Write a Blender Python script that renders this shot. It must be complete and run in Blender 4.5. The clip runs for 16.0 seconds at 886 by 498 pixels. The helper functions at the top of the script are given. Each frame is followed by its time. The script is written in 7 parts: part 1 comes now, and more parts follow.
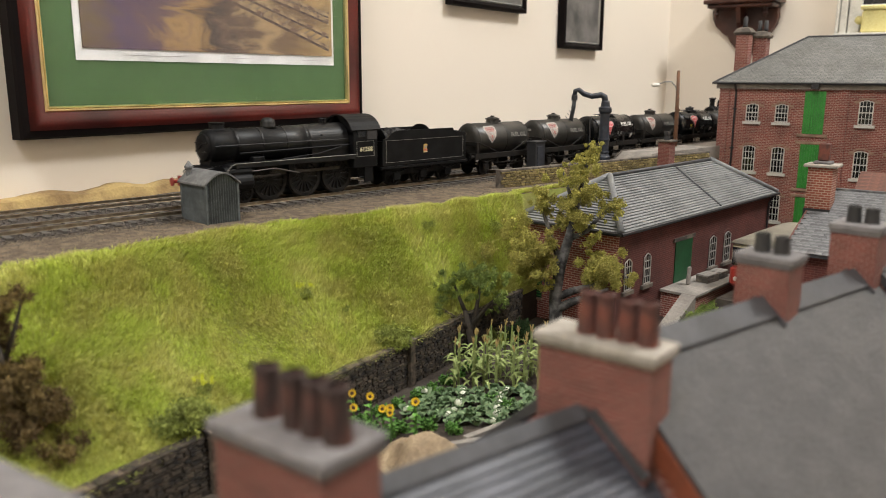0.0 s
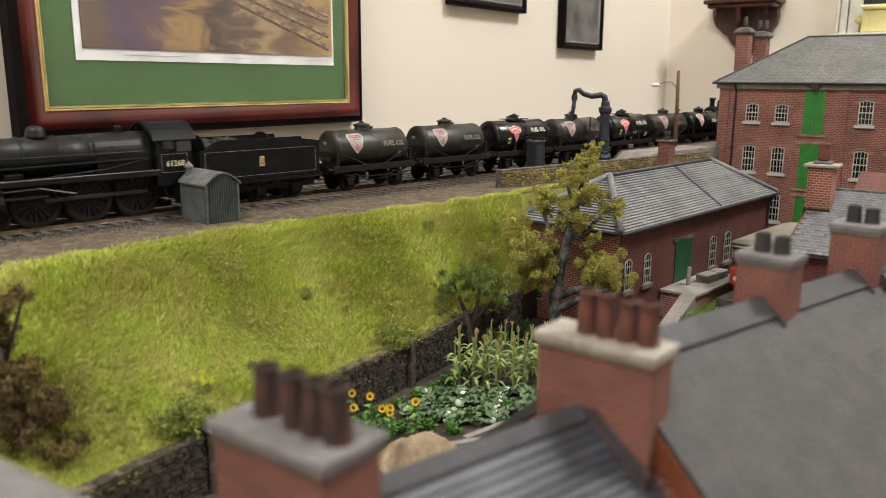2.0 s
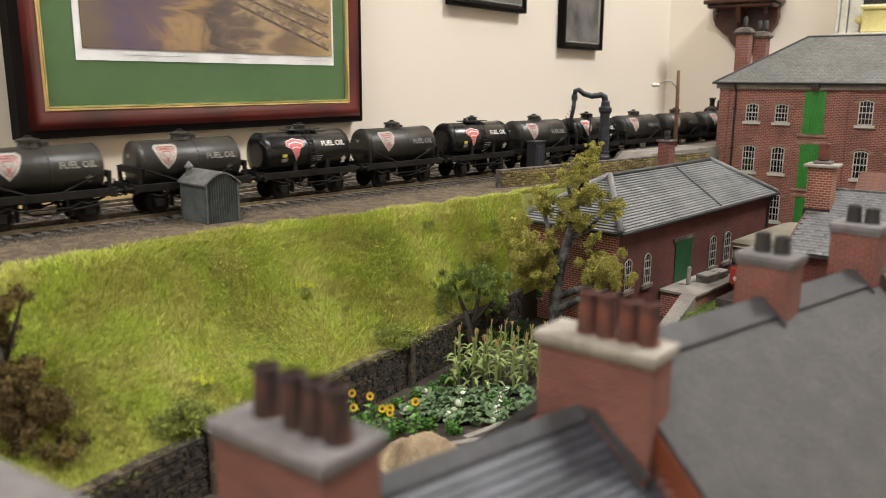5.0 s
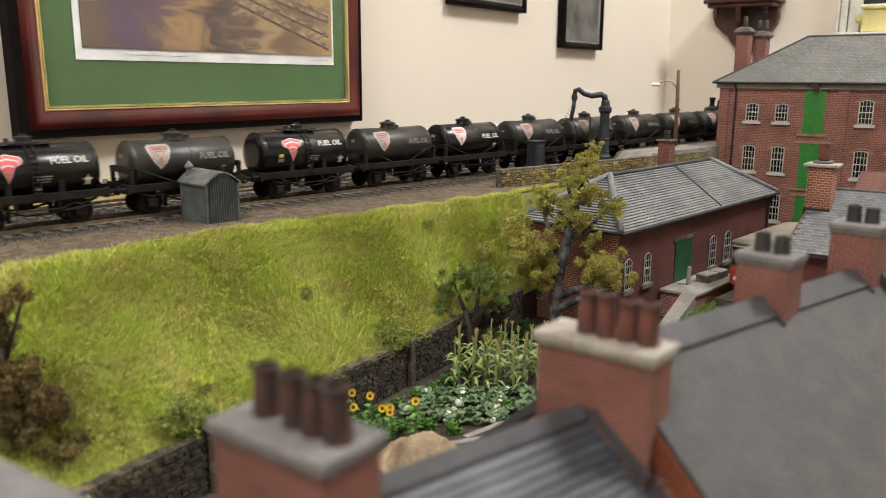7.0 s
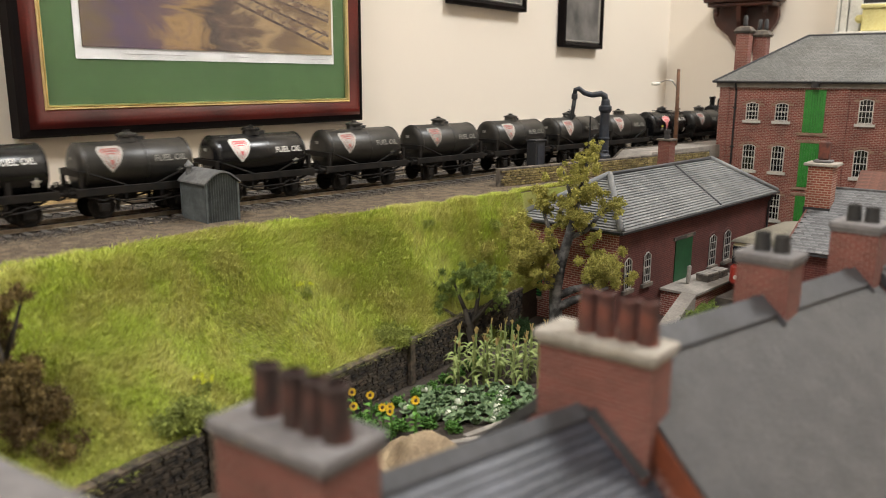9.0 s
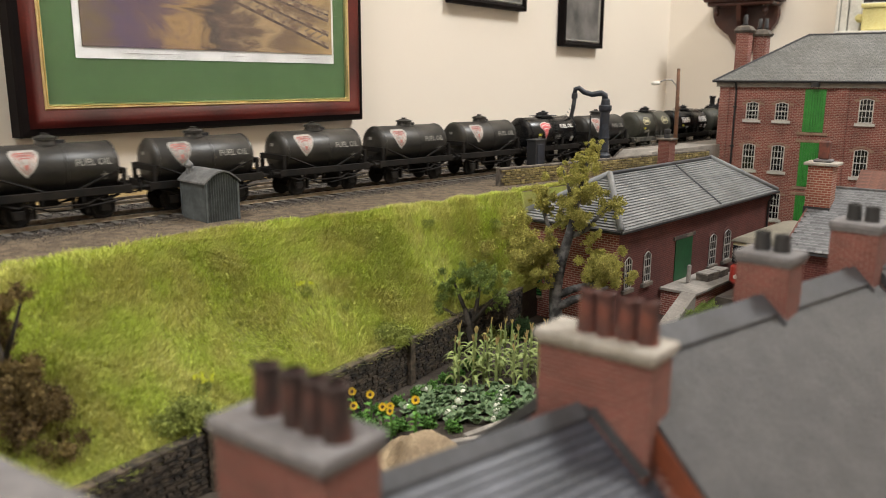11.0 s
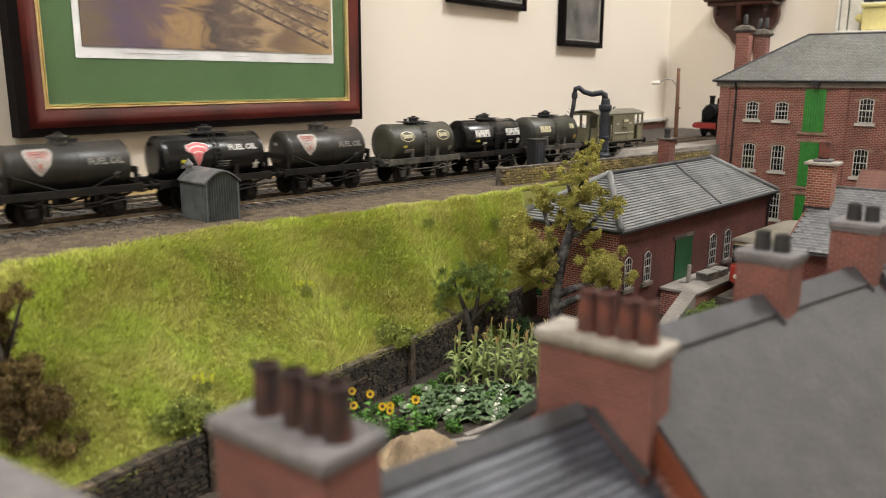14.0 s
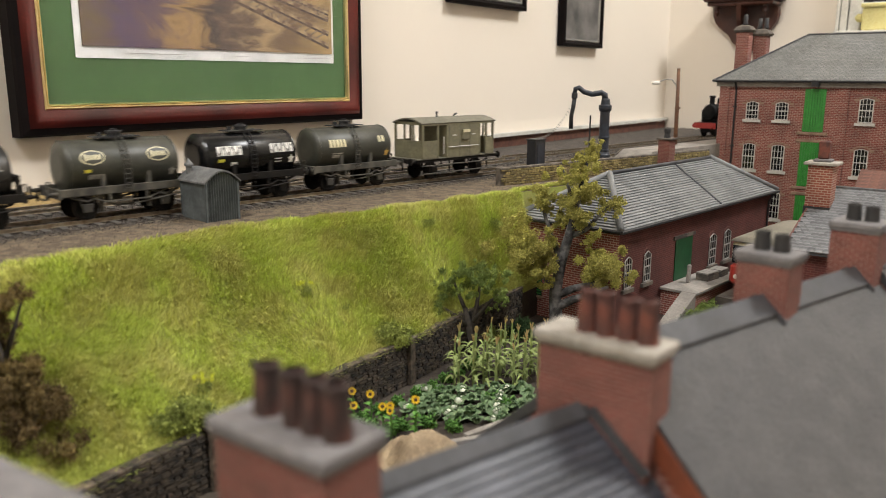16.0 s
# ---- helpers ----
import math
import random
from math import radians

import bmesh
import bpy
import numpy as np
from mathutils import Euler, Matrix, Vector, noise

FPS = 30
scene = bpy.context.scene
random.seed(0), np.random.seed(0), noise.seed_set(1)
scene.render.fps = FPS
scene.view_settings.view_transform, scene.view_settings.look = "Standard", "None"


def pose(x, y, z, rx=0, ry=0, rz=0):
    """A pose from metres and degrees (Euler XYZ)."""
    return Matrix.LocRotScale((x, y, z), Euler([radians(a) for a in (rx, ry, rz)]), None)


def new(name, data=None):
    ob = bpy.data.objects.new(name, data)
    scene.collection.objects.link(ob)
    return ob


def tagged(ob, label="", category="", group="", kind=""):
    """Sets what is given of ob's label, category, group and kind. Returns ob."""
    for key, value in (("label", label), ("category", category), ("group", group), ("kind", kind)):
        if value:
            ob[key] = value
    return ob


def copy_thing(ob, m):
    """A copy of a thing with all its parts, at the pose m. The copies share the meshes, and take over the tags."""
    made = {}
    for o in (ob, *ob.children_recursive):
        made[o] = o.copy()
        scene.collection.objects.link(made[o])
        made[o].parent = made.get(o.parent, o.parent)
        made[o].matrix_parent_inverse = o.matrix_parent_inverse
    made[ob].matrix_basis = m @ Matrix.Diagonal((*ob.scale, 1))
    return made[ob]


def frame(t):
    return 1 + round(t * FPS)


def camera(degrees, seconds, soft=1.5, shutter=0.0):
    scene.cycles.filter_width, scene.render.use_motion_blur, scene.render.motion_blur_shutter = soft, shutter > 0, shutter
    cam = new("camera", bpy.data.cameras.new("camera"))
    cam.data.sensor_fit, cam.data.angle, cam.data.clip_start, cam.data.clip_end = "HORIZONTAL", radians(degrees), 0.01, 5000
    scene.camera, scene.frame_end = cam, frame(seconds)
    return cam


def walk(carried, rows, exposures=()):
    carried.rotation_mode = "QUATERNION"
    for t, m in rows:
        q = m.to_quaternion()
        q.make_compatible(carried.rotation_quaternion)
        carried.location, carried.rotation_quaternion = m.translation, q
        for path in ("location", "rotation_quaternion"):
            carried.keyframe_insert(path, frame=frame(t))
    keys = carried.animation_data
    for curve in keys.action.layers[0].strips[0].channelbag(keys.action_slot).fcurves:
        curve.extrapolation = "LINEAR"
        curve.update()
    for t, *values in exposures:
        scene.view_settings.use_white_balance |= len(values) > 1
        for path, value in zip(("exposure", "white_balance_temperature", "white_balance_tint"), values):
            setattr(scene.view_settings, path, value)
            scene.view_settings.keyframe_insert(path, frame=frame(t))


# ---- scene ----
# Model railway at about 1:80, metres. Rail tops are z = 0, the camera looks along +Y.
cam = camera(58.5, 16.0, 0.6, 0.5)
cam.data.dof.use_dof = True
cam.data.dof.focus_distance = 0.52
cam.data.dof.aperture_fstop = 14.0
EYE = Vector((0, 0, 0.0715))
PITCH = 77.866


def eye_pose(lift, turn=0.0):
    return Matrix.Translation(EYE) @ pose(0, 0, 0, PITCH + lift, 0, turn) @ pose(0, 0, 0, 0, 0, 0.3)


walk(cam, [(0.0, eye_pose(0.0)), (3.0, eye_pose(0.0)), (6.5, eye_pose(-0.01)), (8.0, eye_pose(-0.075)),
           (9.5, eye_pose(-0.09)), (11.5, eye_pose(-0.14)), (13.0, eye_pose(-0.15)), (16.0, eye_pose(-0.15))])

# ---- light ----
world = bpy.data.worlds.new("world")
world.use_nodes = True
world.node_tree.nodes["Background"].inputs[0].default_value = (0.9, 0.85, 0.75, 1)
world.node_tree.nodes["Background"].inputs[1].default_value = 0.01
scene.world = world
scene.view_settings.exposure = 0.0


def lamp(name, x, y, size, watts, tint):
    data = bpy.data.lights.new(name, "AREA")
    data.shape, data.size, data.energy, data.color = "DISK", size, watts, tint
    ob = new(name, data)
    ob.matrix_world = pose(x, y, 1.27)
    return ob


# No lamp is in view: two area lights added and balanced to light the room.
lamp("added_room_light", -0.42, -0.40, 0.45, 18.5, (1.0, 1.0, 0.985))
lamp("added_room_light", 0.92, 0.46, 0.40, 23.0, (1.0, 1.0, 0.985))


# ---- materials ----
def mat(name, colour, rough=0.6, metal=0.0, second=None, scale=60.0, bump=0.0, fine=600.0, spread=(0.4, 0.62), vary=0.0, island=False, spec=0.5):
    m = bpy.data.materials.new(name)
    m.use_nodes = True
    n, l = m.node_tree.nodes, m.node_tree.links
    b = n["Principled BSDF"]
    b.inputs["Roughness"].default_value, b.inputs["Metallic"].default_value = rough, metal
    b.inputs["Specular IOR Level"].default_value = spec
    second = second or tuple(c * 0.8 for c in colour)
    tc = n.new("ShaderNodeTexCoord")
    a = n.new("ShaderNodeTexNoise")
    a.inputs["Scale"].default_value, a.inputs["Detail"].default_value = scale, 5.0
    l.new(tc.outputs["Object"], a.inputs["Vector"])
    r = n.new("ShaderNodeValToRGB")
    r.color_ramp.elements[0].position, r.color_ramp.elements[1].position = spread
    r.color_ramp.elements[0].color, r.color_ramp.elements[1].color = (*second, 1), (*colour, 1)
    l.new(a.outputs["Fac"], r.inputs["Fac"])
    out = r.outputs["Color"]
    f = n.new("ShaderNodeTexNoise")
    f.inputs["Scale"].default_value, f.inputs["Detail"].default_value = fine, 3.0
    l.new(tc.outputs["Object"], f.inputs["Vector"])
    mx = n.new("ShaderNodeMix")
    mx.data_type, mx.blend_type = "RGBA", "OVERLAY"
    mx.inputs["Factor"].default_value = 0.35
    l.new(out, mx.inputs["A"])
    l.new(f.outputs["Fac"], mx.inputs["B"])
    out = mx.outputs["Result"]
    if vary:
        if island:
            src = n.new("ShaderNodeNewGeometry").outputs["Random Per Island"]
        else:
            src = n.new("ShaderNodeObjectInfo").outputs["Random"]
        mr = n.new("ShaderNodeMapRange")
        mr.inputs["To Min"].default_value, mr.inputs["To Max"].default_value = 1 - vary, 1 + vary
        l.new(src, mr.inputs["Value"])
        h = n.new("ShaderNodeHueSaturation")
        l.new(mr.outputs["Result"], h.inputs["Value"])
        l.new(out, h.inputs["Color"])
        out = h.outputs["Color"]
    l.new(out, b.inputs["Base Color"])
    if bump:
        bp = n.new("ShaderNodeBump")
        bp.inputs["Strength"].default_value, bp.inputs["Distance"].default_value = bump, 0.0006
        l.new(f.outputs["Fac"], bp.inputs["Height"])
        l.new(bp.outputs["Normal"], b.inputs["Normal"])
    return m


def courses(name, colour, second, joint, wide, high, gap, bump=0.5, rough=0.8, wander=0.25, stain=(0.6, 0.6, 0.6)):
    """Courses of bricks or slates too small to pick apart: laid by the UV map, in metres."""
    m = bpy.data.materials.new(name)
    m.use_nodes = True
    n, l = m.node_tree.nodes, m.node_tree.links
    b = n["Principled BSDF"]
    b.inputs["Roughness"].default_value = rough
    uv = n.new("ShaderNodeUVMap")
    br = n.new("ShaderNodeTexBrick")
    br.inputs["Scale"].default_value = 1.0
    br.inputs["Brick Width"].default_value, br.inputs["Row Height"].default_value = wide, high
    br.inputs["Mortar Size"].default_value, br.inputs["Mortar Smooth"].default_value = gap, 0.3
    br.inputs["Bias"].default_value = 0.0
    br.inputs["Color1"].default_value, br.inputs["Color2"].default_value = (*colour, 1), (*second, 1)
    br.inputs["Mortar"].default_value = (*joint, 1)
    l.new(uv.outputs["UV"], br.inputs["Vector"])
    tc = n.new("ShaderNodeTexCoord")
    a = n.new("ShaderNodeTexNoise")
    a.inputs["Scale"].default_value, a.inputs["Detail"].default_value = 45.0, 6.0
    l.new(tc.outputs["Object"], a.inputs["Vector"])
    r = n.new("ShaderNodeValToRGB")
    r.color_ramp.elements[0].position, r.color_ramp.elements[1].position = 0.36, 0.6
    r.color_ramp.elements[0].color = (*stain, 1)
    l.new(a.outputs["Fac"], r.inputs["Fac"])
    mx = n.new("ShaderNodeMix")
    mx.data_type, mx.blend_type = "RGBA", "MULTIPLY"
    mx.inputs["Factor"].default_value = 0.8
    l.new(br.outputs["Color"], mx.inputs["A"])
    l.new(r.outputs["Color"], mx.inputs["B"])
    l.new(mx.outputs["Result"], b.inputs["Base Color"])
    bp = n.new("ShaderNodeBump")
    bp.invert = True
    bp.inputs["Strength"].default_value, bp.inputs["Distance"].default_value = bump, 0.0003
    l.new(br.outputs["Fac"], bp.inputs["Height"])
    l.new(bp.outputs["Normal"], b.inputs["Normal"])
    return m


PAINT = mat("wall_paint", (0.84, 0.765, 0.665), 0.7, second=(0.835, 0.758, 0.658), scale=3, bump=0.03, fine=1500)
CEIL = mat("ceiling_paint", (0.66, 0.64, 0.6), 0.9, scale=4)
CARPET = mat("carpet", (0.09, 0.075, 0.065), 0.95, scale=9)
MAHOG = mat("mahogany", (0.115, 0.014, 0.010), 0.28, second=(0.04, 0.006, 0.006), scale=14)
BLACKWOOD = mat("black_lacquer", (0.006, 0.004, 0.004), 0.55, spec=0.08)
DARKWOOD = mat("carved_dark_wood", (0.085, 0.025, 0.012), 0.4, second=(0.04, 0.012, 0.008), scale=30)
GILT = mat("gilt", (0.9, 0.74, 0.40), 0.32, 1.0)
MATGREEN = mat("green_mount", (0.066, 0.128, 0.040), 0.75, second=(0.060, 0.118, 0.037), scale=20)
WHITECARD = mat("white_card", (0.78, 0.76, 0.72), 0.7)
STEELGREY = mat("silver_frame", (0.35, 0.34, 0.32), 0.35, 0.6)
PHOTO = mat("grey_photo", (0.22, 0.21, 0.2), 0.3, second=(0.06, 0.06, 0.06), scale=35, spread=(0.35, 0.7))
WARMWHITE = mat("gloss_white", (0.72, 0.7, 0.64), 0.35)
YELLOWBOX = mat("pale_yellow", (0.78, 0.7, 0.3), 0.5, scale=20)
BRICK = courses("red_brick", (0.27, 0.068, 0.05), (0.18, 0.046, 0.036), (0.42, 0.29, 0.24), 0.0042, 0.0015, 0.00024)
# Dark brick; on the shed's long side its colour carries that side's shade.
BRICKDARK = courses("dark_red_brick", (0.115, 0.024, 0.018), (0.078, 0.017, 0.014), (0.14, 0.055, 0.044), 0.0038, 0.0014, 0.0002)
BRICKPALE = courses("orange_brick", (0.30, 0.082, 0.05), (0.22, 0.058, 0.036), (0.42, 0.30, 0.23), 0.0036, 0.00155, 0.00026)
STACK = courses("chimney_brick", (0.20, 0.054, 0.041), (0.135, 0.038, 0.03), (0.31, 0.19, 0.15), 0.0030, 0.00105, 0.00014, stain=(0.7, 0.66, 0.66))
SLATE = courses("grey_slate", (0.19, 0.19, 0.18), (0.135, 0.136, 0.13), (0.05, 0.05, 0.05), 0.0036, 0.0024, 0.0002, rough=0.65, stain=(0.75, 0.75, 0.72))
SLATEPLAIN = mat("smooth_grey_slate", (0.060, 0.057, 0.057), 0.65, second=(0.046, 0.044, 0.045), scale=120, bump=0.6, fine=900)
SLATEBLUE = mat("blue_grey_slate", (0.07, 0.074, 0.092), 0.45, second=(0.042, 0.045, 0.056), scale=60, bump=0.2, fine=900, vary=0.25)
RIDGE = mat("lead_ridge", (0.06, 0.06, 0.066), 0.6, second=(0.04, 0.04, 0.043), scale=70)
FELT = mat("grey_roof_sheet", (0.20, 0.205, 0.205), 0.65, second=(0.14, 0.143, 0.145), scale=50, bump=0.3, vary=0.1)
SLATESTONE = mat("pale_stone_slate", (0.16, 0.16, 0.162), 0.7, second=(0.09, 0.09, 0.094), scale=200, bump=0.4, vary=0.25)
STONETRIM = mat("sandstone_trim", (0.30, 0.20, 0.145), 0.8, second=(0.22, 0.145, 0.10), scale=90, bump=0.3)
CAPSTONE = mat("cement_cap", (0.37, 0.335, 0.29), 0.8, second=(0.26, 0.235, 0.2), scale=90, bump=0.3)
GREYCAP = mat("grey_cement_cap", (0.18, 0.168, 0.168), 0.8, second=(0.13, 0.122, 0.122), scale=120, bump=0.3)
POT = mat("terracotta_pot", (0.17, 0.05, 0.032), 0.7, second=(0.075, 0.03, 0.024), scale=160, bump=0.3)
POTBLACK = mat("sooty_pot", (0.03, 0.028, 0.028), 0.7)
GREENDOOR = mat("green_paint", (0.035, 0.25, 0.035), 0.45, second=(0.03, 0.21, 0.03), scale=120)
DARKGREEN = mat("dark_green_paint", (0.012, 0.085, 0.03), 0.5)
WINWHITE = mat("white_window_paint", (0.58, 0.56, 0.52), 0.5)
WINGREY = mat("dull_window_paint", (0.36, 0.34, 0.31), 0.6)
PANE = mat("dark_glass", (0.012, 0.014, 0.018), 0.08)
IRON = mat("black_iron", (0.018, 0.019, 0.022), 0.5, second=(0.018, 0.018, 0.02), scale=300)
BLUEIRON = mat("blue_black_iron", (0.028, 0.034, 0.048), 0.5, second=(0.018, 0.02, 0.026), scale=200)
RUST = mat("rusty_post", (0.17, 0.08, 0.04), 0.8, second=(0.1, 0.05, 0.03), scale=200)
ENGINE = mat("sooty_engine_black", (0.007, 0.007, 0.0075), 0.5, second=(0.003, 0.003, 0.0035), scale=90, bump=0.1, spec=0.16)
BOILER = mat("dusty_boiler_black", (0.012, 0.012, 0.012), 0.42, second=(0.005, 0.005, 0.0055), scale=50, spec=0.3)
TANKDIRTY = mat("weathered_tank_grey", (0.030, 0.027, 0.023), 0.4, second=(0.010, 0.0095, 0.0085), scale=60, bump=0.1)
TANKBLACK = mat("clean_tank_black", (0.006, 0.006, 0.0065), 0.26, spec=0.4)
TANKGREEN = mat("faded_tank_green", (0.052, 0.052, 0.040), 0.45, second=(0.03, 0.03, 0.023), scale=60)
CHASSIS = mat("chassis_black", (0.007, 0.0065, 0.006), 0.65, second=(0.014, 0.011, 0.009), scale=160, spec=0.2)
CHASSISBROWN = mat("dusty_chassis", (0.085, 0.078, 0.06), 0.8, second=(0.04, 0.036, 0.03), scale=140)
VANGREEN = mat("olive_van_boards", (0.19, 0.175, 0.105), 0.7, second=(0.145, 0.132, 0.082), scale=110)
VANROOF = mat("van_roof", (0.17, 0.16, 0.12), 0.75, scale=120)
STEEL = mat("bright_rail", (0.36, 0.31, 0.24), 0.34, 0.8, second=(0.26, 0.2, 0.14), scale=200)
SLEEPER = mat("sleeper", (0.05, 0.042, 0.036), 0.9, second=(0.09, 0.08, 0.07), scale=200, bump=0.4)
BALLAST = mat("ballast_stone", (0.165, 0.14, 0.118), 0.9, second=(0.06, 0.05, 0.042), scale=700, bump=0.5, vary=0.45, island=True)
RODSTEEL = mat("oily_steel", (0.05, 0.045, 0.04), 0.4, 0.7)
POTSOOT = mat("sooty_terracotta", (0.085, 0.032, 0.024), 0.75, second=(0.035, 0.02, 0.017), scale=160, bump=0.3)
DECALWHITE = mat("white_decal", (0.72, 0.70, 0.66), 0.5)
DECALDULL = mat("dull_decal", (0.3, 0.29, 0.26), 0.6, second=(0.16, 0.155, 0.14), scale=400)
DECALRED = mat("red_decal", (0.60, 0.115, 0.12), 0.5)
DECALPINK = mat("faded_red_decal", (0.38, 0.12, 0.10), 0.6, second=(0.2, 0.08, 0.07), scale=300)
DECALFADED = mat("faded_white_decal", (0.46, 0.43, 0.39), 0.6, second=(0.28, 0.26, 0.24), scale=250)
DECALGOLD = mat("gold_decal", (0.62, 0.40, 0.10), 0.5)
DECALCREAM = mat("cream_decal", (0.68, 0.62, 0.40), 0.5)
DECALYELLOW = mat("yellow_decal", (0.6, 0.55, 0.05), 0.5)
BUFFERRED = mat("buffer_red", (0.34, 0.03, 0.025), 0.5)
SHEETIRON = mat("grey_corrugated_iron", (0.095, 0.108, 0.113), 0.6, second=(0.06, 0.068, 0.07), scale=110)
HUTROOF = mat("grey_hut_roof", (0.15, 0.15, 0.148), 0.6, second=(0.095, 0.095, 0.095), scale=150)
EARTH = mat("ballast_dust", (0.085, 0.07, 0.058), 0.95, second=(0.045, 0.037, 0.031), scale=130, bump=0.9, fine=900)
PATHDIRT = mat("cinder_path", (0.165, 0.123, 0.08), 0.95, second=(0.085, 0.062, 0.041), scale=190, bump=0.8, fine=1100)
TURF = mat("turf", (0.30, 0.33, 0.065), 0.95, second=(0.24, 0.23, 0.07), scale=45, bump=0.5)
SOIL = mat("garden_soil", (0.055, 0.042, 0.03), 0.95, second=(0.04, 0.03, 0.024), scale=70, bump=0.8)
STONEDARK = mat("sooty_stone", (0.12, 0.09, 0.062), 0.85, second=(0.018, 0.015, 0.012), scale=230, spread=(0.38, 0.66), bump=0.7, vary=0.4)
MORTARDARK = mat("sooty_mortar", (0.018, 0.016, 0.014), 0.95)
STONEYELLOW = mat("yellow_stone", (0.34, 0.27, 0.10), 0.85, second=(0.14, 0.10, 0.05), scale=230, spread=(0.38, 0.62), bump=0.7, vary=0.35)
COPING = mat("stone_coping", (0.15, 0.125, 0.10), 0.85, second=(0.06, 0.05, 0.042), scale=120, bump=0.5)
CONCRETE = mat("pale_concrete", (0.29, 0.262, 0.23), 0.85, second=(0.2, 0.18, 0.16), scale=60, bump=0.3)
OCHRE = mat("ochre_plaster_edge", (0.42, 0.30, 0.12), 0.9, second=(0.22, 0.14, 0.06), scale=45, bump=0.8)
BARK = mat("grey_bark", (0.15, 0.145, 0.14), 0.9, second=(0.035, 0.033, 0.032), scale=160, spread=(0.42, 0.6), bump=0.9)
TWIG = mat("dark_bark", (0.055, 0.045, 0.035), 0.9, scale=200, bump=0.5)
CANVAS = mat("tan_canvas", (0.33, 0.25, 0.155), 0.9, second=(0.22, 0.16, 0.1), scale=70, bump=0.3)
BUSCREAM = mat("cream_coachwork", (0.62, 0.55, 0.36), 0.35)
BUSRED = mat("red_coachwork", (0.35, 0.03, 0.02), 0.35)
BUSROOF = mat("dull_bus_roof", (0.2, 0.18, 0.14), 0.6, second=(0.15, 0.135, 0.105), scale=70)
BARGE = mat("brown_bargeboard", (0.20, 0.055, 0.025), 0.5)
REDTILE = mat("red_tile", (0.15, 0.062, 0.04), 0.75, second=(0.10, 0.042, 0.03), scale=150, bump=0.4)


def leafy(name, colour, second, vary=0.5):
    return mat(name, colour, 0.75, second=second, scale=55, vary=vary, island=True, spec=0.25)


GRASS = leafy("grass_blades", (0.48, 0.555, 0.10), (0.51, 0.50, 0.14), 0.35)
LEAFOLIVE = leafy("olive_leaves", (0.42, 0.395, 0.10), (0.30, 0.275, 0.07), 0.35)
LEAFGREEN = leafy("mid_green_leaves", (0.20, 0.26, 0.06), (0.12, 0.165, 0.04))
LEAFBROWN = leafy("brown_green_leaves", (0.19, 0.135, 0.045), (0.10, 0.066, 0.028), 0.45)
LEAFBUSH = leafy("bush_leaves", (0.29, 0.33, 0.07), (0.18, 0.21, 0.05), 0.3)
LEAFDARK = leafy("dark_bush_leaves", (0.045, 0.085, 0.03), (0.03, 0.06, 0.022))
CABBAGE = leafy("cabbage_leaves", (0.22, 0.28, 0.16), (0.10, 0.16, 0.075), 0.5)
STALK = leafy("maize_leaves", (0.36, 0.41, 0.17), (0.22, 0.28, 0.09), 0.4)
HERB = leafy("bright_herb_leaves", (0.13, 0.27, 0.05), (0.07, 0.17, 0.035), 0.4)
TASSEL = mat("maize_tassel", (0.42, 0.31, 0.12), 0.8)
PETAL = mat("yellow_petals", (0.85, 0.55, 0.015), 0.6)
SEEDS = mat("sunflower_seeds", (0.10, 0.05, 0.015), 0.8)
LEMON = mat("lemon_flowers", (0.75, 0.78, 0.05), 0.7)
CURD = mat("cauliflower_white", (0.72, 0.74, 0.60), 0.7)


# ---- building blocks ----
def thing(name, m, label, category, group="", kind=""):
    ob = new(name)
    ob.empty_display_size = 0.01
    ob.matrix_world = m
    return tagged(ob, label, category, group, kind)


def mesh_of(name, bm, material, smooth=False):
    me = bpy.data.meshes.new(name)
    bmesh.ops.recalc_face_normals(bm, faces=bm.faces)
    bm.to_mesh(me)
    bm.free()
    me.materials.append(material)
    for p in me.polygons:
        p.use_smooth = smooth
    return me


def part(name, bm, material, parent, label="", smooth=False, m=None):
    ob = new(name, mesh_of(name, bm, material, smooth))
    ob.parent = parent
    if m is not None:
        ob.matrix_basis = m
    if label:
        tagged(ob, label)
    return ob


def solo(name, bm, material, m, label, category, group="", kind="", smooth=False):
    ob = new(name, mesh_of(name, bm, material, smooth))
    ob.matrix_world = m
    return tagged(ob, label, category, group, kind)


def box(bm, x0, x1, y0, y1, z0, z1, bevel=0.0, m=None):
    vs = [bm.verts.new((x, y, z)) for x in (x0, x1) for y in (y0, y1) for z in (z0, z1)]
    fs = [bm.faces.new([vs[i] for i in f]) for f in ((0, 1, 3, 2), (4, 6, 7, 5), (0, 4, 5, 1), (2, 3, 7, 6), (0, 2, 6, 4), (1, 5, 7, 3))]
    if bevel:
        es = list({e for f in fs for e in f.edges})
        r = bmesh.ops.bevel(bm, geom=es, offset=bevel, segments=1, affect="EDGES", profile=0.5)
        vs = list({v for f in r["faces"] for v in f.verts} | {v for v in vs if v.is_valid})
    if m is not None:
        for v in vs:
            v.co = m @ v.co
    return bm


def B(*a, **k):
    return box(bmesh.new(), *a, **k)


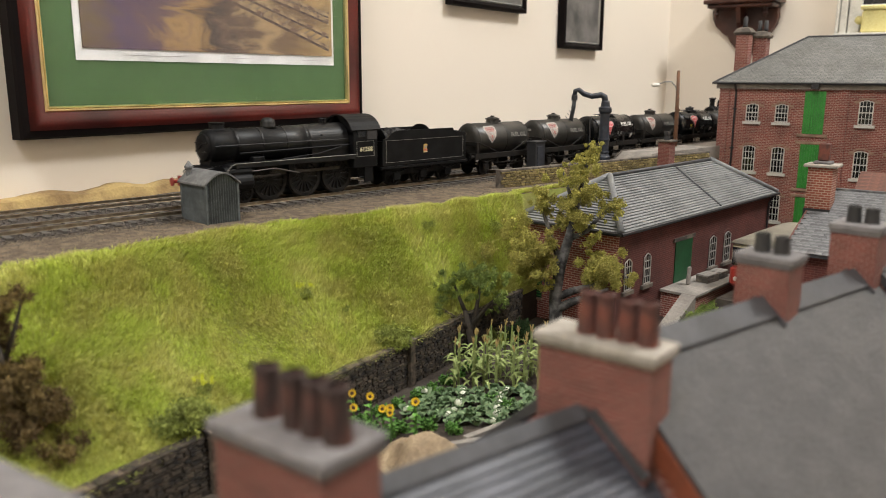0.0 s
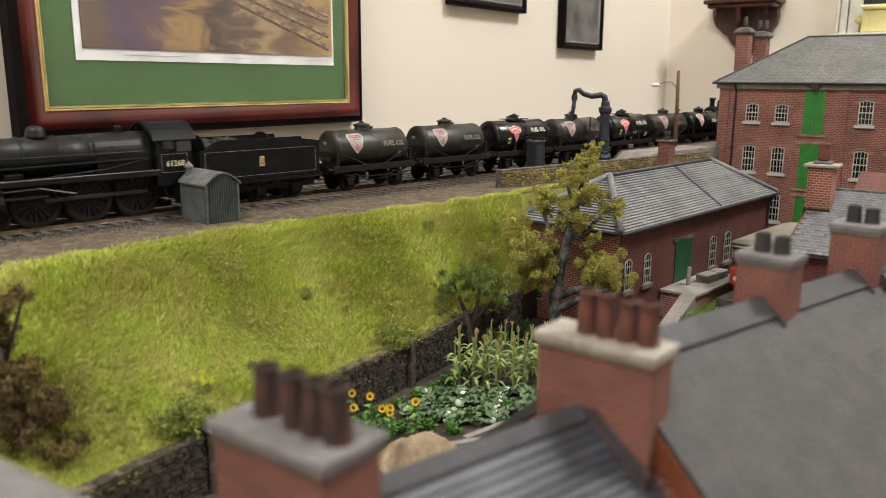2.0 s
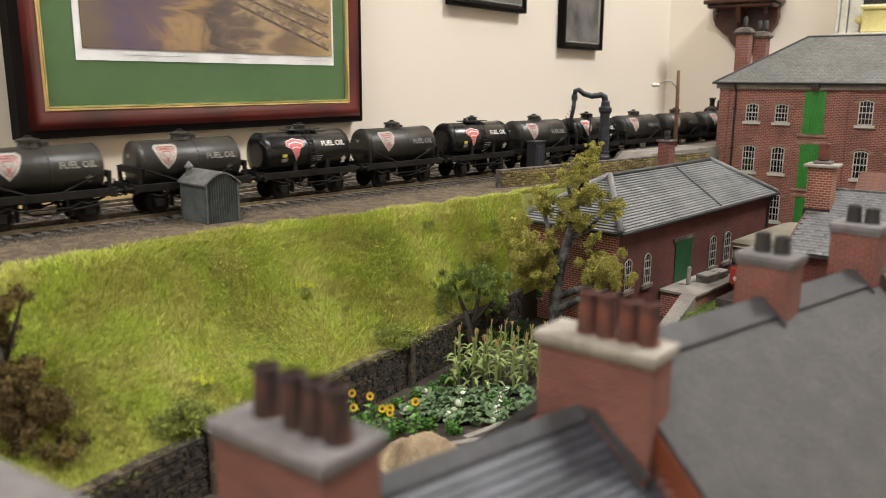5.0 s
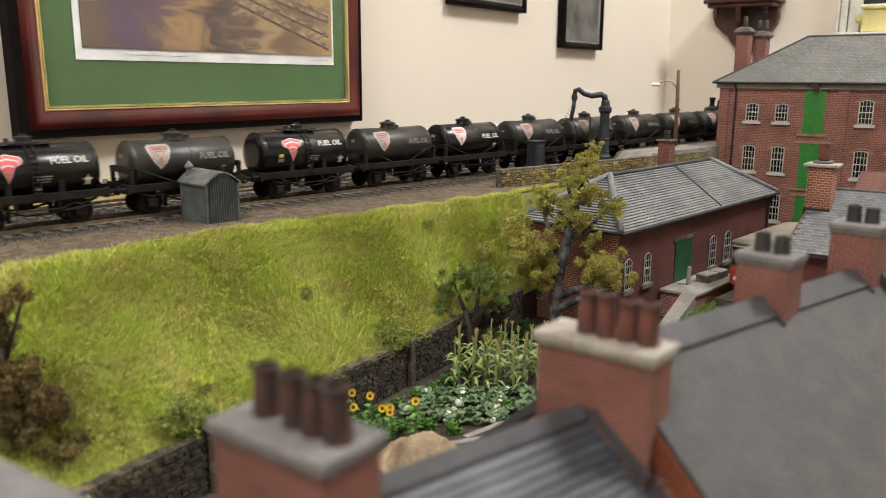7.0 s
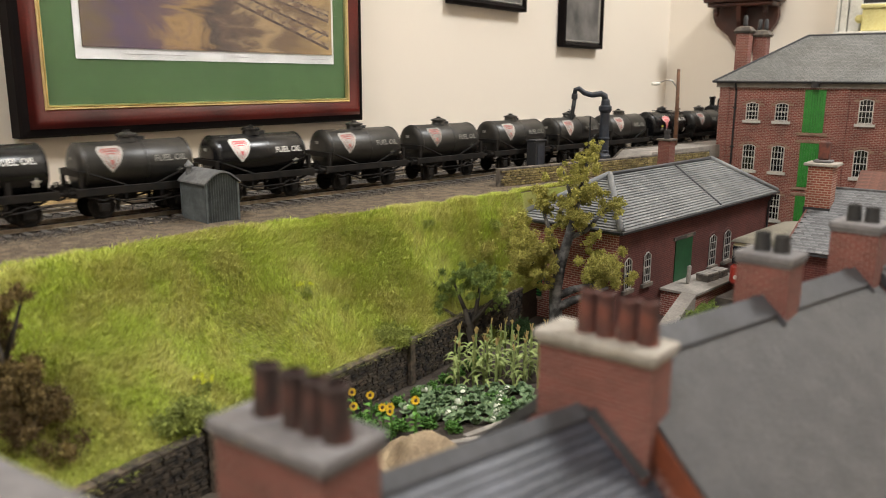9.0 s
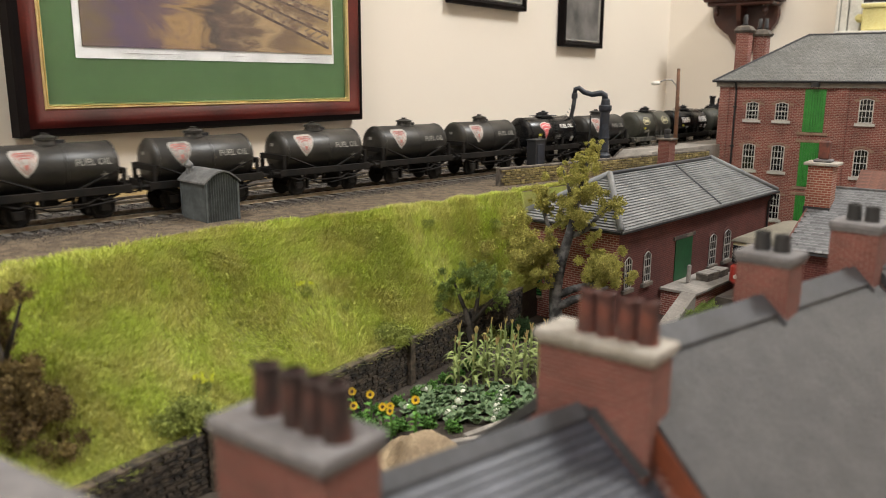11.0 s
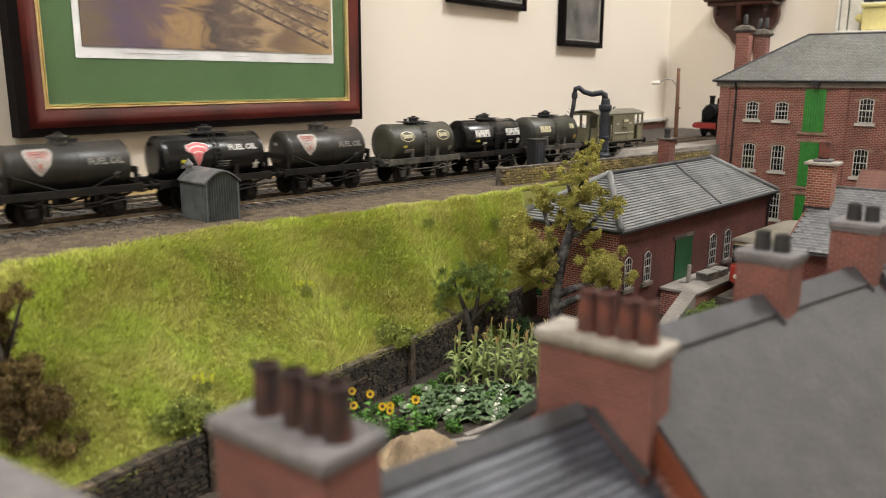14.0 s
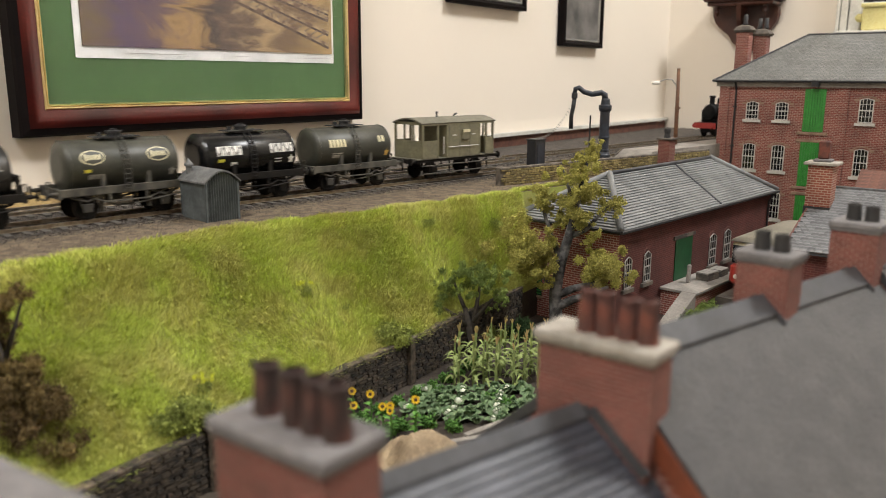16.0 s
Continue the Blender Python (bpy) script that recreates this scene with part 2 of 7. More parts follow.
def spin(bm, profile, seg=20, m=Matrix(), caps=True):
    """A turned form about Z from (radius, height) pairs."""
    rings = []
    for r, z in profile:
        rings.append([bm.verts.new(m @ Vector((r * math.cos(2 * math.pi * i / seg), r * math.sin(2 * math.pi * i / seg), z))) for i in range(seg)])
    for a, b in zip(rings, rings[1:]):
        for i in range(seg):
            bm.faces.new((a[i], a[(i + 1) % seg], b[(i + 1) % seg], b[i]))
    if caps:
        bm.faces.new(rings[0][::-1])
        bm.faces.new(rings[-1])
    return bm


def tube(bm, pts, radii, seg=7):
    """A bent tapering limb through points."""
    pts = [Vector(p) for p in pts]
    rings = []
    for i, p in enumerate(pts):
        d = (pts[min(i + 1, len(pts) - 1)] - pts[max(i - 1, 0)]).normalized()
        u = d.orthogonal().normalized()
        w = d.cross(u)
        if rings:
            u = (last - d * last.dot(d)).normalized()
            w = d.cross(u)
        last = u
        r = radii[i] if isinstance(radii, (list, tuple)) else radii
        rings.append([bm.verts.new(p + r * (u * math.cos(2 * math.pi * k / seg) + w * math.sin(2 * math.pi * k / seg))) for k in range(seg)])
    for a, b in zip(rings, rings[1:]):
        for k in range(seg):
            bm.faces.new((a[k], a[(k + 1) % seg], b[(k + 1) % seg], b[k]))
    bm.faces.new(rings[0][::-1])
    bm.faces.new(rings[-1])
    return bm


def prism(bm, outline, y0, y1, m=Matrix()):
    """An outline in XZ pushed from y0 to y1."""
    a = [bm.verts.new(m @ Vector((x, y0, z))) for x, z in outline]
    b = [bm.verts.new(m @ Vector((x, y1, z))) for x, z in outline]
    bm.faces.new(a)
    bm.faces.new(b[::-1])
    for i in range(len(a)):
        j = (i + 1) % len(a)
        bm.faces.new((a[j], a[i], b[i], b[j]))
    return bm


def uv_metres(ob):
    """A UV map in metres: along the wall and up its slope."""
    me = ob.data
    lay = me.uv_layers.new(name="UVMap").data
    for p in me.polygons:
        n = p.normal
        t = Vector((-n.y, n.x, 0))
        t = t.normalized() if t.length > 1e-4 else Vector((1, 0, 0))
        b = n.cross(t)
        for li in p.loop_indices:
            co = me.vertices[me.loops[li].vertex_index].co
            lay[li].uv = (co.dot(t), co.dot(b))
    return ob


def soup(name, verts, faces, material, smooth=False):
    me = bpy.data.meshes.new(name)
    me.from_pydata(verts, [], faces)
    me.materials.append(material)
    return me


def words(text, size, material, parent, m, name="lettering", stretch=1.0, label=""):
    cu = bpy.data.curves.new("text", "FONT")
    cu.body, cu.size, cu.align_x, cu.align_y, cu.extrude = text, size, "CENTER", "CENTER", 0.00006
    cu.offset = size * 0.02
    cu.resolution_u = 2
    tmp = bpy.data.objects.new("text", cu)
    scene.collection.objects.link(tmp)
    me = bpy.data.meshes.new_from_object(tmp.evaluated_get(bpy.context.evaluated_depsgraph_get()))
    bpy.data.objects.remove(tmp)
    me.materials.clear()
    me.materials.append(material)
    ob = new(name, me)
    ob.parent = parent
    ob.matrix_basis = m @ Matrix.Diagonal((stretch, 1, 1, 1))
    if label:
        tagged(ob, label)
    return ob


# ---- plan ----
TRACK_TURN = 45.18
T0 = Vector((-0.2143, 0.3711, 0))
TRACK = Matrix.Translation(T0) @ pose(0, 0, 0, 0, 0, TRACK_TURN)     # local x along the line, y towards the wall
WALL_TURN = 53.0
WALL = Matrix.Translation((-0.2189, 0.4953, 0)) @ pose(0, 0, 0, 0, 0, WALL_TURN)   # local x along the wall, y into it


def on_track(u, v, z=0.0, turn=0.0):
    """u metres along the line, v towards the camera from its centre."""
    return TRACK @ pose(u, -v, z, 0, 0, turn)


# ---- room ----
def room():
    def slab(name, m, bm, material, label):
        return solo(name, bm, material, m, label, "wall" if "wall" in name else name, kind="structure")
    slab("wall_north", WALL, B(-1.6, 0.928, 0.0, 0.1, -1.1, 1.3), PAINT, "cream painted plaster wall behind the railway")
    slab("wall_east", WALL, B(0.928, 1.03, -2.4, 0.1, -1.1, 1.3), PAINT, "cream painted plaster end wall with a wooden bracket shelf")
    slab("wall_south", WALL, B(-1.6, 1.03, -2.5, -2.4, -1.1, 1.3), PAINT, "cream painted plaster wall")
    slab("wall_west", WALL, B(-1.7, -1.6, -2.5, 0.1, -1.1, 1.3), PAINT, "cream painted plaster wall")
    slab("floor", WALL, B(-1.7, 1.03, -2.5, 0.1, -1.2, -1.1), CARPET, "dark brown carpet floor of the room")
    slab("ceiling", WALL, B(-1.7, 1.03, -2.5, 0.1, 1.3, 1.36), CEIL, "white painted ceiling")
    # white edge strip of the baseboard along the wall
    slab("trim", WALL, B(0.30, 0.925, -0.008, -0.001, 0.0085, 0.0122), WARMWHITE, "thin white strip along the foot of the wall")
    slab("baseboard", WALL, B(0.30, 0.925, -0.004, -0.001, -0.004, 0.0085), REDTILE, "dark red wooden edge along the foot of the wall")


def mitred(bm, x0, x1, z0, z1, steps):
    """A mitred frame ring from (inset, depth) steps of its section, depth towards the room."""
    rings = [[bm.verts.new((x, -d, z)) for x, z in ((x0 + i, z0 + i), (x1 - i, z0 + i), (x1 - i, z1 - i), (x0 + i, z1 - i))] for i, d in steps]
    for a, b in zip(rings, rings[1:]):
        for k in range(4):
            bm.faces.new((a[k], a[(k + 1) % 4], b[(k + 1) % 4], b[k]))
    return bm


def painting_material():
    m = bpy.data.materials.new("railway_painting")
    m.use_nodes = True
    n, l = m.node_tree.nodes, m.node_tree.links
    b = n["Principled BSDF"]
    b.inputs["Roughness"].default_value = 0.55
    tc = n.new("ShaderNodeTexCoord")
    sep = n.new("ShaderNodeSeparateXYZ")
    l.new(tc.outputs["Object"], sep.inputs[0])
    noise_a = n.new("ShaderNodeTexNoise")
    noise_a.inputs["Scale"].default_value, noise_a.inputs["Detail"].default_value = 26, 12
    noise_a.inputs["Roughness"].default_value, noise_a.inputs["Distortion"].default_value = 0.68, 0.7
    mp = n.new("ShaderNodeMapping")
    mp.inputs["Rotation"].default_value = (0, 0.5, 0)
    mp.inputs["Scale"].default_value = (0.6, 1, 1.7)
    l.new(tc.outputs["Object"], mp.inputs[0])
    l.new(mp.outputs[0], noise_a.inputs["Vector"])
    mr = n.new("ShaderNodeMapRange")
    mr.inputs["From Min"].default_value, mr.inputs["From Max"].default_value = -0.01, 0.21
    l.new(sep.outputs["X"], mr.inputs["Value"])
    ad = n.new("ShaderNodeMath")
    ad.operation = "MULTIPLY_ADD"
    ad.inputs[1].default_value = 0.9
    l.new(noise_a.outputs["Fac"], ad.inputs[0])
    sb = n.new("ShaderNodeMath")
    sb.operation = "SUBTRACT"
    sb.inputs[1].default_value = 0.45
    l.new(mr.outputs["Result"], sb.inputs[0])
    l.new(sb.outputs[0], ad.inputs[2])
    ramp = n.new("ShaderNodeValToRGB")
    e = ramp.color_ramp.elements
    e[0].position, e[0].color = 0.0, (0.16, 0.11, 0.05, 1)
    e[1].position, e[1].color = 1.0, (0.40, 0.26, 0.11, 1)
    for pos, col in ((0.14, (0.10, 0.062, 0.10)), (0.26, (0.13, 0.08, 0.085)), (0.36, (0.33, 0.20, 0.085)), (0.46, (0.075, 0.052, 0.046)), (0.56, (0.13, 0.085, 0.06)), (0.66, (0.37, 0.25, 0.13)), (0.8, (0.15, 0.095, 0.06))):
        x = e.new(pos)
        x.color = (*col, 1)
    l.new(ad.outputs[0], ramp.inputs["Fac"])
    l.new(ramp.outputs["Color"], b.inputs["Base Color"])
    return m


def pictures():
    big = thing("framed_print", WALL @ pose(0, -0.001, 0), "large railway painting print in a mahogany frame with a green mount", "picture")
    x0, x1, z0, z1 = -0.0482, 0.2350, 0.0362, 0.285
    part("outer_moulding", mitred(bmesh.new(), x0, x1, z0, z1, [(0, 0), (0, 0.0095), (0.0012, 0.0112), (0.0050, 0.0116)]), BLACKWOOD, big, "black outer edge of the frame")
    part("frame_moulding", mitred(bmesh.new(), x0, x1, z0, z1, [(0.0050, 0.0116), (0.0072, 0.0138), (0.0095, 0.0140), (0.0130, 0.0120), (0.0152, 0.0104)]), MAHOG, big, "polished red mahogany moulding", smooth=True)
    part("slip", mitred(bmesh.new(), x0, x1, z0, z1, [(0.0152, 0.0103), (0.0161, 0.0111), (0.0170, 0.0101)]), GILT, big, "gilt inner slip")
    part("slip", mitred(bmesh.new(), x0, x1, z0, z1, [(0.0170, 0.0098), (0.0178, 0.0106), (0.0186, 0.0080)]), GILT, big, "gilt inner slip")
    part("mount", B(x0 + 0.004, x1 - 0.004, -0.0078, -0.002, z0 + 0.004, z1 - 0.004), MATGREEN, big, "dark green card mount")
    part("border", B(-0.0105, 0.2040, -0.0084, -0.0079, 0.0815, 0.26), WHITECARD, big, "white paper border")
    art = part("print", B(-0.0062, 0.2015, -0.0090, -0.0085, 0.0885, 0.255), painting_material(), big, "painted heath and railway lines in browns")
    rail_paint = mat("painted_rail", (0.38, 0.27, 0.15), 0.6, second=(0.16, 0.10, 0.07), scale=120)
    shade_paint = mat("painted_shade", (0.07, 0.045, 0.04), 0.6, second=(0.13, 0.085, 0.06), scale=120)
    tie_paint = mat("painted_sleeper", (0.15, 0.10, 0.075), 0.6, second=(0.25, 0.18, 0.11), scale=120)
    for k, (xa, za, xb, zb, wd) in enumerate([(0.103, 0.126, 0.1985, 0.0952, 0.0012), (0.118, 0.128, 0.1985, 0.1046, 0.0010), (0.138, 0.130, 0.1985, 0.1155, 0.0010), (0.152, 0.131, 0.1985, 0.1200, 0.0009)]):
        d = Vector((xb - xa, 0, zb - za))
        ang = math.degrees(math.atan2(-d.z, d.x))
        part("shade_stroke", B(0, d.length, -0.00915, -0.00905, -wd * 2.6, -wd), shade_paint, art, m=pose(xa, 0, za, 0, ang, 0))
        part("rail_stroke", B(0, d.length, -0.0092, -0.00905, -wd, wd), rail_paint, art, m=pose(xa, 0, za, 0, ang, 0))
        for j in range(13 if k in (0, 2) else 0):
            q = (j + 0.3) / 14.5
            part("sleeper_stroke", B(-0.0007, 0.0055 + 0.006 * q, -0.00918, -0.00906, -0.0006, 0.0008), tie_paint, art, m=pose(xa + d.x * q, 0, za + d.z * q, 0, -24, 0))
    for xa, xb in ((0.020, 0.066), (0.104, 0.118), (0.170, 0.198)):
        part("caption_bar", B(xa, xb, -0.0086, -0.00845, 0.0848, 0.0851), DECALFADED, big)
    glass = bpy.data.materials.new("picture_glass")
    glass.use_nodes = True
    g = glass.node_tree.nodes["Principled BSDF"]
    g.inputs["Transmission Weight"].default_value, g.inputs["Roughness"].default_value, g.inputs["IOR"].default_value = 1.0, 0.02, 1.15
    gl = part("glass", B(x0 + 0.0187, x1 - 0.0187, -0.0098, -0.0095, z0 + 0.0187, z1 - 0.0187), glass, big, "clear picture glass")
    gl.visible_shadow = False
    for nm, a, b, c, d, mt, lb in (("framed_photograph", 0.3640, 0.4990, 0.1410, 0.30, BLACKWOOD, "picture in a plain black frame high on the wall"),
                                   ("framed_photograph", 0.5835, 0.6858, 0.1078, 0.25, BLACKWOOD, "grey photograph in a black and silver frame")):
        p = thing(nm, WALL @ pose(0, -0.001, 0, 0, 1.6 if a < 0.5 else 0, 0) if a > 0.5 else WALL @ pose(0, -0.001, 0), lb, "picture")
        part("frame_moulding", mitred(bmesh.new(), a, b, c, d, [(0, 0), (0, 0.0085), (0.003, 0.0095), (0.0060, 0.006)]), mt, p)
        part("slip", mitred(bmesh.new(), a, b, c, d, [(0.0061, 0.0062), (0.0072, 0.0070), (0.0088, 0.0050)]), STEELGREY, p, "silver inner slip")
        part("print", B(a + 0.0065, b - 0.0065, -0.0052, -0.0045, c + 0.0065, d - 0.0065), PHOTO, p, "grey photograph")


# ---- ground ----
def lerp_table(table, x):
    return float(np.interp(x, [a for a, _ in table], [b for _, b in table]))


BANK_TOP = [(-0.35, 0.086), (-0.10, 0.084), (-0.05, 0.080), (0.0, 0.075), (0.071, 0.064), (0.12, 0.068), (0.173, 0.075), (0.27, 0.081), (0.30, 0.081), (1.2, 0.076)]


def wall_v(u):
    return 0.158 - 0.205 * u


def wall_line(u):
    """How far the north wall lies behind the track's centre."""
    return -(0.0908 + 0.137 * (u - 0.0846))


def height(u, v):
    top = lerp_table(BANK_TOP, u)
    if u > 0.60:
        top = 0.03
    low = wall_v(u) if u < 0.2975 else top + 0.004
    if v <= top:
        return -0.0034 if v > 0.0165 else -0.0030
    if v < low:
        k = (v - top) / max(low - top, 1e-4)
        s = k * k * (3 - 2 * k) * 0.35 + k * 0.65
        bump = 0.0016 * noise.noise(Vector((u * 30, v * 30, 0))) if u < 0.2975 else 0
        return -0.0034 + (-0.066 + 0.0034) * s + bump * min(1, k * 5) if u < 0.2975 else -0.0034 + (-0.085 + 0.0034) * k
    return -0.085


def ground():
    us = sorted(set([round(-0.36 + 0.012 * i, 4) for i in range(56)] + [0.297, 0.298] + [round(0.32 + 0.03 * i, 4) for i in range(34)]))
    rows = []
    verts, faces = [], []
    for u in us:
        top = lerp_table(BANK_TOP, u) if u <= 0.60 else 0.03
        low = wall_v(u) if u < 0.2975 else top + 0.004
        vs = [wall_line(u) - 0.005, -0.03, 0.0165, 0.0166, top]
        vs += [top + (low - top) * k / 9 for k in range(1, 9)] + [low - 0.0002, low + 0.0002, low + 0.05, 0.35, 0.56]
        if u > 0.55:
            vs[0] = min(vs[0], -0.06)
        rows.append(len(verts))
        for v in vs:
            p = TRACK @ Vector((min(u, 1.020 - 0.136 * v), -v, height(u, v)))
            verts.append(p)
        wide = len(vs)
    for a, b in zip(rows, rows[1:]):
        for k in range(wide - 1):
            faces.append((a + k, b + k, b + k + 1, a + k + 1))
    me = soup("ground", verts, faces, EARTH)
    for mt in (PATHDIRT, TURF, SOIL):
        me.materials.append(mt)
    for i, p in enumerate(me.polygons):
        k = i % (wide - 1)
        p.material_index = 0 if k < 3 else 1 if k == 3 else 2 if k < 13 else 3
        p.use_smooth = 4 < k < 12
    tagged(new("ground", me), "modelled ground with cinder trackbed, grassy bank and garden soil", "ground", kind="structure")
    # the table that carries it
    t = thing("layout_table", WALL @ pose(0, 0, 0), "wooden layout table under the model ground", "table")
    part("table_top", B(-0.40, 0.925, -0.80, -0.001, -0.13, -0.0855), DARKWOOD, t)
    for x in (-0.36, 0.88):
        for y in (-0.76, -0.05):
            part("leg", B(x - 0.025, x + 0.025, y - 0.025, y + 0.025, -1.1, -0.1301), DARKWOOD, t)


def ballast():
    rng = np.random.default_rng(4)
    verts, faces = [], []
    lane = []
    for _ in range(42000):
        u = rng.uniform(-0.25, 0.62)
        v = rng.uniform(-0.066, 0.019) if rng.random() < 0.70 else rng.normal(0.022, 0.006)
        if v < wall_line(u) + 0.004:
            continue
        lane.append((u, v))
    for _ in range(15000):
        u = rng.uniform(-0.2, 0.55)
        lane.append((u, rng.uniform(0.02, max(0.024, lerp_table(BANK_TOP, u)))))
    for u, v in lane:
        s = rng.uniform(0.0003, 0.0008) if v < 0.024 else rng.uniform(0.00014, 0.00042)
        c = TRACK @ Vector((u, -v, -0.0024 if v < 0.0175 else -0.0031))
        q = rng.normal(size=(4, 3))
        q /= np.linalg.norm(q, axis=1)[:, None]
        k = len(verts)
        verts.extend([tuple(np.array(c) + s * w * (1, 1, 0.8)) for w in q])
        faces.extend([(k, k + 1, k + 2), (k, k + 2, k + 3), (k, k + 3, k + 1), (k + 1, k + 3, k + 2)])
    ob = new("ballast", soup("ballast", verts, faces, BALLAST))
    tagged(ob, "grey brown crushed stone ballast between the sleepers", "ballast", kind="stuff")


def track(name, v, u0, u1, label, bow=None):
    t = thing(name, on_track(0, v), label, "railway track", "tracks")
    for side in (-0.00825, 0.00825):
        bm = bmesh.new()
        prism(bm, [(-0.0004, 0), (0.0004, 0), (0.0004, -0.0006), (0.00015, -0.0007), (0.00015, -0.0018), (0.0006, -0.002), (-0.0006, -0.002), (-0.00015, -0.0018), (-0.00015, -0.0007), (-0.0004, -0.0006)], -u1, -u0, pose(0, 0, 0, 0, 0, 90) @ Matrix.Diagonal((1, 1, 1, 1)))
        part("rail", bm, STEEL, t, "worn steel rail", m=pose(0, side, 0))
    sl = mesh_of("sleeper", B(-0.0016, 0.0016, -0.0165, 0.0165, -0.0034, -0.0019, 0.0002), SLEEPER)
    n = int((u1 - u0) / 0.0085)
    for i in range(n):
        ob = new("sleeper", sl)
        ob.parent = t
        ob.matrix_basis = pose(u0 + 0.0085 * (i + 0.5), random.uniform(-0.0003, 0.0003), 0, 0, 0, random.uniform(-0.8, 0.8))


def grass():
    rng = np.random.default_rng(7)
    n = 330000
    u = rng.uniform(-0.16, 0.37, n)
    tops = np.interp(u, [a for a, _ in BANK_TOP], [b for _, b in BANK_TOP])
    low = np.where(u > 0.2955, tops, wall_v(u))
    start = tops - np.where(u < 0.22, 0.008, 0.011)
    v = start + (low - 0.002 - start) * rng.random(n)
    swirl, bend, tuft, us, vs = [], [], [], u.tolist(), v.tolist()
    base = np.empty((n, 3))
    for i, (a, b) in enumerate(zip(us, vs)):
        base[i] = TRACK @ Vector((a, -b, height(a, b) - 0.0003))
        swirl.append(noise.noise(Vector((a * 22, b * 22, 1))))
        bend.append(noise.noise(Vector((a * 22, b * 22, 5))))
        tuft.append(noise.noise(Vector((a * 55, b * 55, 9))))
    swirl, bend, tuft = map(np.array, (swirl, bend, tuft))
    edge = v - tops
    keep = (edge > 0) | (rng.random(n) > 0.30 - edge * 85 - 0.6 * tuft)
    keep &= rng.random(n) < 0.92 + 0.35 * tuft
    long = rng.uniform(0.0030, 0.0085, n) * (1 + 0.35 * tuft) * np.where(edge < 0.004, 0.5, 1.0)
    lean = rng.normal(0, 0.6, (n, 2)) + np.stack([0.15 + 1.7 * swirl, -0.35 + 1.3 * bend], 1)
    lean[edge < 0.006] *= 0.75
    d = np.concatenate([lean, np.ones((n, 1))], 1)
    d /= np.linalg.norm(d, axis=1)[:, None]
    side = np.concatenate([rng.normal(size=(n, 2)), np.zeros((n, 1))], 1)
    side *= (rng.uniform(0.00008, 0.00017, n) / np.linalg.norm(side, axis=1))[:, None]
    mid = base + d * (long * 0.55)[:, None]
    tip = base + d * long[:, None] + np.concatenate([lean, np.full((n, 1), -0.7)], 1) * (long * 0.25)[:, None]
    pts = np.stack([base - side, base + side, mid + side * 0.8, mid - side * 0.8, tip], 1)[keep].reshape(-1, 3)
    k = np.arange(len(pts) // 5) * 5
    faces = np.stack([k, k + 1, k + 2, k, k + 2, k + 3, k + 3, k + 2, k + 4], 1).reshape(-1, 3)
    tagged(new("grass", soup("grass", pts.tolist(), faces.tolist(), GRASS)), "long yellow green grass on the railway bank", "grass", kind="stuff")


# ---- leaves ----
def leaves(name, centres, count, size, material, parent, label="", flat=1.0):
    """A crown of many small bent leaves round clump centres (x, y, z, radius)."""
    rng = np.random.default_rng(len(centres) * 31 + count)
    verts, faces = [], []
    weights = np.array([c[3] ** 2 for c in centres])
    weights = weights / weights.sum()
    pick = rng.choice(len(centres), count, p=weights)
    for i in pick:
        cx, cy, cz, cr = centres[i]
        d = rng.normal(size=3)
        d /= np.linalg.norm(d)
        r = cr * rng.uniform(0.1, 1.0) ** 0.6 * (1 + 0.9 * noise.noise(Vector(d * 3.0) + Vector((i * 3.1, 0, 0))))
        c = np.array((cx, cy, cz)) + d * r * np.array((1, 1, flat))
        a = rng.normal(size=3)
        a /= np.linalg.norm(a)
        b = np.cross(a, rng.normal(size=3))
        b /= np.linalg.norm(b)
        s = size * rng.uniform(0.6, 1.4)
        k = len(verts)
        n = np.cross(a, b)
        verts.extend([tuple(c - a * s), tuple(c + b * s * 0.6 + n * s * 0.3), tuple(c + a * s), tuple(c - b * s * 0.6 + n * s * 0.3)])
        faces.append((k, k + 1, k + 2))
        faces.append((k, k + 2, k + 3))
    ob = new(name, soup(name, verts, faces, material))
    ob.parent = parent
    if label:
        tagged(ob, label)
    return ob


def bush(x, y, z, r, material, label, seed, flat=0.8, tips=None):
    b = thing("bush", pose(x, y, z), label, "bush", "bushes")
    rng = np.random.default_rng(seed)
    cs = []
    for _ in range(16):
        d = rng.normal(size=3)
        d /= np.linalg.norm(d)
        cs.append((d[0] * r * 0.7, d[1] * r * 0.7, r * 0.55 * flat + d[2] * r * 0.5 * flat, r * rng.uniform(0.3, 0.5)))
    stem = bmesh.new()
    for _ in range(5):
        tube(stem, [(0, 0, -0.001), (rng.normal() * r * 0.3, rng.normal() * r * 0.3, r * 0.6)], [r * 0.06, r * 0.03], 5)
    part("stem", stem, TWIG, b)
    leaves("crown", cs, 7500 if r > 0.009 else 3600, r * 0.055, material, b)
    if tips:
        leaves("flower_cluster", [(rng.normal() * r * 0.75, rng.normal() * r * 0.5, r * 1.55 + rng.normal() * r * 0.06, r * 0.2) for _ in range(12)], 520, r * 0.06, tips, b, "lemon yellow flower heads")


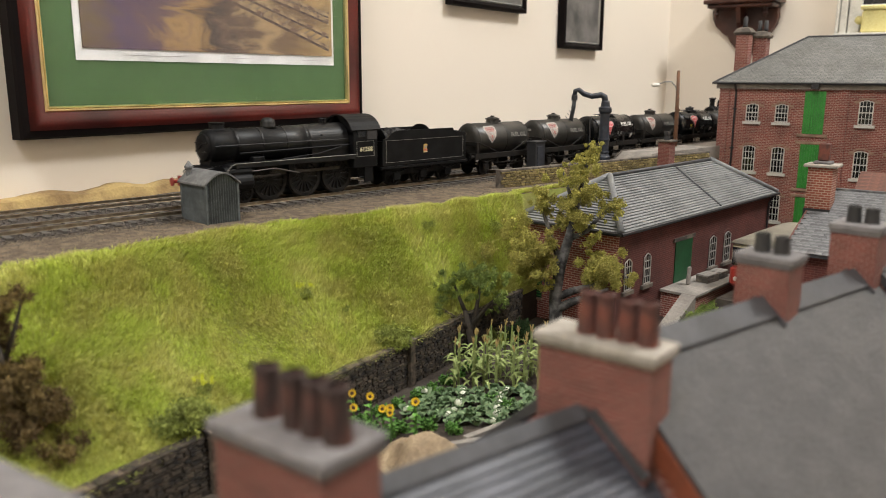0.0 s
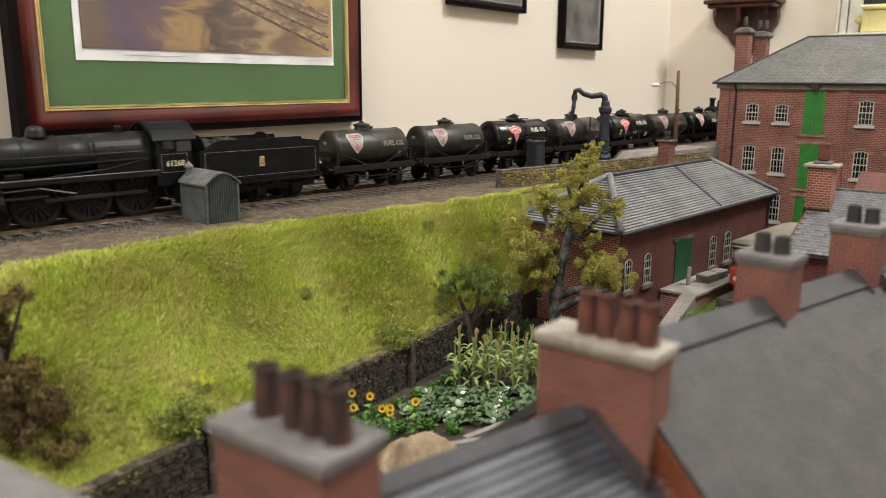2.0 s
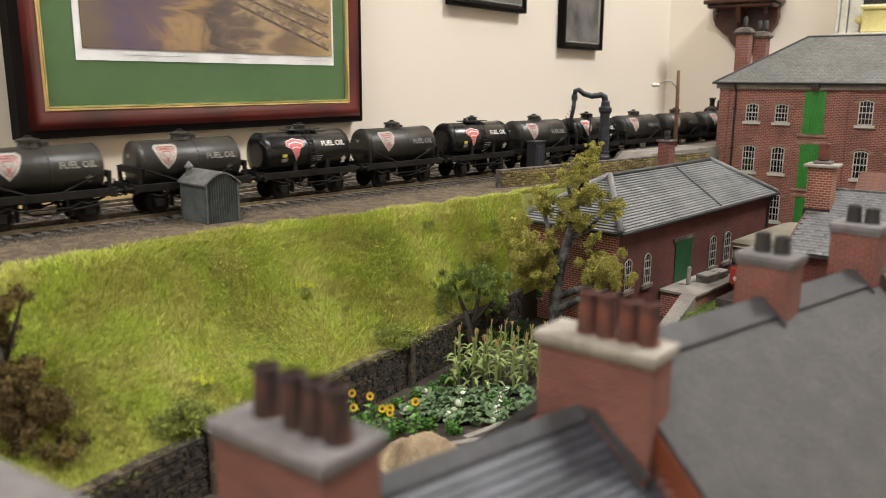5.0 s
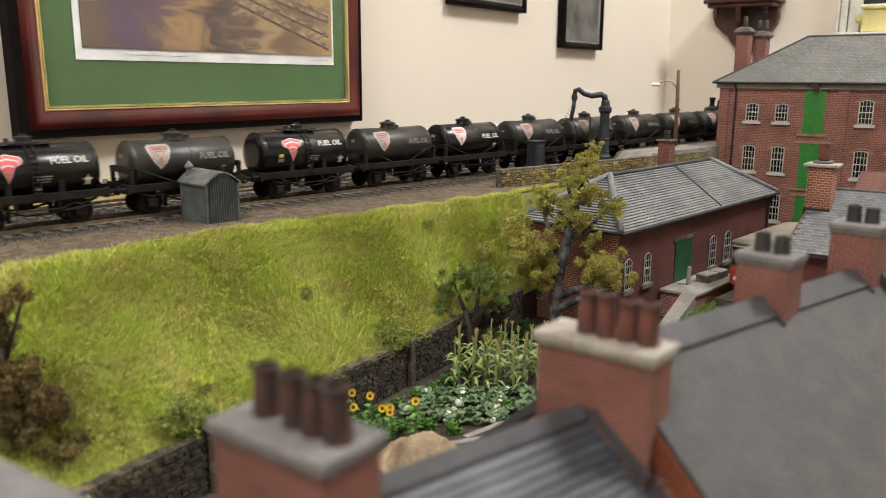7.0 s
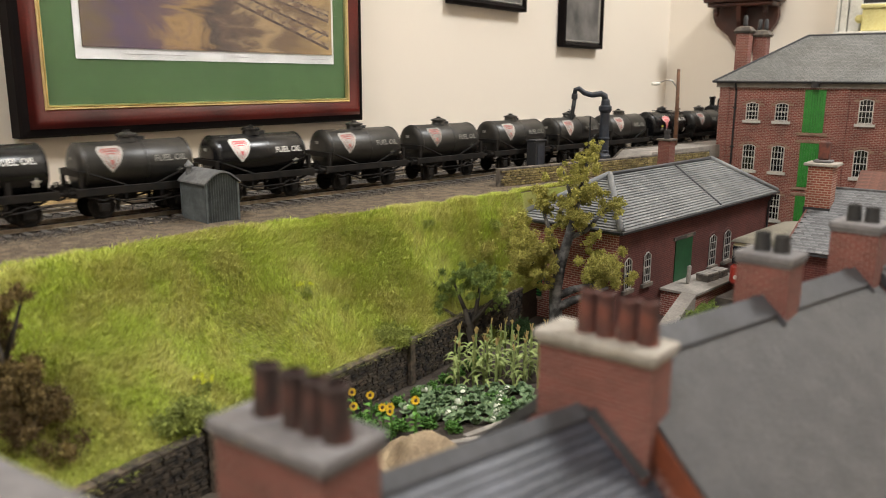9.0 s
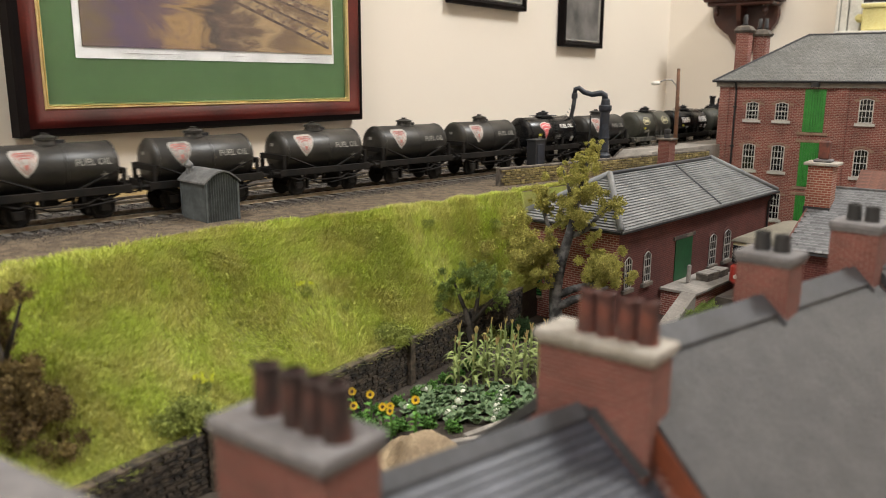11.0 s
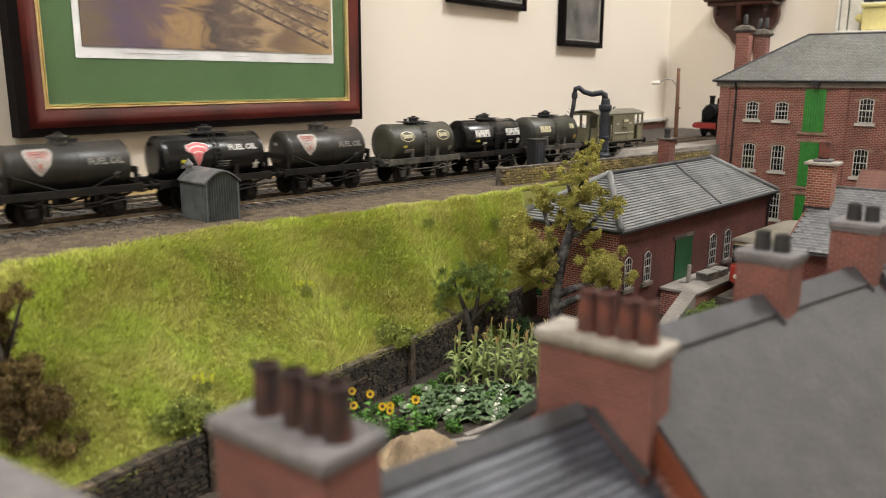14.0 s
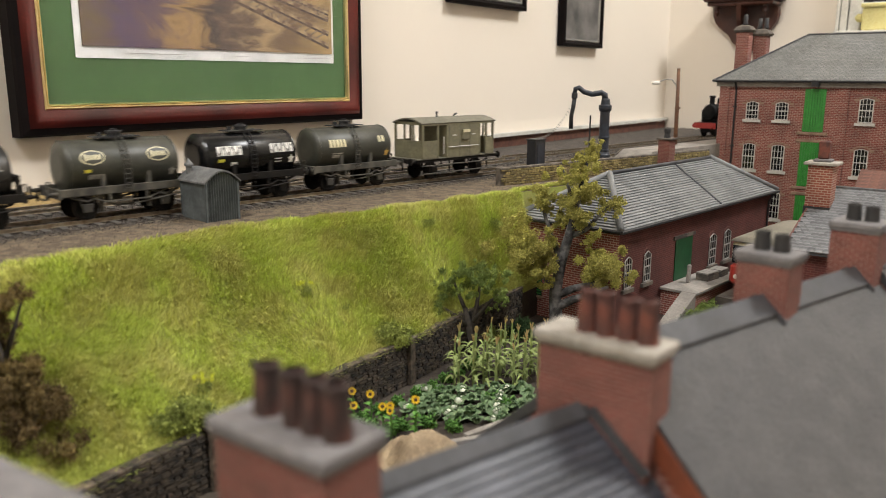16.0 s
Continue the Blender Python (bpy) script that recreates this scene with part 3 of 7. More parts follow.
# ---- stone walls ----
def stone_wall(name, a, b, z0, z1, thick, long, high, material, backing, label, limit, seed, cope=COPING):
    """A rubble wall from a to b: mortar core, stones in wandering courses on the near face, coping on top."""
    a, b = Vector(a), Vector(b)
    d = b - a
    L = d.length
    w = thing(name, Matrix.Translation((a.x, a.y, 0)) @ pose(0, 0, 0, 0, 0, math.degrees(math.atan2(d.y, d.x))), label, "stone wall", "stone walls")
    part("core", B(0, L, 0, thick, z0, z1 - 0.0008), backing, w)
    rng = random.Random(seed)
    kinds = []
    for k in range(4):
        bm = B(-0.5, 0.5, -0.5, 0.5, -0.5, 0.5, 0.12)
        for v in bm.verts:
            v.co += Vector((rng.uniform(-0.09, 0.09), rng.uniform(-0.12, 0.12), rng.uniform(-0.09, 0.09)))
        kinds.append(mesh_of("stone", bm, material))
    spots = []
    z = z0
    while z < z1 - high * 0.6:
        h = high * rng.uniform(0.75, 1.25)
        x = rng.uniform(-long, 0)
        while x < L:
            l = long * rng.uniform(0.6, 1.5)
            if 0 < x and x + l < L:
                spots.append((x + l / 2, z + h / 2 + rng.uniform(-0.0001, 0.0001), l - 0.0004, h - 0.00035))
            x += l
        z += h
    rng.shuffle(spots)
    rest_v, rest_f = [], []
    for i, (x, zz, l, h) in enumerate(spots):
        m = pose(x, -0.0001 - rng.uniform(0, 0.0004), zz, 0, rng.uniform(-4, 4), rng.uniform(-5, 5)) @ Matrix.Diagonal((l, 0.0016, h, 1))
        me = kinds[rng.randrange(4)]
        if i < limit:
            ob = new("stone", me)
            ob.parent, ob.matrix_basis = w, m
        else:
            k = len(rest_v)
            rest_v.extend([m @ v.co for v in me.vertices])
            rest_f.extend([tuple(k + q for q in p.vertices) for p in me.polygons])
    if rest_v:
        ob = new("rubble", soup("rubble", rest_v, rest_f, material))
        ob.parent = w
        tagged(ob, kind="stuff")
    x = 0.0
    while x < L:
        l = min(rng.uniform(0.010, 0.016), L - x)
        part("coping", B(x + 0.0001, x + l - 0.0001, -0.0007, thick + 0.0007, z1 - 0.0008, z1 + 0.0006 + rng.uniform(0, 0.0003), 0.0003), cope, w)
        x += l
    return w


# ---- windows ----
def arch_outline(w, h, rise, n=6):
    pts = [(-w / 2, 0), (w / 2, 0), (w / 2, h - rise)]
    for i in range(1, n):
        t = i / n
        pts.append((w / 2 - w * t, h - rise + rise * math.sin(math.pi * t)))
    pts.append((-w / 2, h - rise))
    return pts


def window(parent, m, w, h, rise=0.0, cols=3, rows=4, stone=STONETRIM, frame=WINWHITE, sill=True, ears=True):
    """A sash window set in front of a wall's face (local y is out of the wall, -y to the viewer)."""
    base = part("window", prism(bmesh.new(), arch_outline(w, h, rise), -0.0003, 0.0002), PANE, parent, "small-paned window", m=m)
    fr = bmesh.new()
    t = 0.0008
    box(fr, -w / 2, -w / 2 + t, -0.0009, 0, 0, h - rise)
    box(fr, w / 2 - t, w / 2, -0.0009, 0, 0, h - rise)
    box(fr, -w / 2, w / 2, -0.0009, 0, 0, t)
    if rise:
        o = arch_outline(w, h, rise)[2:]
        tube(fr, [(x, -0.0005, z - 0.0003) for x, z in o], 0.00045, 5)
    else:
        box(fr, -w / 2, w / 2, -0.0009, 0, h - t, h)
    part("window_frame", fr, frame, base)
    bars = bmesh.new()
    for i in range(1, cols):
        x = -w / 2 + w * i / cols
        box(bars, x - 0.00022, x + 0.00022, -0.0007, -0.0003, 0, h - rise * 0.25)
    for j in range(1, rows):
        z = h * j / rows
        q = 0.00045 if j == rows // 2 else 0.00022
        box(bars, -w / 2, w / 2, -0.00075, -0.0003, z - q, z + q)
    part("glazing_grid", bars, frame, base)
    if sill:
        part("window_sill", B(-w / 2 - 0.0024, w / 2 + 0.0024, -0.0020, 0.0004, -0.0028, -0.0002, 0.0002), WINWHITE if stone is STONETRIM else COPING, base, "pale stone sill")
    if rise:
        o = arch_outline(w + 0.0022, h + 0.0012, rise)[2:]
        bm = bmesh.new()
        tube(bm, [(x, 0.0003, z + 0.0004) for x, z in o], 0.0007, 5)
        if ears:
            for s in (-1, 1):
                box(bm, s * (w / 2 + 0.0022) - 0.0018, s * (w / 2 + 0.0022) + 0.0018, -0.0004, 0.0003, h - rise - 0.0012, h - rise + 0.0010)
        part("window_arch", bm, stone, base, "sandstone arch")
    return base


def gabled(bm, x0, x1, y0, y1, zb, ze, zr):
    """House walls with gables at x0 and x1."""
    ym = (y0 + y1) / 2
    a = [(x0, y0, zb), (x0, y1, zb), (x0, y1, ze), (x0, ym, zr), (x0, y0, ze)]
    b = [(x1, *p[1:]) for p in a]
    va, vb = [bm.verts.new(p) for p in a], [bm.verts.new(p) for p in b]
    bm.faces.new(va[::-1])
    bm.faces.new(vb)
    for i in range(5):
        j = (i + 1) % 5
        bm.faces.new((va[i], va[j], vb[j], vb[i]))
    return bm


# ---- goods shed ----
def shed():
    s = thing("goods_shed", pose(0.1072, 0.4682, 0, 0, 0, 47.3), "red brick goods shed with a hipped grey roof and loading deck", "building")
    L, W, ze, zr, zb = 0.2505, 0.079, -0.0195, 0.0075, -0.085
    o = 0.0035
    # The long wall's shade is painted in: darker brick than the lit end wall.
    uv_metres(part("wall", B(o, L - o, o, W - o, zb, ze), BRICKDARK, s, "red brick long wall, shade put into its colour"))
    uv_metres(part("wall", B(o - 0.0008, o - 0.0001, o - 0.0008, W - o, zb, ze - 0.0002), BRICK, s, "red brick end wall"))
    # hipped roof: a core and one strip for every course of sheets
    hipx, ym = 0.050, W / 2
    roof = bmesh.new()
    c = [(0, 0, ze), (L, 0, ze), (L, W, ze), (0, W, ze), (hipx, ym, zr), (L - hipx * 0.9, ym, zr)]
    vs = [roof.verts.new(p) for p in c]
    for f in ((0, 1, 5, 4), (1, 2, 5), (2, 3, 4, 5), (3, 0, 4), (0, 3, 2, 1)):
        roof.faces.new([vs[i] for i in f])
    core = part("roof", roof, RIDGE, s, "hipped grey sheet roof")
    n = 21

    def strips(p0, p1, q0, q1, count):
        p0, p1, q0, q1 = map(Vector, (p0, p1, q0, q1))
        nrm = (p1 - p0).cross(q0 - p0).normalized() if (q0 - p0).length else (p1 - p0).cross(q1 - p0).normalized()
        if nrm.z < 0:
            nrm = -nrm
        for i in range(count):
            a, b = i / count, (i + 0.985) / count
            bm = bmesh.new()
            lo = [p0.lerp(q0, a), p1.lerp(q1, a)]
            hi = [p0.lerp(q0, b), p1.lerp(q1, b)]
            top = [bm.verts.new(v) for v in (lo[0] + nrm * 0.00095, lo[1] + nrm * 0.00095, hi[1] + nrm * 0.00025, hi[0] + nrm * 0.00025)]
            bot = [bm.verts.new(v) for v in (*lo, hi[1], hi[0])]
            bm.faces.new(top)
            for k in range(4):
                j = (k + 1) % 4
                bm.faces.new((top[k], bot[k], bot[j], top[j]))
            part("roof_sheet", bm, FELT, core)
    strips(c[0], c[1], c[4], c[5], n)
    strips(c[3], c[0], c[4], (c[4][0], c[4][1] - 0.0002, c[4][2]), n)
    for pts in ((c[4], c[5]), (c[0], c[4]), (c[3], c[4]), (c[1], c[5])):
        part("ridge_tile", tube(bmesh.new(), [Vector(p) + Vector((0, 0, 0.0012)) for p in pts], 0.0022 if pts[0] != c[4] else 0.0014, 8), RIDGE if pts[0] == c[4] else FELT, core, smooth=True)
    a, b = Vector((0.142, 0, ze)), Vector((0.142, ym, zr))
    part("roof_seam", tube(bmesh.new(), [a + Vector((0, 0, 0.0012)), b + Vector((0, 0, 0.0012))], 0.0007, 6), RIDGE, core)
    part("gutter", tube(bmesh.new(), [(-0.001, -0.0012, ze - 0.0004), (L + 0.001, -0.0012, ze - 0.0004)], 0.0011, 7), IRON, s, "black gutter")
    part("gutter", tube(bmesh.new(), [(-0.0012, -0.001, ze - 0.0004), (-0.0012, W, ze - 0.0004)], 0.0011, 7), IRON, s, "black gutter")
    part("downpipe", tube(bmesh.new(), [(L - 0.008, -0.001, ze - 0.001), (L - 0.010, o - 0.0012, ze - 0.008), (L - 0.010, o - 0.0012, zb)], 0.0008, 6), IRON, s, "black downpipe")
    for x in (0.0165, 0.041):
        window(s, pose(x, o, -0.0585), 0.0088, 0.0205, 0.0025, 3, 4, BRICKDARK, WINGREY, ears=False)
    for x in (0.1395, 0.165):
        window(s, pose(x, o, -0.064), 0.0115, 0.0235, 0.0025, 3, 4, BRICKDARK, WINGREY, ears=False)
    d = part("door", B(0.0800, 0.1050, o - 0.0006, o - 0.0001, -0.0655, -0.0365), DARKGREEN, s, "dark green sliding door")
    part("lintel", B(0.0765, 0.1085, o - 0.0009, o - 0.0001, -0.0365, -0.0340), COPING, s, "stone lintel")
    sh2 = uv_metres(part("chimney_shaft", B(0.1655, 0.1755, 0.0560, 0.0655, -0.01, 0.0235), STACK, s, "brown brick chimney behind the ridge"))
    part("chimney_cap", B(0.1640, 0.1770, 0.0545, 0.0670, 0.0235, 0.0250, 0.0003), COPING, sh2)
    part("chimney_pot", spin(bmesh.new(), [(0.0026, 0.0250), (0.0022, 0.0285), (0.0027, 0.0292), (0.0027, 0.0318), (0.0018, 0.0320)], 10, pose(0.1705, 0.0608, 0)), POTBLACK, sh2)
    # end wall shutter
    sh = part("shutter", B(o - 0.0013, o - 0.0009, 0.0585, 0.0695, -0.071, -0.054), DARKGREEN, s, "green louvred shutter")
    for i in range(8):
        z = -0.0705 + 0.0021 * i
        part("slat", B(-0.0006, 0.0006, 0.0588, 0.0692, -0.0002, 0.0002), GREENDOOR, sh, m=pose(o - 0.0016, 0, z + 0.001, 0, 35, 0))
    part("window_sill", B(o - 0.0022, o - 0.0009, 0.0575, 0.0705, -0.0725, -0.0711), STONETRIM, s)
    deck = thing("loading_deck", pose(0.1072, 0.4682, 0, 0, 0, 47.3), "pale concrete loading deck with brick sides beside the shed", "platform")
    uv_metres(part("deck_wall", B(0.062, 0.132, -0.0215, 0.0030, -0.085, -0.0675), BRICK, deck, "brick deck side"))
    part("deck_top", B(0.06, 0.1335, -0.023, 0.0030, -0.0675, -0.0655, 0.0003), CONCRETE, deck, "pale concrete slab")
    rp = bmesh.new()
    prism(rp, [(0.022, -0.0849), (0.0599, -0.0849), (0.0599, -0.0658)], -0.023, -0.013)
    part("ramp", rp, CONCRETE, deck, "sloping concrete ramp")
    for x, y, w, dd, h in ((0.102, -0.011, 0.014, 0.009, 0.0055), (0.119, -0.0115, 0.012, 0.009, 0.005)):
        cr = thing("crate", s.matrix_world @ pose(x, y, -0.0655, 0, 0, random.uniform(-6, 6)), "weathered wooden crate on the loading deck", "crate", "crates")
        part("body", B(-w / 2, w / 2, -dd / 2, dd / 2, 0, h - 0.001), COPING, cr)
        for k in range(3):
            part("board", B(-w / 2 - 0.0003, w / 2 + 0.0003, -dd / 2 + dd * k / 3 + 0.0002, -dd / 2 + dd * (k + 1) / 3 - 0.0002, h - 0.001, h), CONCRETE, cr)
            part("board", B(-w / 2 - 0.0003, w / 2 + 0.0003, -dd / 2 - 0.0004, -dd / 2, h * k / 3 + 0.0001, h * (k + 1) / 3 - 0.0004), COPING, cr)
    sl = thing("stone_slab", s.matrix_world @ pose(0.083, -0.006, -0.0655, 0, 8, 10), "pale leaning slab beside the shed door", "slab")
    part("body", B(-0.0025, 0.0025, -0.001, 0.001, 0, 0.0125, 0.0007), CONCRETE, sl)


# ---- warehouse ----
def warehouse():
    w = thing("warehouse", pose(0.2681, 0.78, 0, 0, 0, -37.8), "four storey red brick warehouse with green loading doors", "building")
    L, D, zb, ze, zr = 0.31, 0.12, -0.1, 0.0655, 0.113
    uv_metres(part("wall", B(0, L, 0, D, zb, ze), BRICK, w, "red brick wall"))
    for x in (0.0, 0.105):
        uv_metres(part("pilaster", B(x - 0.0006, x + 0.0085, -0.0016, 0.0, zb, ze - 0.0004), BRICK, w, "brick pilaster"))
    roof = bmesh.new()
    o, hp = 0.0065, 0.060
    c = [(-o, -o, ze + 0.0035), (L + o, -o, ze + 0.0035), (L + o, D + o, ze + 0.0035), (-o, D + o, ze + 0.0035), (hp, D / 2, zr), (L - hp, D / 2, zr)]
    vs = [roof.verts.new(p) for p in c]
    for f in ((0, 1, 5, 4), (1, 2, 5), (2, 3, 4, 5), (3, 0, 4), (0, 3, 2, 1)):
        roof.faces.new([vs[i] for i in f])
    r = uv_metres(part("roof", roof, SLATE, w, "hipped grey slate roof"))
    for a, b in ((4, 5), (0, 4), (3, 4)):
        part("ridge_tile", tube(bmesh.new(), [c[a], c[b]], 0.0011, 6), RIDGE, r)
    part("soffit", B(-0.0035, L + 0.003, -0.0035, D + 0.003, ze - 0.0016, ze + 0.0034), CONCRETE, w, "grey stone eaves band")
    part("gutter", tube(bmesh.new(), [(-o, -o - 0.0005, ze + 0.0036), (L, -o - 0.0005, ze + 0.0036)], 0.0011, 6), IRON, w, "black gutter")
    part("downpipe", tube(bmesh.new(), [(0.0148, -o, ze + 0.003), (0.0148, -0.0012, ze - 0.004), (0.0148, -0.0012, zb)], 0.0010, 6), IRON, w, "black downpipe")
    for z in (0.045, 0.008, -0.03):
        part("pipe_collar", B(0.0132, 0.0164, -0.0026, -0.0002, z - 0.0008, z + 0.0008), IRON, w)
    for x in (0.0312, 0.0578, 0.128, 0.155):
        wide = 0.0116
        for z, h in ((0.0338, 0.0212), (-0.0135, 0.0245), (-0.0590, 0.0255)):
            if z > 0.03 and x < 0.1:
                h = 0.0165
            window(w, pose(x, -0.0003, z), wide, h, 0.0016, 4, 4)
    # loading doors, one above the other
    for z0, z1 in ((0.024, 0.0625), (-0.026, 0.0145), (-0.08, -0.0345)):
        d = part("loading_door", B(0.0768, 0.0945, -0.0003, 0.0004, z0, z1), GREENDOOR, w, "bright green boarded loading doors")
        for k in range(8):
            x = 0.0769 + 0.0022 * k
            part("board", B(x, x + 0.0019, -0.0010, -0.0003, z0 + 0.0004, z1 - 0.0004), GREENDOOR, d)
        part("lintel", B(0.0725, 0.0985, -0.0016, 0.0, z0 - 0.0028, z0 - 0.0002, 0.0003), STONETRIM, w, "sandstone door sill")
        part("lintel", B(0.0725, 0.0985, -0.0012, 0.0, z1 + 0.0002, z1 + 0.0028, 0.0003), STONETRIM, w, "sandstone lintel") if z1 < 0.05 else None
    part("hoist_box", B(0.083, 0.089, -0.0085, -0.002, ze - 0.001, ze + 0.0045), IRON, w, "iron hoist beam end")
    for x, y, h in ((0.0085, 0.03, 0.115), (0.0200, 0.048, 0.112)):
        st = uv_metres(part("chimney_shaft", B(x - 0.0060, x + 0.0060, y - 0.006, y + 0.006, ze, h), BRICK, w, "tall red brick chimney"))
        part("stack_cap", spin(bmesh.new(), [(0.009, h), (0.0105, h + 0.0022), (0.007, h + 0.006), (0.004, h + 0.007)], 4, pose(x, y, 0, 0, 0, 45) @ Matrix.Diagonal((1.15, 1.15, 1, 1))), COPING, st)
        for dx in ((0,) if x < 0.01 else (-0.003, 0.003)):
            part("chimney_pot", spin(bmesh.new(), [(0.0022, h + 0.006), (0.0026, h + 0.009), (0.0019, h + 0.010), (0.0024, h + 0.014), (0.0018, h + 0.0145), (0.0018, h + 0.017)], 10, pose(x + dx, y, 0)), POTBLACK, st, smooth=True)


# ---- terrace ----
TERRACE = pose(0, 0, 0, 0, 0, 38.3)


def slope_roof(parent, x0, x1, ridge_z, drop, half, material, ym, ribs=0):
    bm = bmesh.new()
    t = 0.0036
    out = [(-half, ridge_z - drop), (0, ridge_z), (half, ridge_z - drop), (half, ridge_z - drop - t), (0, ridge_z - t), (-half, ridge_z - drop - t)]
    prism(bm, out, -x1, -x0, pose(0, ym, 0, 0, 0, 90) @ Matrix.Identity(4))
    return part("roof", bm, material, parent, "smooth grey slate roof")


def terrace():
    ym, half = 0.1105, 0.047
    drop = half * math.tan(radians(41))
    data = [("A", -0.05, 0.1345, -0.0006, SLATEBLUE), ("B", 0.1352, 0.2082, 0.0118, SLATEPLAIN), ("C", 0.2082, 0.262, 0.0118, SLATEPLAIN), ("D", 0.2627, 0.335, 0.0156, SLATEPLAIN)]
    for nm, x0, x1, zr, mt in data:
        h = thing("terraced_house", TERRACE, "red brick terraced house with a grey slate roof", "house", "terraced houses")
        w = bmesh.new()
        gabled(w, x0, x1, ym - half + 0.004, ym + half - 0.004, -0.085, zr - drop - 0.0010, zr - 0.0045)
        uv_metres(part("wall", w, BRICK, h, "red brick walls"))
        rw = 0.0026 if nm == "A" else 0.0048
        r = slope_roof(h, x0 if nm == "C" else x0 - 0.0004, x1 if nm == "B" else x1 - 0.0006, zr, drop, half, mt, ym)
        part("ridge_tile", prism(bmesh.new(), [(-rw, 0.0005 - 0.87 * rw), (0, 0.0009), (rw, 0.0005 - 0.87 * rw), (rw, 0.0013 - 0.87 * rw), (0, 0.0018), (-rw, 0.0013 - 0.87 * rw)], -x1 + (0.0008 if nm != "B" else 0.0), -x0, pose(0, ym, zr, 0, 0, 90)), RIDGE, r, "dark ridge flashing")
        if nm == "A":
            for k in range(26):
                q = (k + 1) / 27
                y = ym - half * q
                part("slate_course", B(x0, x1 - 0.001, -0.0011, 0.0010, -0.0006, 0.0003, 0.0001), SLATEBLUE, r, m=pose(0, y, zr - drop * q + 0.0003, 41 + random.uniform(-1, 2), 0, 0))
        if nm == "B":
            s = math.hypot(half, drop)
            part("bargeboard", B(x0 - 0.0012, x0 - 0.0002, -s, 0, -0.0062, -0.0012), BARGE, h, "brown painted bargeboard", m=pose(0, ym, zr, 41, 0, 0))


def chimney(x, y, zb, zc, lx, ly, cap_over, cap_mat, pots, pot_mat, label, pot_h=0.011, pot_r=0.0022, turn=10, gaps=None, ridge=None):
    c = thing("chimney", TERRACE @ pose(x, y, 0, 0, 0, turn), label, "chimney", "terrace chimneys")
    uv_metres(part("chimney_shaft", B(-lx / 2, lx / 2, -ly / 2, ly / 2, zb, zc - 0.0022), STACK, c, "red brick stack"))
    part("cap", B(-lx / 2 - cap_over * 0.5, lx / 2 + cap_over * 0.5, -ly / 2 - cap_over * 0.5, ly / 2 + cap_over * 0.5, zc - 0.0032, zc - 0.0021, 0.0002), cap_mat, c)
    part("cap", B(-lx / 2 - cap_over, lx / 2 + cap_over, -ly / 2 - cap_over, ly / 2 + cap_over, zc - 0.0021, zc, 0.0003), cap_mat, c, "cement chimney cap")
    for k in range(pots):
        py = (k - (pots - 1) / 2) * (ly * 0.78 / max(pots - 1, 1)) if pots > 1 else 0
        py = gaps[k] * ly if gaps else py
        p = spin(bmesh.new(), [(pot_r * 1.12, 0), (pot_r * 1.08, pot_h * 0.12), (pot_r * 0.95, pot_h * 0.88), (pot_r * 1.03, pot_h * 0.91), (pot_r * 1.03, pot_h * 0.98), (pot_r * 0.8, pot_h), (pot_r * 0.75, pot_h * 0.7)], 16)
        part("chimney_pot", p, pot_mat, c, smooth=False, m=pose(random.uniform(-0.0003, 0.0003), py, zc - 0.0001, random.uniform(-2, 2), random.uniform(-2, 2), 0) @ Matrix.Diagonal((1, 1, random.uniform(0.95, 1.08), 1)))
    if ridge is not None:
        run = (ly / 2) / math.cos(radians(41))
        for sg in (-1, 1):
            part("flashing", B(-lx / 2 - 0.0005, -lx / 2 + 0.0004, min(0, sg * run), max(0, sg * run), -0.0008, 0.0016), RIDGE, c, "dark lead flashing", m=pose(0, 0, ridge, -41 * sg, 0, 0))
            part("flashing", B(lx / 2 - 0.0004, lx / 2 + 0.0005, min(0, sg * run), max(0, sg * run), -0.0008, 0.0010), RIDGE, c, "dark lead flashing", m=pose(0, 0, ridge, -41 * sg, 0, 0))


def chimneys():
    chimney(0.0128, 0.1185, -0.03, 0.0140, 0.0125, 0.0270, 0.0011, GREYCAP, 0, POT, "red brick chimney with a plain grey cap", 0.0105, 0.0020, 20)
    chimney(0.0566, 0.1110, -0.03, 0.0152, 0.0131, 0.0258, 0.0011, GREYCAP, 4, POTSOOT, "red brick chimney with a grey cap and four terracotta pots", 0.0090, 0.0023, 15, (0.27, -0.015, -0.19, -0.38))
    chimney(0.1318, 0.1089, -0.03, 0.0160, 0.0105, 0.0272, 0.0012, CAPSTONE, 4, POT, "red brick chimney with a pale cap and four terracotta pots", 0.0098, 0.0021, 13, (0.17, -0.01, -0.19, -0.37), 0.0)
    chimney(0.2049, 0.1122, -0.02, 0.0248, 0.0110, 0.0145, 0.0008, GREYCAP, 2, POTBLACK, "red brick chimney with a grey cap and two black pots", 0.0050, 0.0021, 9, (0.17, -0.20), 0.0120)
    chimney(0.2597, 0.1126, -0.02, 0.0273, 0.0130, 0.0140, 0.0008, GREYCAP, 2, POTBLACK, "red brick chimney with a grey cap and two black pots", 0.0050, 0.0021, 8, (0.17, -0.20), 0.0120)


# ---- rolling stock ----
SPOKE = {}


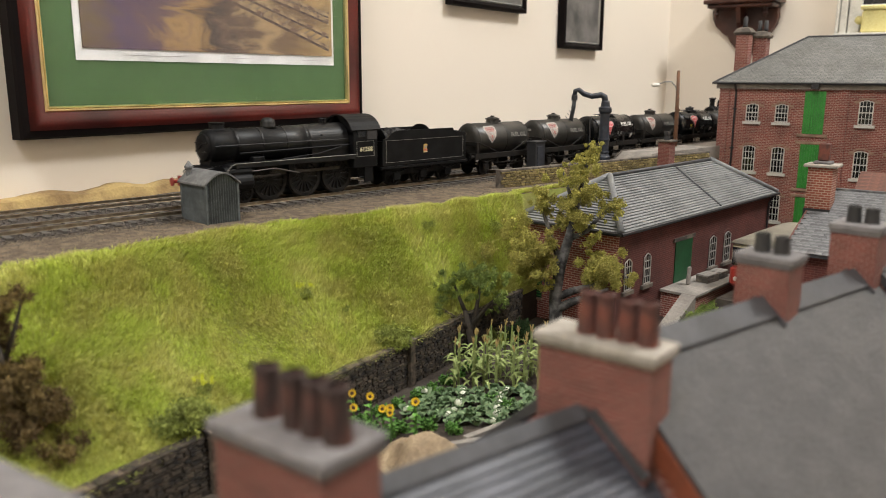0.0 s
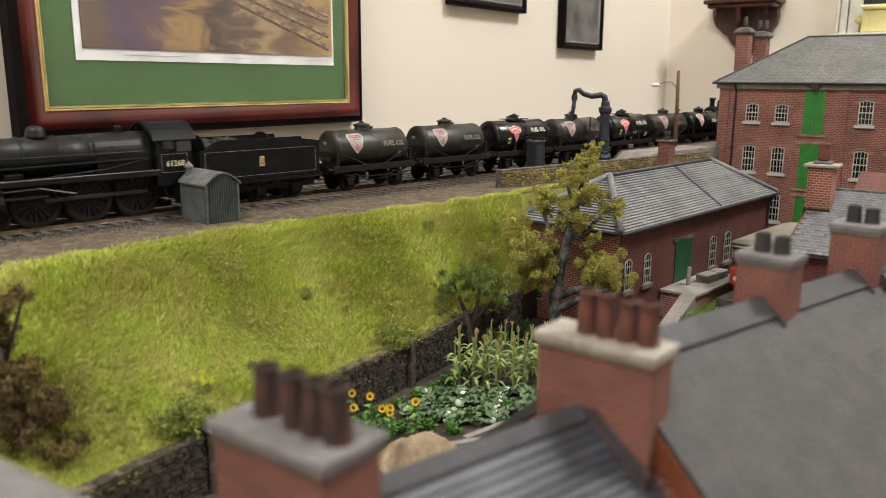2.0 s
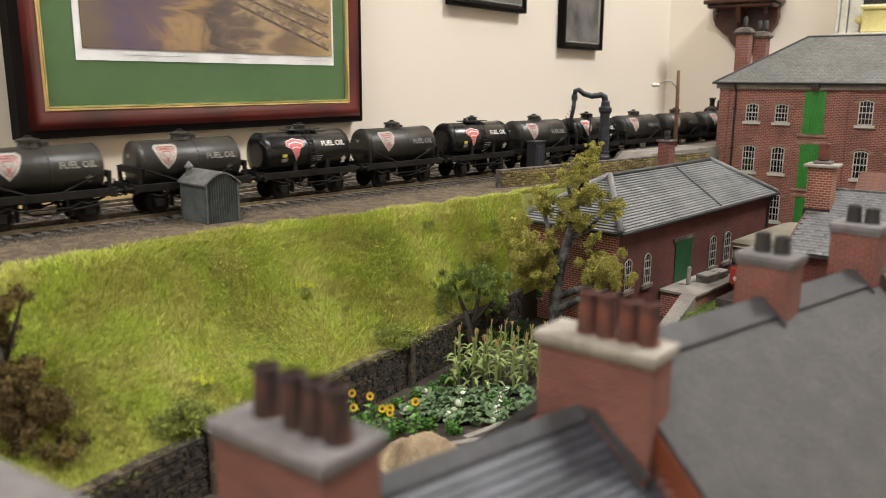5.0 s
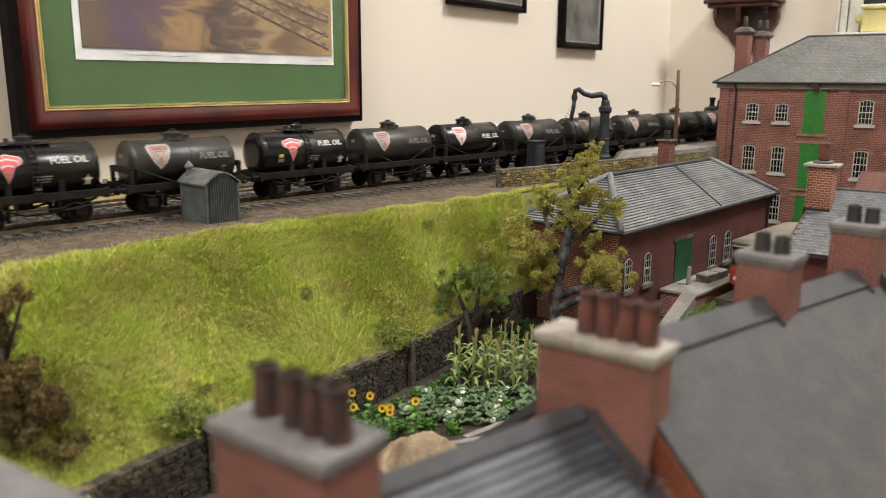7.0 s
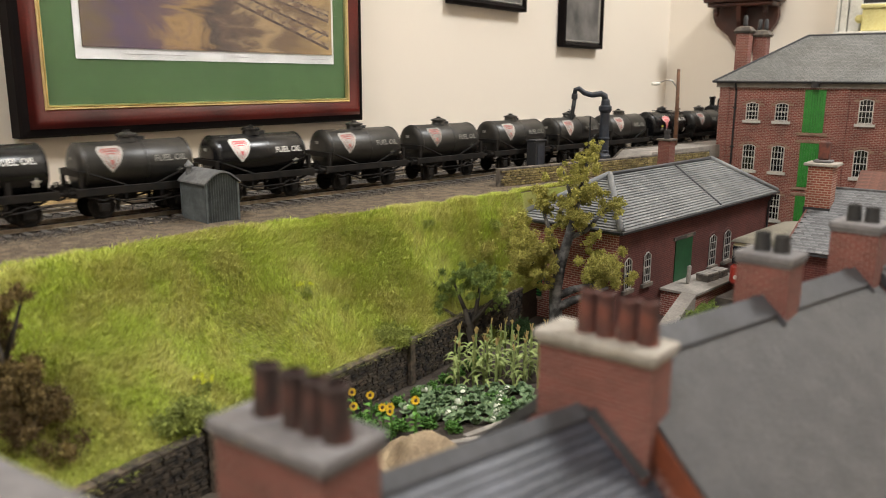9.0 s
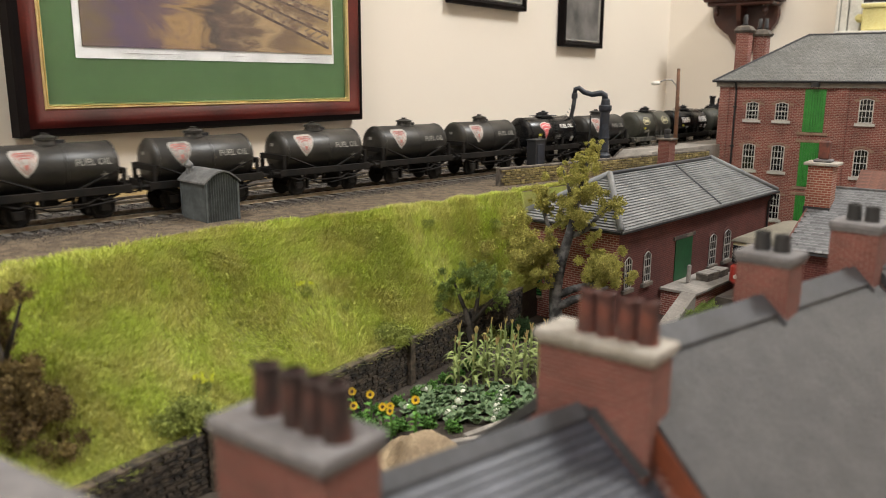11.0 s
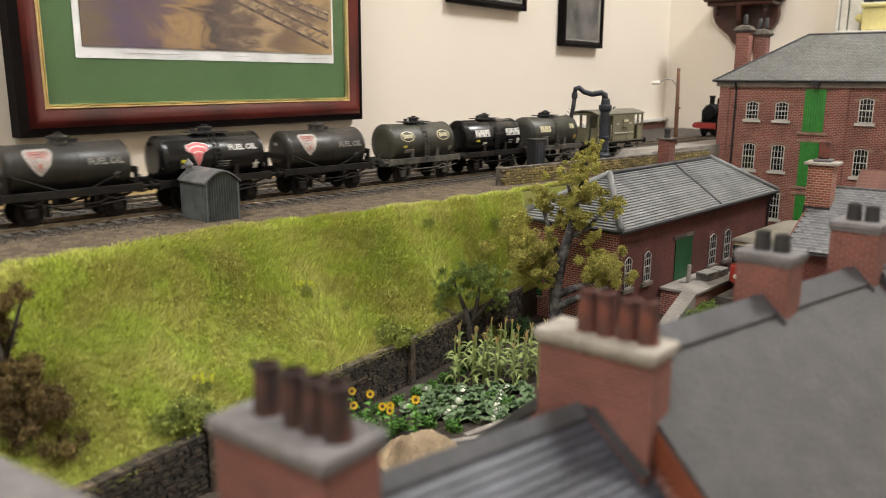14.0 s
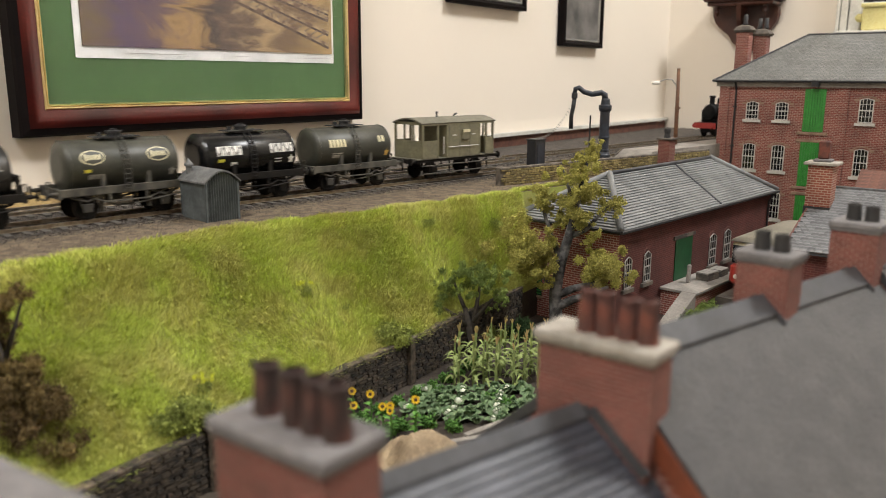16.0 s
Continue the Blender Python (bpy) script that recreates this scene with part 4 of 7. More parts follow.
def wheelset(parent, x, r, gauge=0.0165, spokes=0, name="wheelset"):
    """An axle with two wheels; spokes are pieces of their own."""
    ax = part(name, spin(bmesh.new(), [(0.001, -gauge / 2), (0.001, gauge / 2)], 8, pose(0, 0, 0, 90, 0, 0)), CHASSIS, parent, m=pose(x, 0, r))
    key = (r, spokes)
    if key not in SPOKE:
        rim = [(r + 0.0009, 0.0006), (r + 0.0009, 0.0003), (r, 0.0002), (r, -0.0012), (r * 0.82, -0.0013), (r * 0.78, -0.0003 if spokes else -0.0007), (r * 0.2, -0.0003 if spokes else -0.0007), (r * 0.18, -0.0014)]
        SPOKE[key] = (mesh_of("wheel", spin(bmesh.new(), rim, 24), CHASSIS), mesh_of("spoke", B(-r * 0.04, r * 0.04, r * 0.1, r * 0.8, -0.0011, -0.0003), BOILER) if spokes else None)
    for s in (-1, 1):
        w = new("wheel", SPOKE[key][0])
        w.parent, w.matrix_basis = ax, pose(0, s * gauge / 2, 0, 90 * s, 0, 0)
        for k in range(spokes):
            q = new("spoke", SPOKE[key][1])
            q.parent, q.matrix_basis = ax, pose(0, s * gauge / 2, 0, 90 * s, 0, 0) @ pose(0, 0, 0, 0, 0, 360 * k / spokes)
    return ax


def buffers(parent, x, sgn, mt=CHASSIS, wide=0.0115, z=0.0135):
    for y in (-wide, wide):
        part("buffer", spin(bmesh.new(), [(0.0011, 0), (0.0011, 0.0028), (0.0008, 0.0030), (0.0008, 0.0044), (0.0026, 0.0046), (0.0024, 0.0051)], 12, pose(x, y, z, 0, 90 * sgn, 0)), mt, parent)


def curve_side(R, zc, ang, x):
    """On the tank's skin on the near side: ang degrees above the middle."""
    a = radians(ang)
    return pose(x, -(R + 0.0001) * math.cos(a), zc + (R + 0.0001) * math.sin(a), 90 - ang, 0, 0)


def tank_decal(parent, R, zc, x, ang, w, h, material, name="decal", outline=None, lift=0.00012, label=""):
    """A decal wrapped on the tank: outline in (-1..1, -1..1) stretched to w x h metres of skin."""
    outline = outline or [(-1, -1), (1, -1), (1, 1), (-1, 1)]
    steps = 8
    bm = bmesh.new()
    zs = [-1 + 2 * i / steps for i in range(steps + 1)]
    rows = []
    for z in zs:
        xs = []
        n = len(outline)
        for i in range(n):
            (xa, za), (xb, zb) = outline[i], outline[(i + 1) % n]
            if (za - z) * (zb - z) <= 0 and abs(za - zb) > 1e-9:
                xs.append(xa + (xb - xa) * (z - za) / (zb - za))
        if xs:
            rows.append((z, min(xs), max(xs)))
    prev = None
    for z, xa, xb in rows:
        a = radians(ang) + (z * h / 2) / R
        y, zz = -(R + lift) * math.cos(a), zc + (R + lift) * math.sin(a)
        cur = [bm.verts.new((x + xa * w / 2, y, zz)), bm.verts.new((x + xb * w / 2, y, zz))]
        if prev:
            bm.faces.new((prev[0], prev[1], cur[1], cur[0]))
        prev = cur
    return part(name, bm, material, parent, label)


SHIELD = [(-0.75, 1), (0.75, 1), (1, 0.72), (0.92, 0.3), (0.6, -0.4), (0.0, -1), (-0.6, -0.4), (-0.92, 0.3), (-1, 0.72)]
FAN = [(-0.8, 0.86), (0.0, 1.0), (0.8, 0.86), (1, 0.3), (0.45, 0.05), (0.0, -1), (-0.45, 0.05), (-1, 0.3)]
STAR = [(-0.25, 0.3), (0, 1), (0.25, 0.3), (1, 0.3), (0.4, -0.15), (0.6, -1), (0, -0.45), (-0.6, -1), (-0.4, -0.15), (-1, 0.3)]
OVAL = [(math.cos(2 * math.pi * i / 20), math.sin(2 * math.pi * i / 20)) for i in range(20)]


def shield(w, R, zc, x, ang, faded):
    red = DECALPINK if faded else DECALRED
    pale = (DECALWHITE, DECALFADED, DECALDULL)[faded]
    s = tank_decal(w, R, zc, x, ang, 0.0136, 0.0148, pale, "badge", SHIELD, 0.00012, "pale shield badge with red bands")
    for k, (ww, hh, up, mt) in enumerate(((0.0104, 0.0114, 0.0, red), (0.0092, 0.0098, -1.0, pale), (0.0078, 0.0080, 2.0, red), (0.0068, 0.0066, -1.0, pale), (0.0050, 0.0050, 1.0, red), (0.0040, 0.0036, 0.0, pale), (0.0022, 0.0030, -12.0, red))):
        tank_decal(s, R, zc, x, ang + up, ww, hh, mt, "badge_band", SHIELD, 0.00017 + 0.00005 * k)


def fan(w, R, zc, x, ang):
    s = tank_decal(w, R, zc, x, ang, 0.0145, 0.0146, DECALWHITE, "badge", FAN, 0.00012, "white and red fan-shaped badge")
    for k, (ww, hh, mt) in enumerate(((0.0137, 0.0136, DECALRED), (0.0112, 0.0100, DECALWHITE), (0.0102, 0.0090, DECALRED), (0.0060, 0.0042, DECALWHITE), (0.0048, 0.0034, DECALRED))):
        tank_decal(s, R, zc, x, ang - k * 0.8, ww, hh, mt, "badge_band", FAN, 0.00018 + 0.00006 * k)


def tanker(kind, label):
    """A four-wheeled tank wagon on the rails, x along the train, camera side at -y."""
    w = thing("tank_wagon", pose(0, 0, 0), label, "tank wagon", "tank wagons in the train")
    round_dome = kind in ("dirty", "duller", "bright")
    skin = {"dirty": TANKDIRTY, "duller": TANKDIRTY, "bright": TANKBLACK, "black": TANKBLACK, "oval": TANKGREEN, "letters": TANKBLACK, "cream": TANKGREEN}[kind]
    under = CHASSISBROWN if kind in ("oval", "cream") else CHASSIS
    R, zc, half = (0.0124, 0.0262, 0.0292) if round_dome else (0.0130, 0.0265, {"black": 0.0306, "oval": 0.0286}.get(kind, 0.0298))
    bm = bmesh.new()
    spin(bm, [(0.0, -half - 0.0016), (R * 0.55, -half - 0.0012), (R * 0.93, -half - 0.0002), (R, -half + 0.001), (R, half - 0.001), (R * 0.93, half + 0.0002), (R * 0.55, half + 0.0012), (0.0, half + 0.0016)][1:-1], 36, pose(0, 0, zc, 0, 90, 0))
    tank = part("tank", bm, skin, w, "round steel tank", smooth=False)
    for p in tank.data.polygons:
        p.use_smooth = len(p.vertices) == 4
    for x in (-half + 0.0012, half - 0.0012, 0.0035 if round_dome else 0.0):
        part("tank_band", spin(bmesh.new(), [(R, -0.0006), (R + 0.00022, -0.0004), (R + 0.00022, 0.0004), (R, 0.0006)], 36, pose(x, 0, zc, 0, 90, 0), caps=False), skin, w)
    if round_dome:
        part("dome", spin(bmesh.new(), [(0.0052, 0), (0.0046, 0.0026), (0.0056, 0.0027), (0.0056, 0.0038), (0.0036, 0.0044), (0.0016, 0.0050), (0.0016, 0.0058)], 16, pose(-0.0015, 0, zc + R - 0.0006)), skin, w, "filler dome with a lid", smooth=False)
        part("valve", B(0.0035, 0.0075, -0.001, 0.001, zc + R - 0.0006, zc + R + 0.0016), IRON, w)
        for s in (-1, 1):
            y = s * 0.0118
            for x in (-1, 1):
                part("stay", tube(bmesh.new(), [(x * (half + 0.0012), y, zc - 0.001), (x * 0.004, y * 1.06, 0.0148)], 0.0005, 5), under, w, "diagonal stay rod")
                part("end_beam", B(x * (half + 0.002) - 0.0012, x * (half + 0.002) + 0.0012, -0.0125, 0.0125, zc - 0.004, zc - 0.001), under, w) if s > 0 else None
                part("end_post", B(x * (half + 0.002) - 0.0009, x * (half + 0.002) + 0.0009, y - 0.001, y + 0.001, 0.0145, zc - 0.001), under, w)
    else:
        part("walkway", B(-0.0115, 0.0115, -0.0055, 0.0055, zc + R + 0.0006, zc + R + 0.0012), IRON, w, "black walkway plates over the tank")
        part("walkway_support", B(-0.006, 0.006, -0.004, 0.004, zc + R - 0.0004, zc + R + 0.0007), IRON, w)
        part("dome", spin(bmesh.new(), [(0.0036, 0), (0.0036, 0.0026), (0.0042, 0.0027), (0.0042, 0.0034), (0.0016, 0.0038), (0.0016, 0.0046)], 14, pose(0.0, 0, zc + R + 0.0004)), IRON, w, "filler lid")
        part("valve", B(-0.0085, -0.0065, -0.001, 0.001, zc + R + 0.001, zc + R + 0.0032), IRON, w)
        for s in (-1, 1):
            lad = bmesh.new()
            for dx in (-0.0017, 0.0017):
                tube(lad, [(dx, s * 0.0050, zc + R + 0.0008), (dx, s * (R * 0.80), zc + R * 0.72), (dx, s * (R + 0.0012), zc), (dx, s * (R + 0.0012), 0.0140)], 0.00032, 5)
            for k in range(9):
                z = 0.0150 + k * 0.0024
                q = min(1.0, max(-1.0, (z - zc) / R))
                y = R * math.sqrt(max(0, 1 - max(0, q) ** 2)) + 0.0012
                tube(lad, [(-0.0017, s * y, z), (0.0017, s * y, z)], 0.0003, 5)
            part("ladder", lad, under, w, "access ladder")
            for x in (-0.012, 0.012):
                part("saddle", B(x - 0.0012, x + 0.0012, s * 0.0115 - 0.0009, s * 0.0115 + 0.0009, 0.0145, 0.0235), under, w)
    # underframe
    part("underframe", B(-0.0335, 0.0335, -0.0116, 0.0116, 0.0126, 0.0142, 0.0002), under, w, "steel underframe")
    for s in (-1, 1):
        part("solebar", B(-0.0335, 0.0335, s * 0.0124 - 0.0008, s * 0.0124 + 0.0008, 0.0126, 0.0166, 0.0002), under, w)
        part("truss_rod", tube(bmesh.new(), [(-0.022, s * 0.0118, 0.0127), (-0.006, s * 0.0118, 0.0065), (0.006, s * 0.0118, 0.0065), (0.022, s * 0.0118, 0.0127)], 0.0005, 5), under, w)
        part("brake_lever", tube(bmesh.new(), [(0.002, s * 0.0133, 0.0065), (0.030, s * 0.0133, 0.0098)], 0.0005, 5), under, w)
        for x in (-0.0205, 0.0205):
            bm = bmesh.new()
            box(bm, x - 0.0024, x + 0.0024, s * 0.0112 - 0.0008, s * 0.0112 + 0.0008, 0.0040, 0.0084, 0.0003)
            tube(bm, [(x - 0.008, s * 0.0114, 0.0125), (x, s * 0.0114, 0.0095), (x + 0.008, s * 0.0114, 0.0125)], 0.0008, 5)
            tube(bm, [(x - 0.0042, s * 0.0110, 0.0127), (x - 0.0018, s * 0.0110, 0.0045)], 0.0005, 5)
            tube(bm, [(x + 0.0042, s * 0.0110, 0.0127), (x + 0.0018, s * 0.0110, 0.0045)], 0.0005, 5)
            part("axlebox", bm, under, w)
        for x in (-0.0125, 0.0125):
            part("brake_shoe", B(x - 0.001, x + 0.001, s * 0.0085 - 0.001, s * 0.0085 + 0.001, 0.0035, 0.0127, 0.0003), under, w)
        part("footboard", B(-0.012, 0.012, s * 0.0134 - 0.0010, s * 0.0134 + 0.0010, 0.0086, 0.0091), under, w)
        for x in (-0.0095, 0.0095):
            part("footboard_bracket", B(x - 0.0004, x + 0.0004, s * 0.0130 - 0.0003, s * 0.0130 + 0.0003, 0.0091, 0.0127), under, w)
    part("brake_cylinder", spin(bmesh.new(), [(0.0026, -0.004), (0.0026, 0.004)], 12, pose(-0.002, 0.002, 0.0098, 0, 90, 0)), under, w)
    for x in (-0.0205, 0.0205):
        wheelset(w, x, 0.0060)
    for s in (-1, 1):
        part("headstock", B(s * 0.0338 - 0.0008, s * 0.0338 + 0.0008, -0.0132, 0.0132, 0.0118, 0.0168, 0.0002), under, w)
        part("vacuum_pipe", tube(bmesh.new(), [(s * 0.0348, -0.0045, 0.0130), (s * 0.0352, -0.0045, 0.0200), (s * 0.0368, -0.0045, 0.0200), (s * 0.0370, -0.0045, 0.0160)], 0.0005, 5), under, w)
        buffers(w, s * 0.0346, s, under, z=0.0145)
        part("coupling", tube(bmesh.new(), [(s * 0.0335, 0, 0.0125), (s * 0.0370, 0, 0.0105), (s * 0.0385, 0, 0.0115)], 0.0006, 5), under, w)
    # markings on the camera side
    if kind in ("dirty", "duller", "bright"):
        shield(w, R, zc, -0.0150, 22, {"dirty": 1, "duller": 2, "bright": 0}[kind])
        words("FUEL OIL", 0.0047, DECALWHITE if kind == "bright" else DECALDULL, w, curve_side(R, zc, 14, 0.0165), stretch=0.95, label="white lettering")
        tank_decal(w, R, zc, 0.0215, -18, 0.0045, 0.0045, DECALDULL if kind != "bright" else DECALWHITE, "star", STAR)
        part("number_plate_bar", B(0, 0.0001, -0.0016, 0.0016, -0.0009, 0.0009), DECALDULL, w, m=pose(-half - 0.0014, 0.002, zc + 0.0045))
    elif kind == "black":
        fan(w, R, zc, -0.0115, 14)
        words("FUEL OIL", 0.0047, DECALWHITE, w, curve_side(R, zc, 24, 0.0165), stretch=0.95, label="white lettering")
        tank_decal(w, R, zc, 0.0245, -22, 0.0055, 0.0055, DECALWHITE, "star", STAR)
        tank_decal(w, R, zc, -0.020, -2, 0.0032, 0.0018, DECALYELLOW, "hazard_bar")
        tank_decal(w, R, zc, -0.020, -14, 0.0040, 0.0022, DECALDULL, "number_bar")
        for k in range(3):
            tank_decal(w, R, zc, 0.0035, -8 - 6 * k, 0.0085 - 0.001 * k, 0.0006, DECALDULL, "data_bar")
        tank_decal(w, R, zc, 0.0015, -38, 0.0036, 0.0014, DECALWHITE, "number_bar")
    elif kind == "oval":
        for x in (-0.0165, 0.0175):
            o = tank_decal(w, R, zc, x, 22, 0.0125, 0.0080, DECALCREAM, "badge", OVAL, 0.00012, "pale oval badge on dark green")
            tank_decal(o, R, zc, x, 22, 0.0112, 0.0068, TANKGREEN, "badge_field", OVAL, 0.0002)
            for k in range(5):
                tank_decal(o, R, zc, x - 0.0034 + 0.0017 * k, 22, 0.0012, 0.0034 if k == 0 else 0.0025, DECALCREAM, "badge_bar", None, 0.00028)
        tank_decal(w, R, zc, -0.0195, -8, 0.0034, 0.0016, DECALYELLOW, "hazard_bar")
        tank_decal(w, R, zc, -0.0155, -22, 0.0075, 0.0026, DECALDULL, "data_bar")
        tank_decal(w, R, zc, 0.0245, -20, 0.0050, 0.0050, DECALDULL, "star", STAR)
    elif kind == "letters":
        for x in (-0.0150, 0.0195):
            for k in range(6):
                tank_decal(w, R, zc, x - 0.0068 + 0.0027 * k, 16, 0.0022, 0.0054, DECALWHITE, "letter_bar", None, 0.00012)
                tank_decal(w, R, zc, x - 0.0066 + 0.0027 * k, 16 + (6 if k % 2 else -7), 0.0008, 0.0016, TANKBLACK, "letter_bar", None, 0.0002)
        tank_decal(w, R, zc, -0.0205, -8, 0.0040, 0.0018, DECALYELLOW, "hazard_bar")
        tank_decal(w, R, zc, -0.0125, -18, 0.0040, 0.0022, DECALWHITE, "number_bar")
        tank_decal(w, R, zc, 0.0260, -14, 0.0050, 0.0050, DECALWHITE, "star", STAR)
        for k in range(2):
            tank_decal(w, R, zc, 0.0170, -12 - 8 * k, 0.0045, 0.0006, DECALWHITE, "data_bar")
    else:
        for k in range(5):
            tank_decal(w, R, zc, -0.0205 + 0.0028 * k, 16, 0.0021, 0.0050, DECALCREAM, "letter_bar", [(-1, -1), (1, -1), (0.4, 1), (-1, 1)] if k > 2 else None)
        for k in range(2):
            tank_decal(w, R, zc, 0.0195 + 0.0030 * k, 22, 0.0022, 0.0042, DECALCREAM, "letter_bar")
        tank_decal(w, R, zc, -0.0155, -12, 0.0085, 0.0008, DECALDULL, "data_bar")
        tank_decal(w, R, zc, -0.0165, -20, 0.0060, 0.0020, DECALDULL, "data_bar")
        tank_decal(w, R, zc, 0.0255, -18, 0.0050, 0.0050, DECALGOLD, "star", STAR)
    return w


def loft(bm, sections, closed=True):
    rings = [[bm.verts.new(p) for p in s] for s in sections]
    n = len(rings[0])
    for a, b in zip(rings, rings[1:]):
        for i in range(n if closed else n - 1):
            j = (i + 1) % n
            bm.faces.new((a[i], a[j], b[j], b[i]))
    bm.faces.new(rings[0][::-1])
    bm.faces.new(rings[-1])
    return bm


def locomotive():
    """Mixed-traffic 4-6-0, front at -x; x = 0 at the front buffer face."""
    e = thing("steam_locomotive", pose(0, 0, 0), "sooty black 4-6-0 steam locomotive with a red buffer beam", "locomotive")
    zb, Rb = 0.0330, 0.0098
    part("smokebox", spin(bmesh.new(), [(Rb * 0.3, 0.0283), (Rb * 0.8, 0.0287), (Rb * 0.98, 0.0297), (Rb * 1.03, 0.031), (Rb * 1.03, 0.0450), (Rb, 0.0452)], 36, pose(0, 0, zb, 0, 90, 0)), ENGINE, e, "round sooty smokebox with its door", smooth=True)
    part("boiler", spin(bmesh.new(), [(Rb, 0.0452), (Rb * 1.02, 0.085), (Rb * 1.06, 0.0962)], 36, pose(0, 0, zb, 0, 90, 0)), BOILER, e, "dusty black boiler", smooth=True)
    for x in (0.0455, 0.062, 0.079, 0.094):
        part("boiler_band", spin(bmesh.new(), [(Rb * 1.0, -0.0005), (Rb * 1.06, -0.0004), (Rb * 1.06, 0.0004), (Rb, 0.0005)], 36, pose(x, 0, zb, 0, 90, 0), caps=False), BOILER, e)
    secs = []
    for x, r in ((0.096, 1.06), (0.1245, 1.10)):
        ring = []
        for i in range(24):
            a = math.pi * i / 23
            ring.append((x, math.cos(a) * Rb * r, zb + math.sin(a) * Rb * r))
        ring += [(x, -Rb * r, 0.020), (x, Rb * r, 0.020)]
        secs.append(ring)
    part("firebox", loft(bmesh.new(), secs), BOILER, e, "dusty black firebox", smooth=False)
    part("chimney", spin(bmesh.new(), [(0.0052, 0), (0.0044, 0.0009), (0.0041, 0.0030), (0.0045, 0.0034), (0.0045, 0.0043), (0.0030, 0.0044)], 18, pose(0.0375, 0, zb + Rb - 0.0005)), ENGINE, e, smooth=False)
    part("dome", spin(bmesh.new(), [(0.0052, 0), (0.0044, 0.0012), (0.0043, 0.0030), (0.0038, 0.0046), (0.0024, 0.0056), (0.0006, 0.0059)], 20, pose(0.0715, 0, zb + Rb - 0.0003)), BOILER, e, "rounded steam dome", smooth=True)
    for y in (-0.002, 0.002):
        part("safety_valve", spin(bmesh.new(), [(0.0011, 0), (0.0011, 0.0024), (0.0014, 0.0026), (0.0007, 0.0034)], 10, pose(0.112, y, zb + Rb * 1.08)), ENGINE, e)
    part("smokebox_door", spin(bmesh.new(), [(0.0079, 0.0285), (0.0076, 0.0278), (0.005, 0.0269), (0.001, 0.0265)], 28, pose(0, 0, zb, 0, 90, 0)), ENGINE, e, smooth=False)
    for z in (0.0025, -0.0025):
        part("hinge_strap", B(0.0267, 0.0281, -0.0055, 0.006, zb + z - 0.0004, zb + z + 0.0004), BOILER, e)
    part("handrail", tube(bmesh.new(), [(0.030, -Rb - 0.0012, zb + 0.001), (0.122, -Rb - 0.0020, zb + 0.001)], 0.00028, 5), BOILER, e, "thin handrail")
    part("handrail", tube(bmesh.new(), [(0.030, Rb + 0.0012, zb + 0.001), (0.122, Rb + 0.0020, zb + 0.001)], 0.00028, 5), BOILER, e, "thin handrail")
    part("smokebox_saddle", B(0.029, 0.044, -0.006, 0.006, 0.012, zb - 0.006), ENGINE, e)
    # Frames widened and solid blocks added below to keep light out between the wheels.
    part("frames", B(0.020, 0.142, -0.0066, 0.0066, 0.008, 0.0225), ENGINE, e)
    part("bogie_frame", B(0.0262, 0.0525, -0.0068, 0.0068, 0.0045, 0.0090, 0.0004), ENGINE, e)
    part("ashpan_block", B(0.096, 0.1240, -0.0064, 0.0064, 0.0040, 0.0085, 0.0006), ENGINE, e)
    part("underside_block", B(0.060, 0.136, -0.0062, 0.0062, 0.0030, 0.0060, 0.0004), ENGINE, e)
    part("smokebox_dart", tube(bmesh.new(), [(0.0262, -0.0022, zb + 0.0016), (0.0262, 0.0018, zb - 0.0014)], 0.00035, 5), BOILER, e)
    for s in (-1, 1):
        part("sandbox", B(0.0760, 0.0805, s * 0.0118 - 0.0022, s * 0.0118 + 0.0022, 0.0150, 0.0222, 0.0004), ENGINE, e)
        part("washout_plug", spin(bmesh.new(), [(0.0006, 0), (0.0006, 0.0007)], 8, pose(0.104, s * Rb * 1.06, zb + 0.004, 90 * s, 0, 0)), BOILER, e)
        part("injector_pipe", tube(bmesh.new(), [(0.128, s * 0.0135, 0.0165), (0.130, s * 0.0138, 0.0090), (0.139, s * 0.0135, 0.0078)], 0.0006, 6), ENGINE, e)
        part("guard_iron", tube(bmesh.new(), [(0.0215, s * 0.0085, 0.012), (0.0235, s * 0.0085, 0.0030)], 0.0006, 5), ENGINE, e)
    # running plate with its drop at the front
    for s in (-1, 1):
        rp = bmesh.new()
        prism(rp, [(0.040, 0.0225), (0.126, 0.0225), (0.126, 0.0237), (0.040, 0.0237), (0.0372, 0.0230), (0.0353, 0.0214), (0.0340, 0.0190), (0.0322, 0.0168), (0.0300, 0.0160), (0.0195, 0.0160), (0.0195, 0.0148), (0.0315, 0.0150), (0.0340, 0.0165), (0.0356, 0.0190), (0.0370, 0.0214)], s * 0.0045, s * 0.0150)
        part("running_plate", rp, ENGINE, e, "raised footplate")
        part("valance", B(0.040, 0.126, s * 0.0150 - 0.0004, s * 0.0150 + 0.0004, 0.0212, 0.0240), BOILER, e)
        part("lining", tube(bmesh.new(), [(0.0200, s * 0.0152, 0.0158), (0.0300, s * 0.0152, 0.0158), (0.0322, s * 0.0152, 0.0166), (0.0340, s * 0.0152, 0.0188), (0.0353, s * 0.0152, 0.0212), (0.0372, s * 0.0152, 0.0229), (0.040, s * 0.0153, 0.0238), (0.126, s * 0.0155, 0.0240)], 0.00022, 5), DECALDULL, e, "thin pale line along the footplate edge")
        cy = bmesh.new()
        spin(cy, [(0.0050, -0.0085), (0.0054, -0.0080), (0.0054, 0.0080), (0.0050, 0.0085)], 18, pose(0.0415, s * 0.0125, 0.0130, 0, 90, 0))
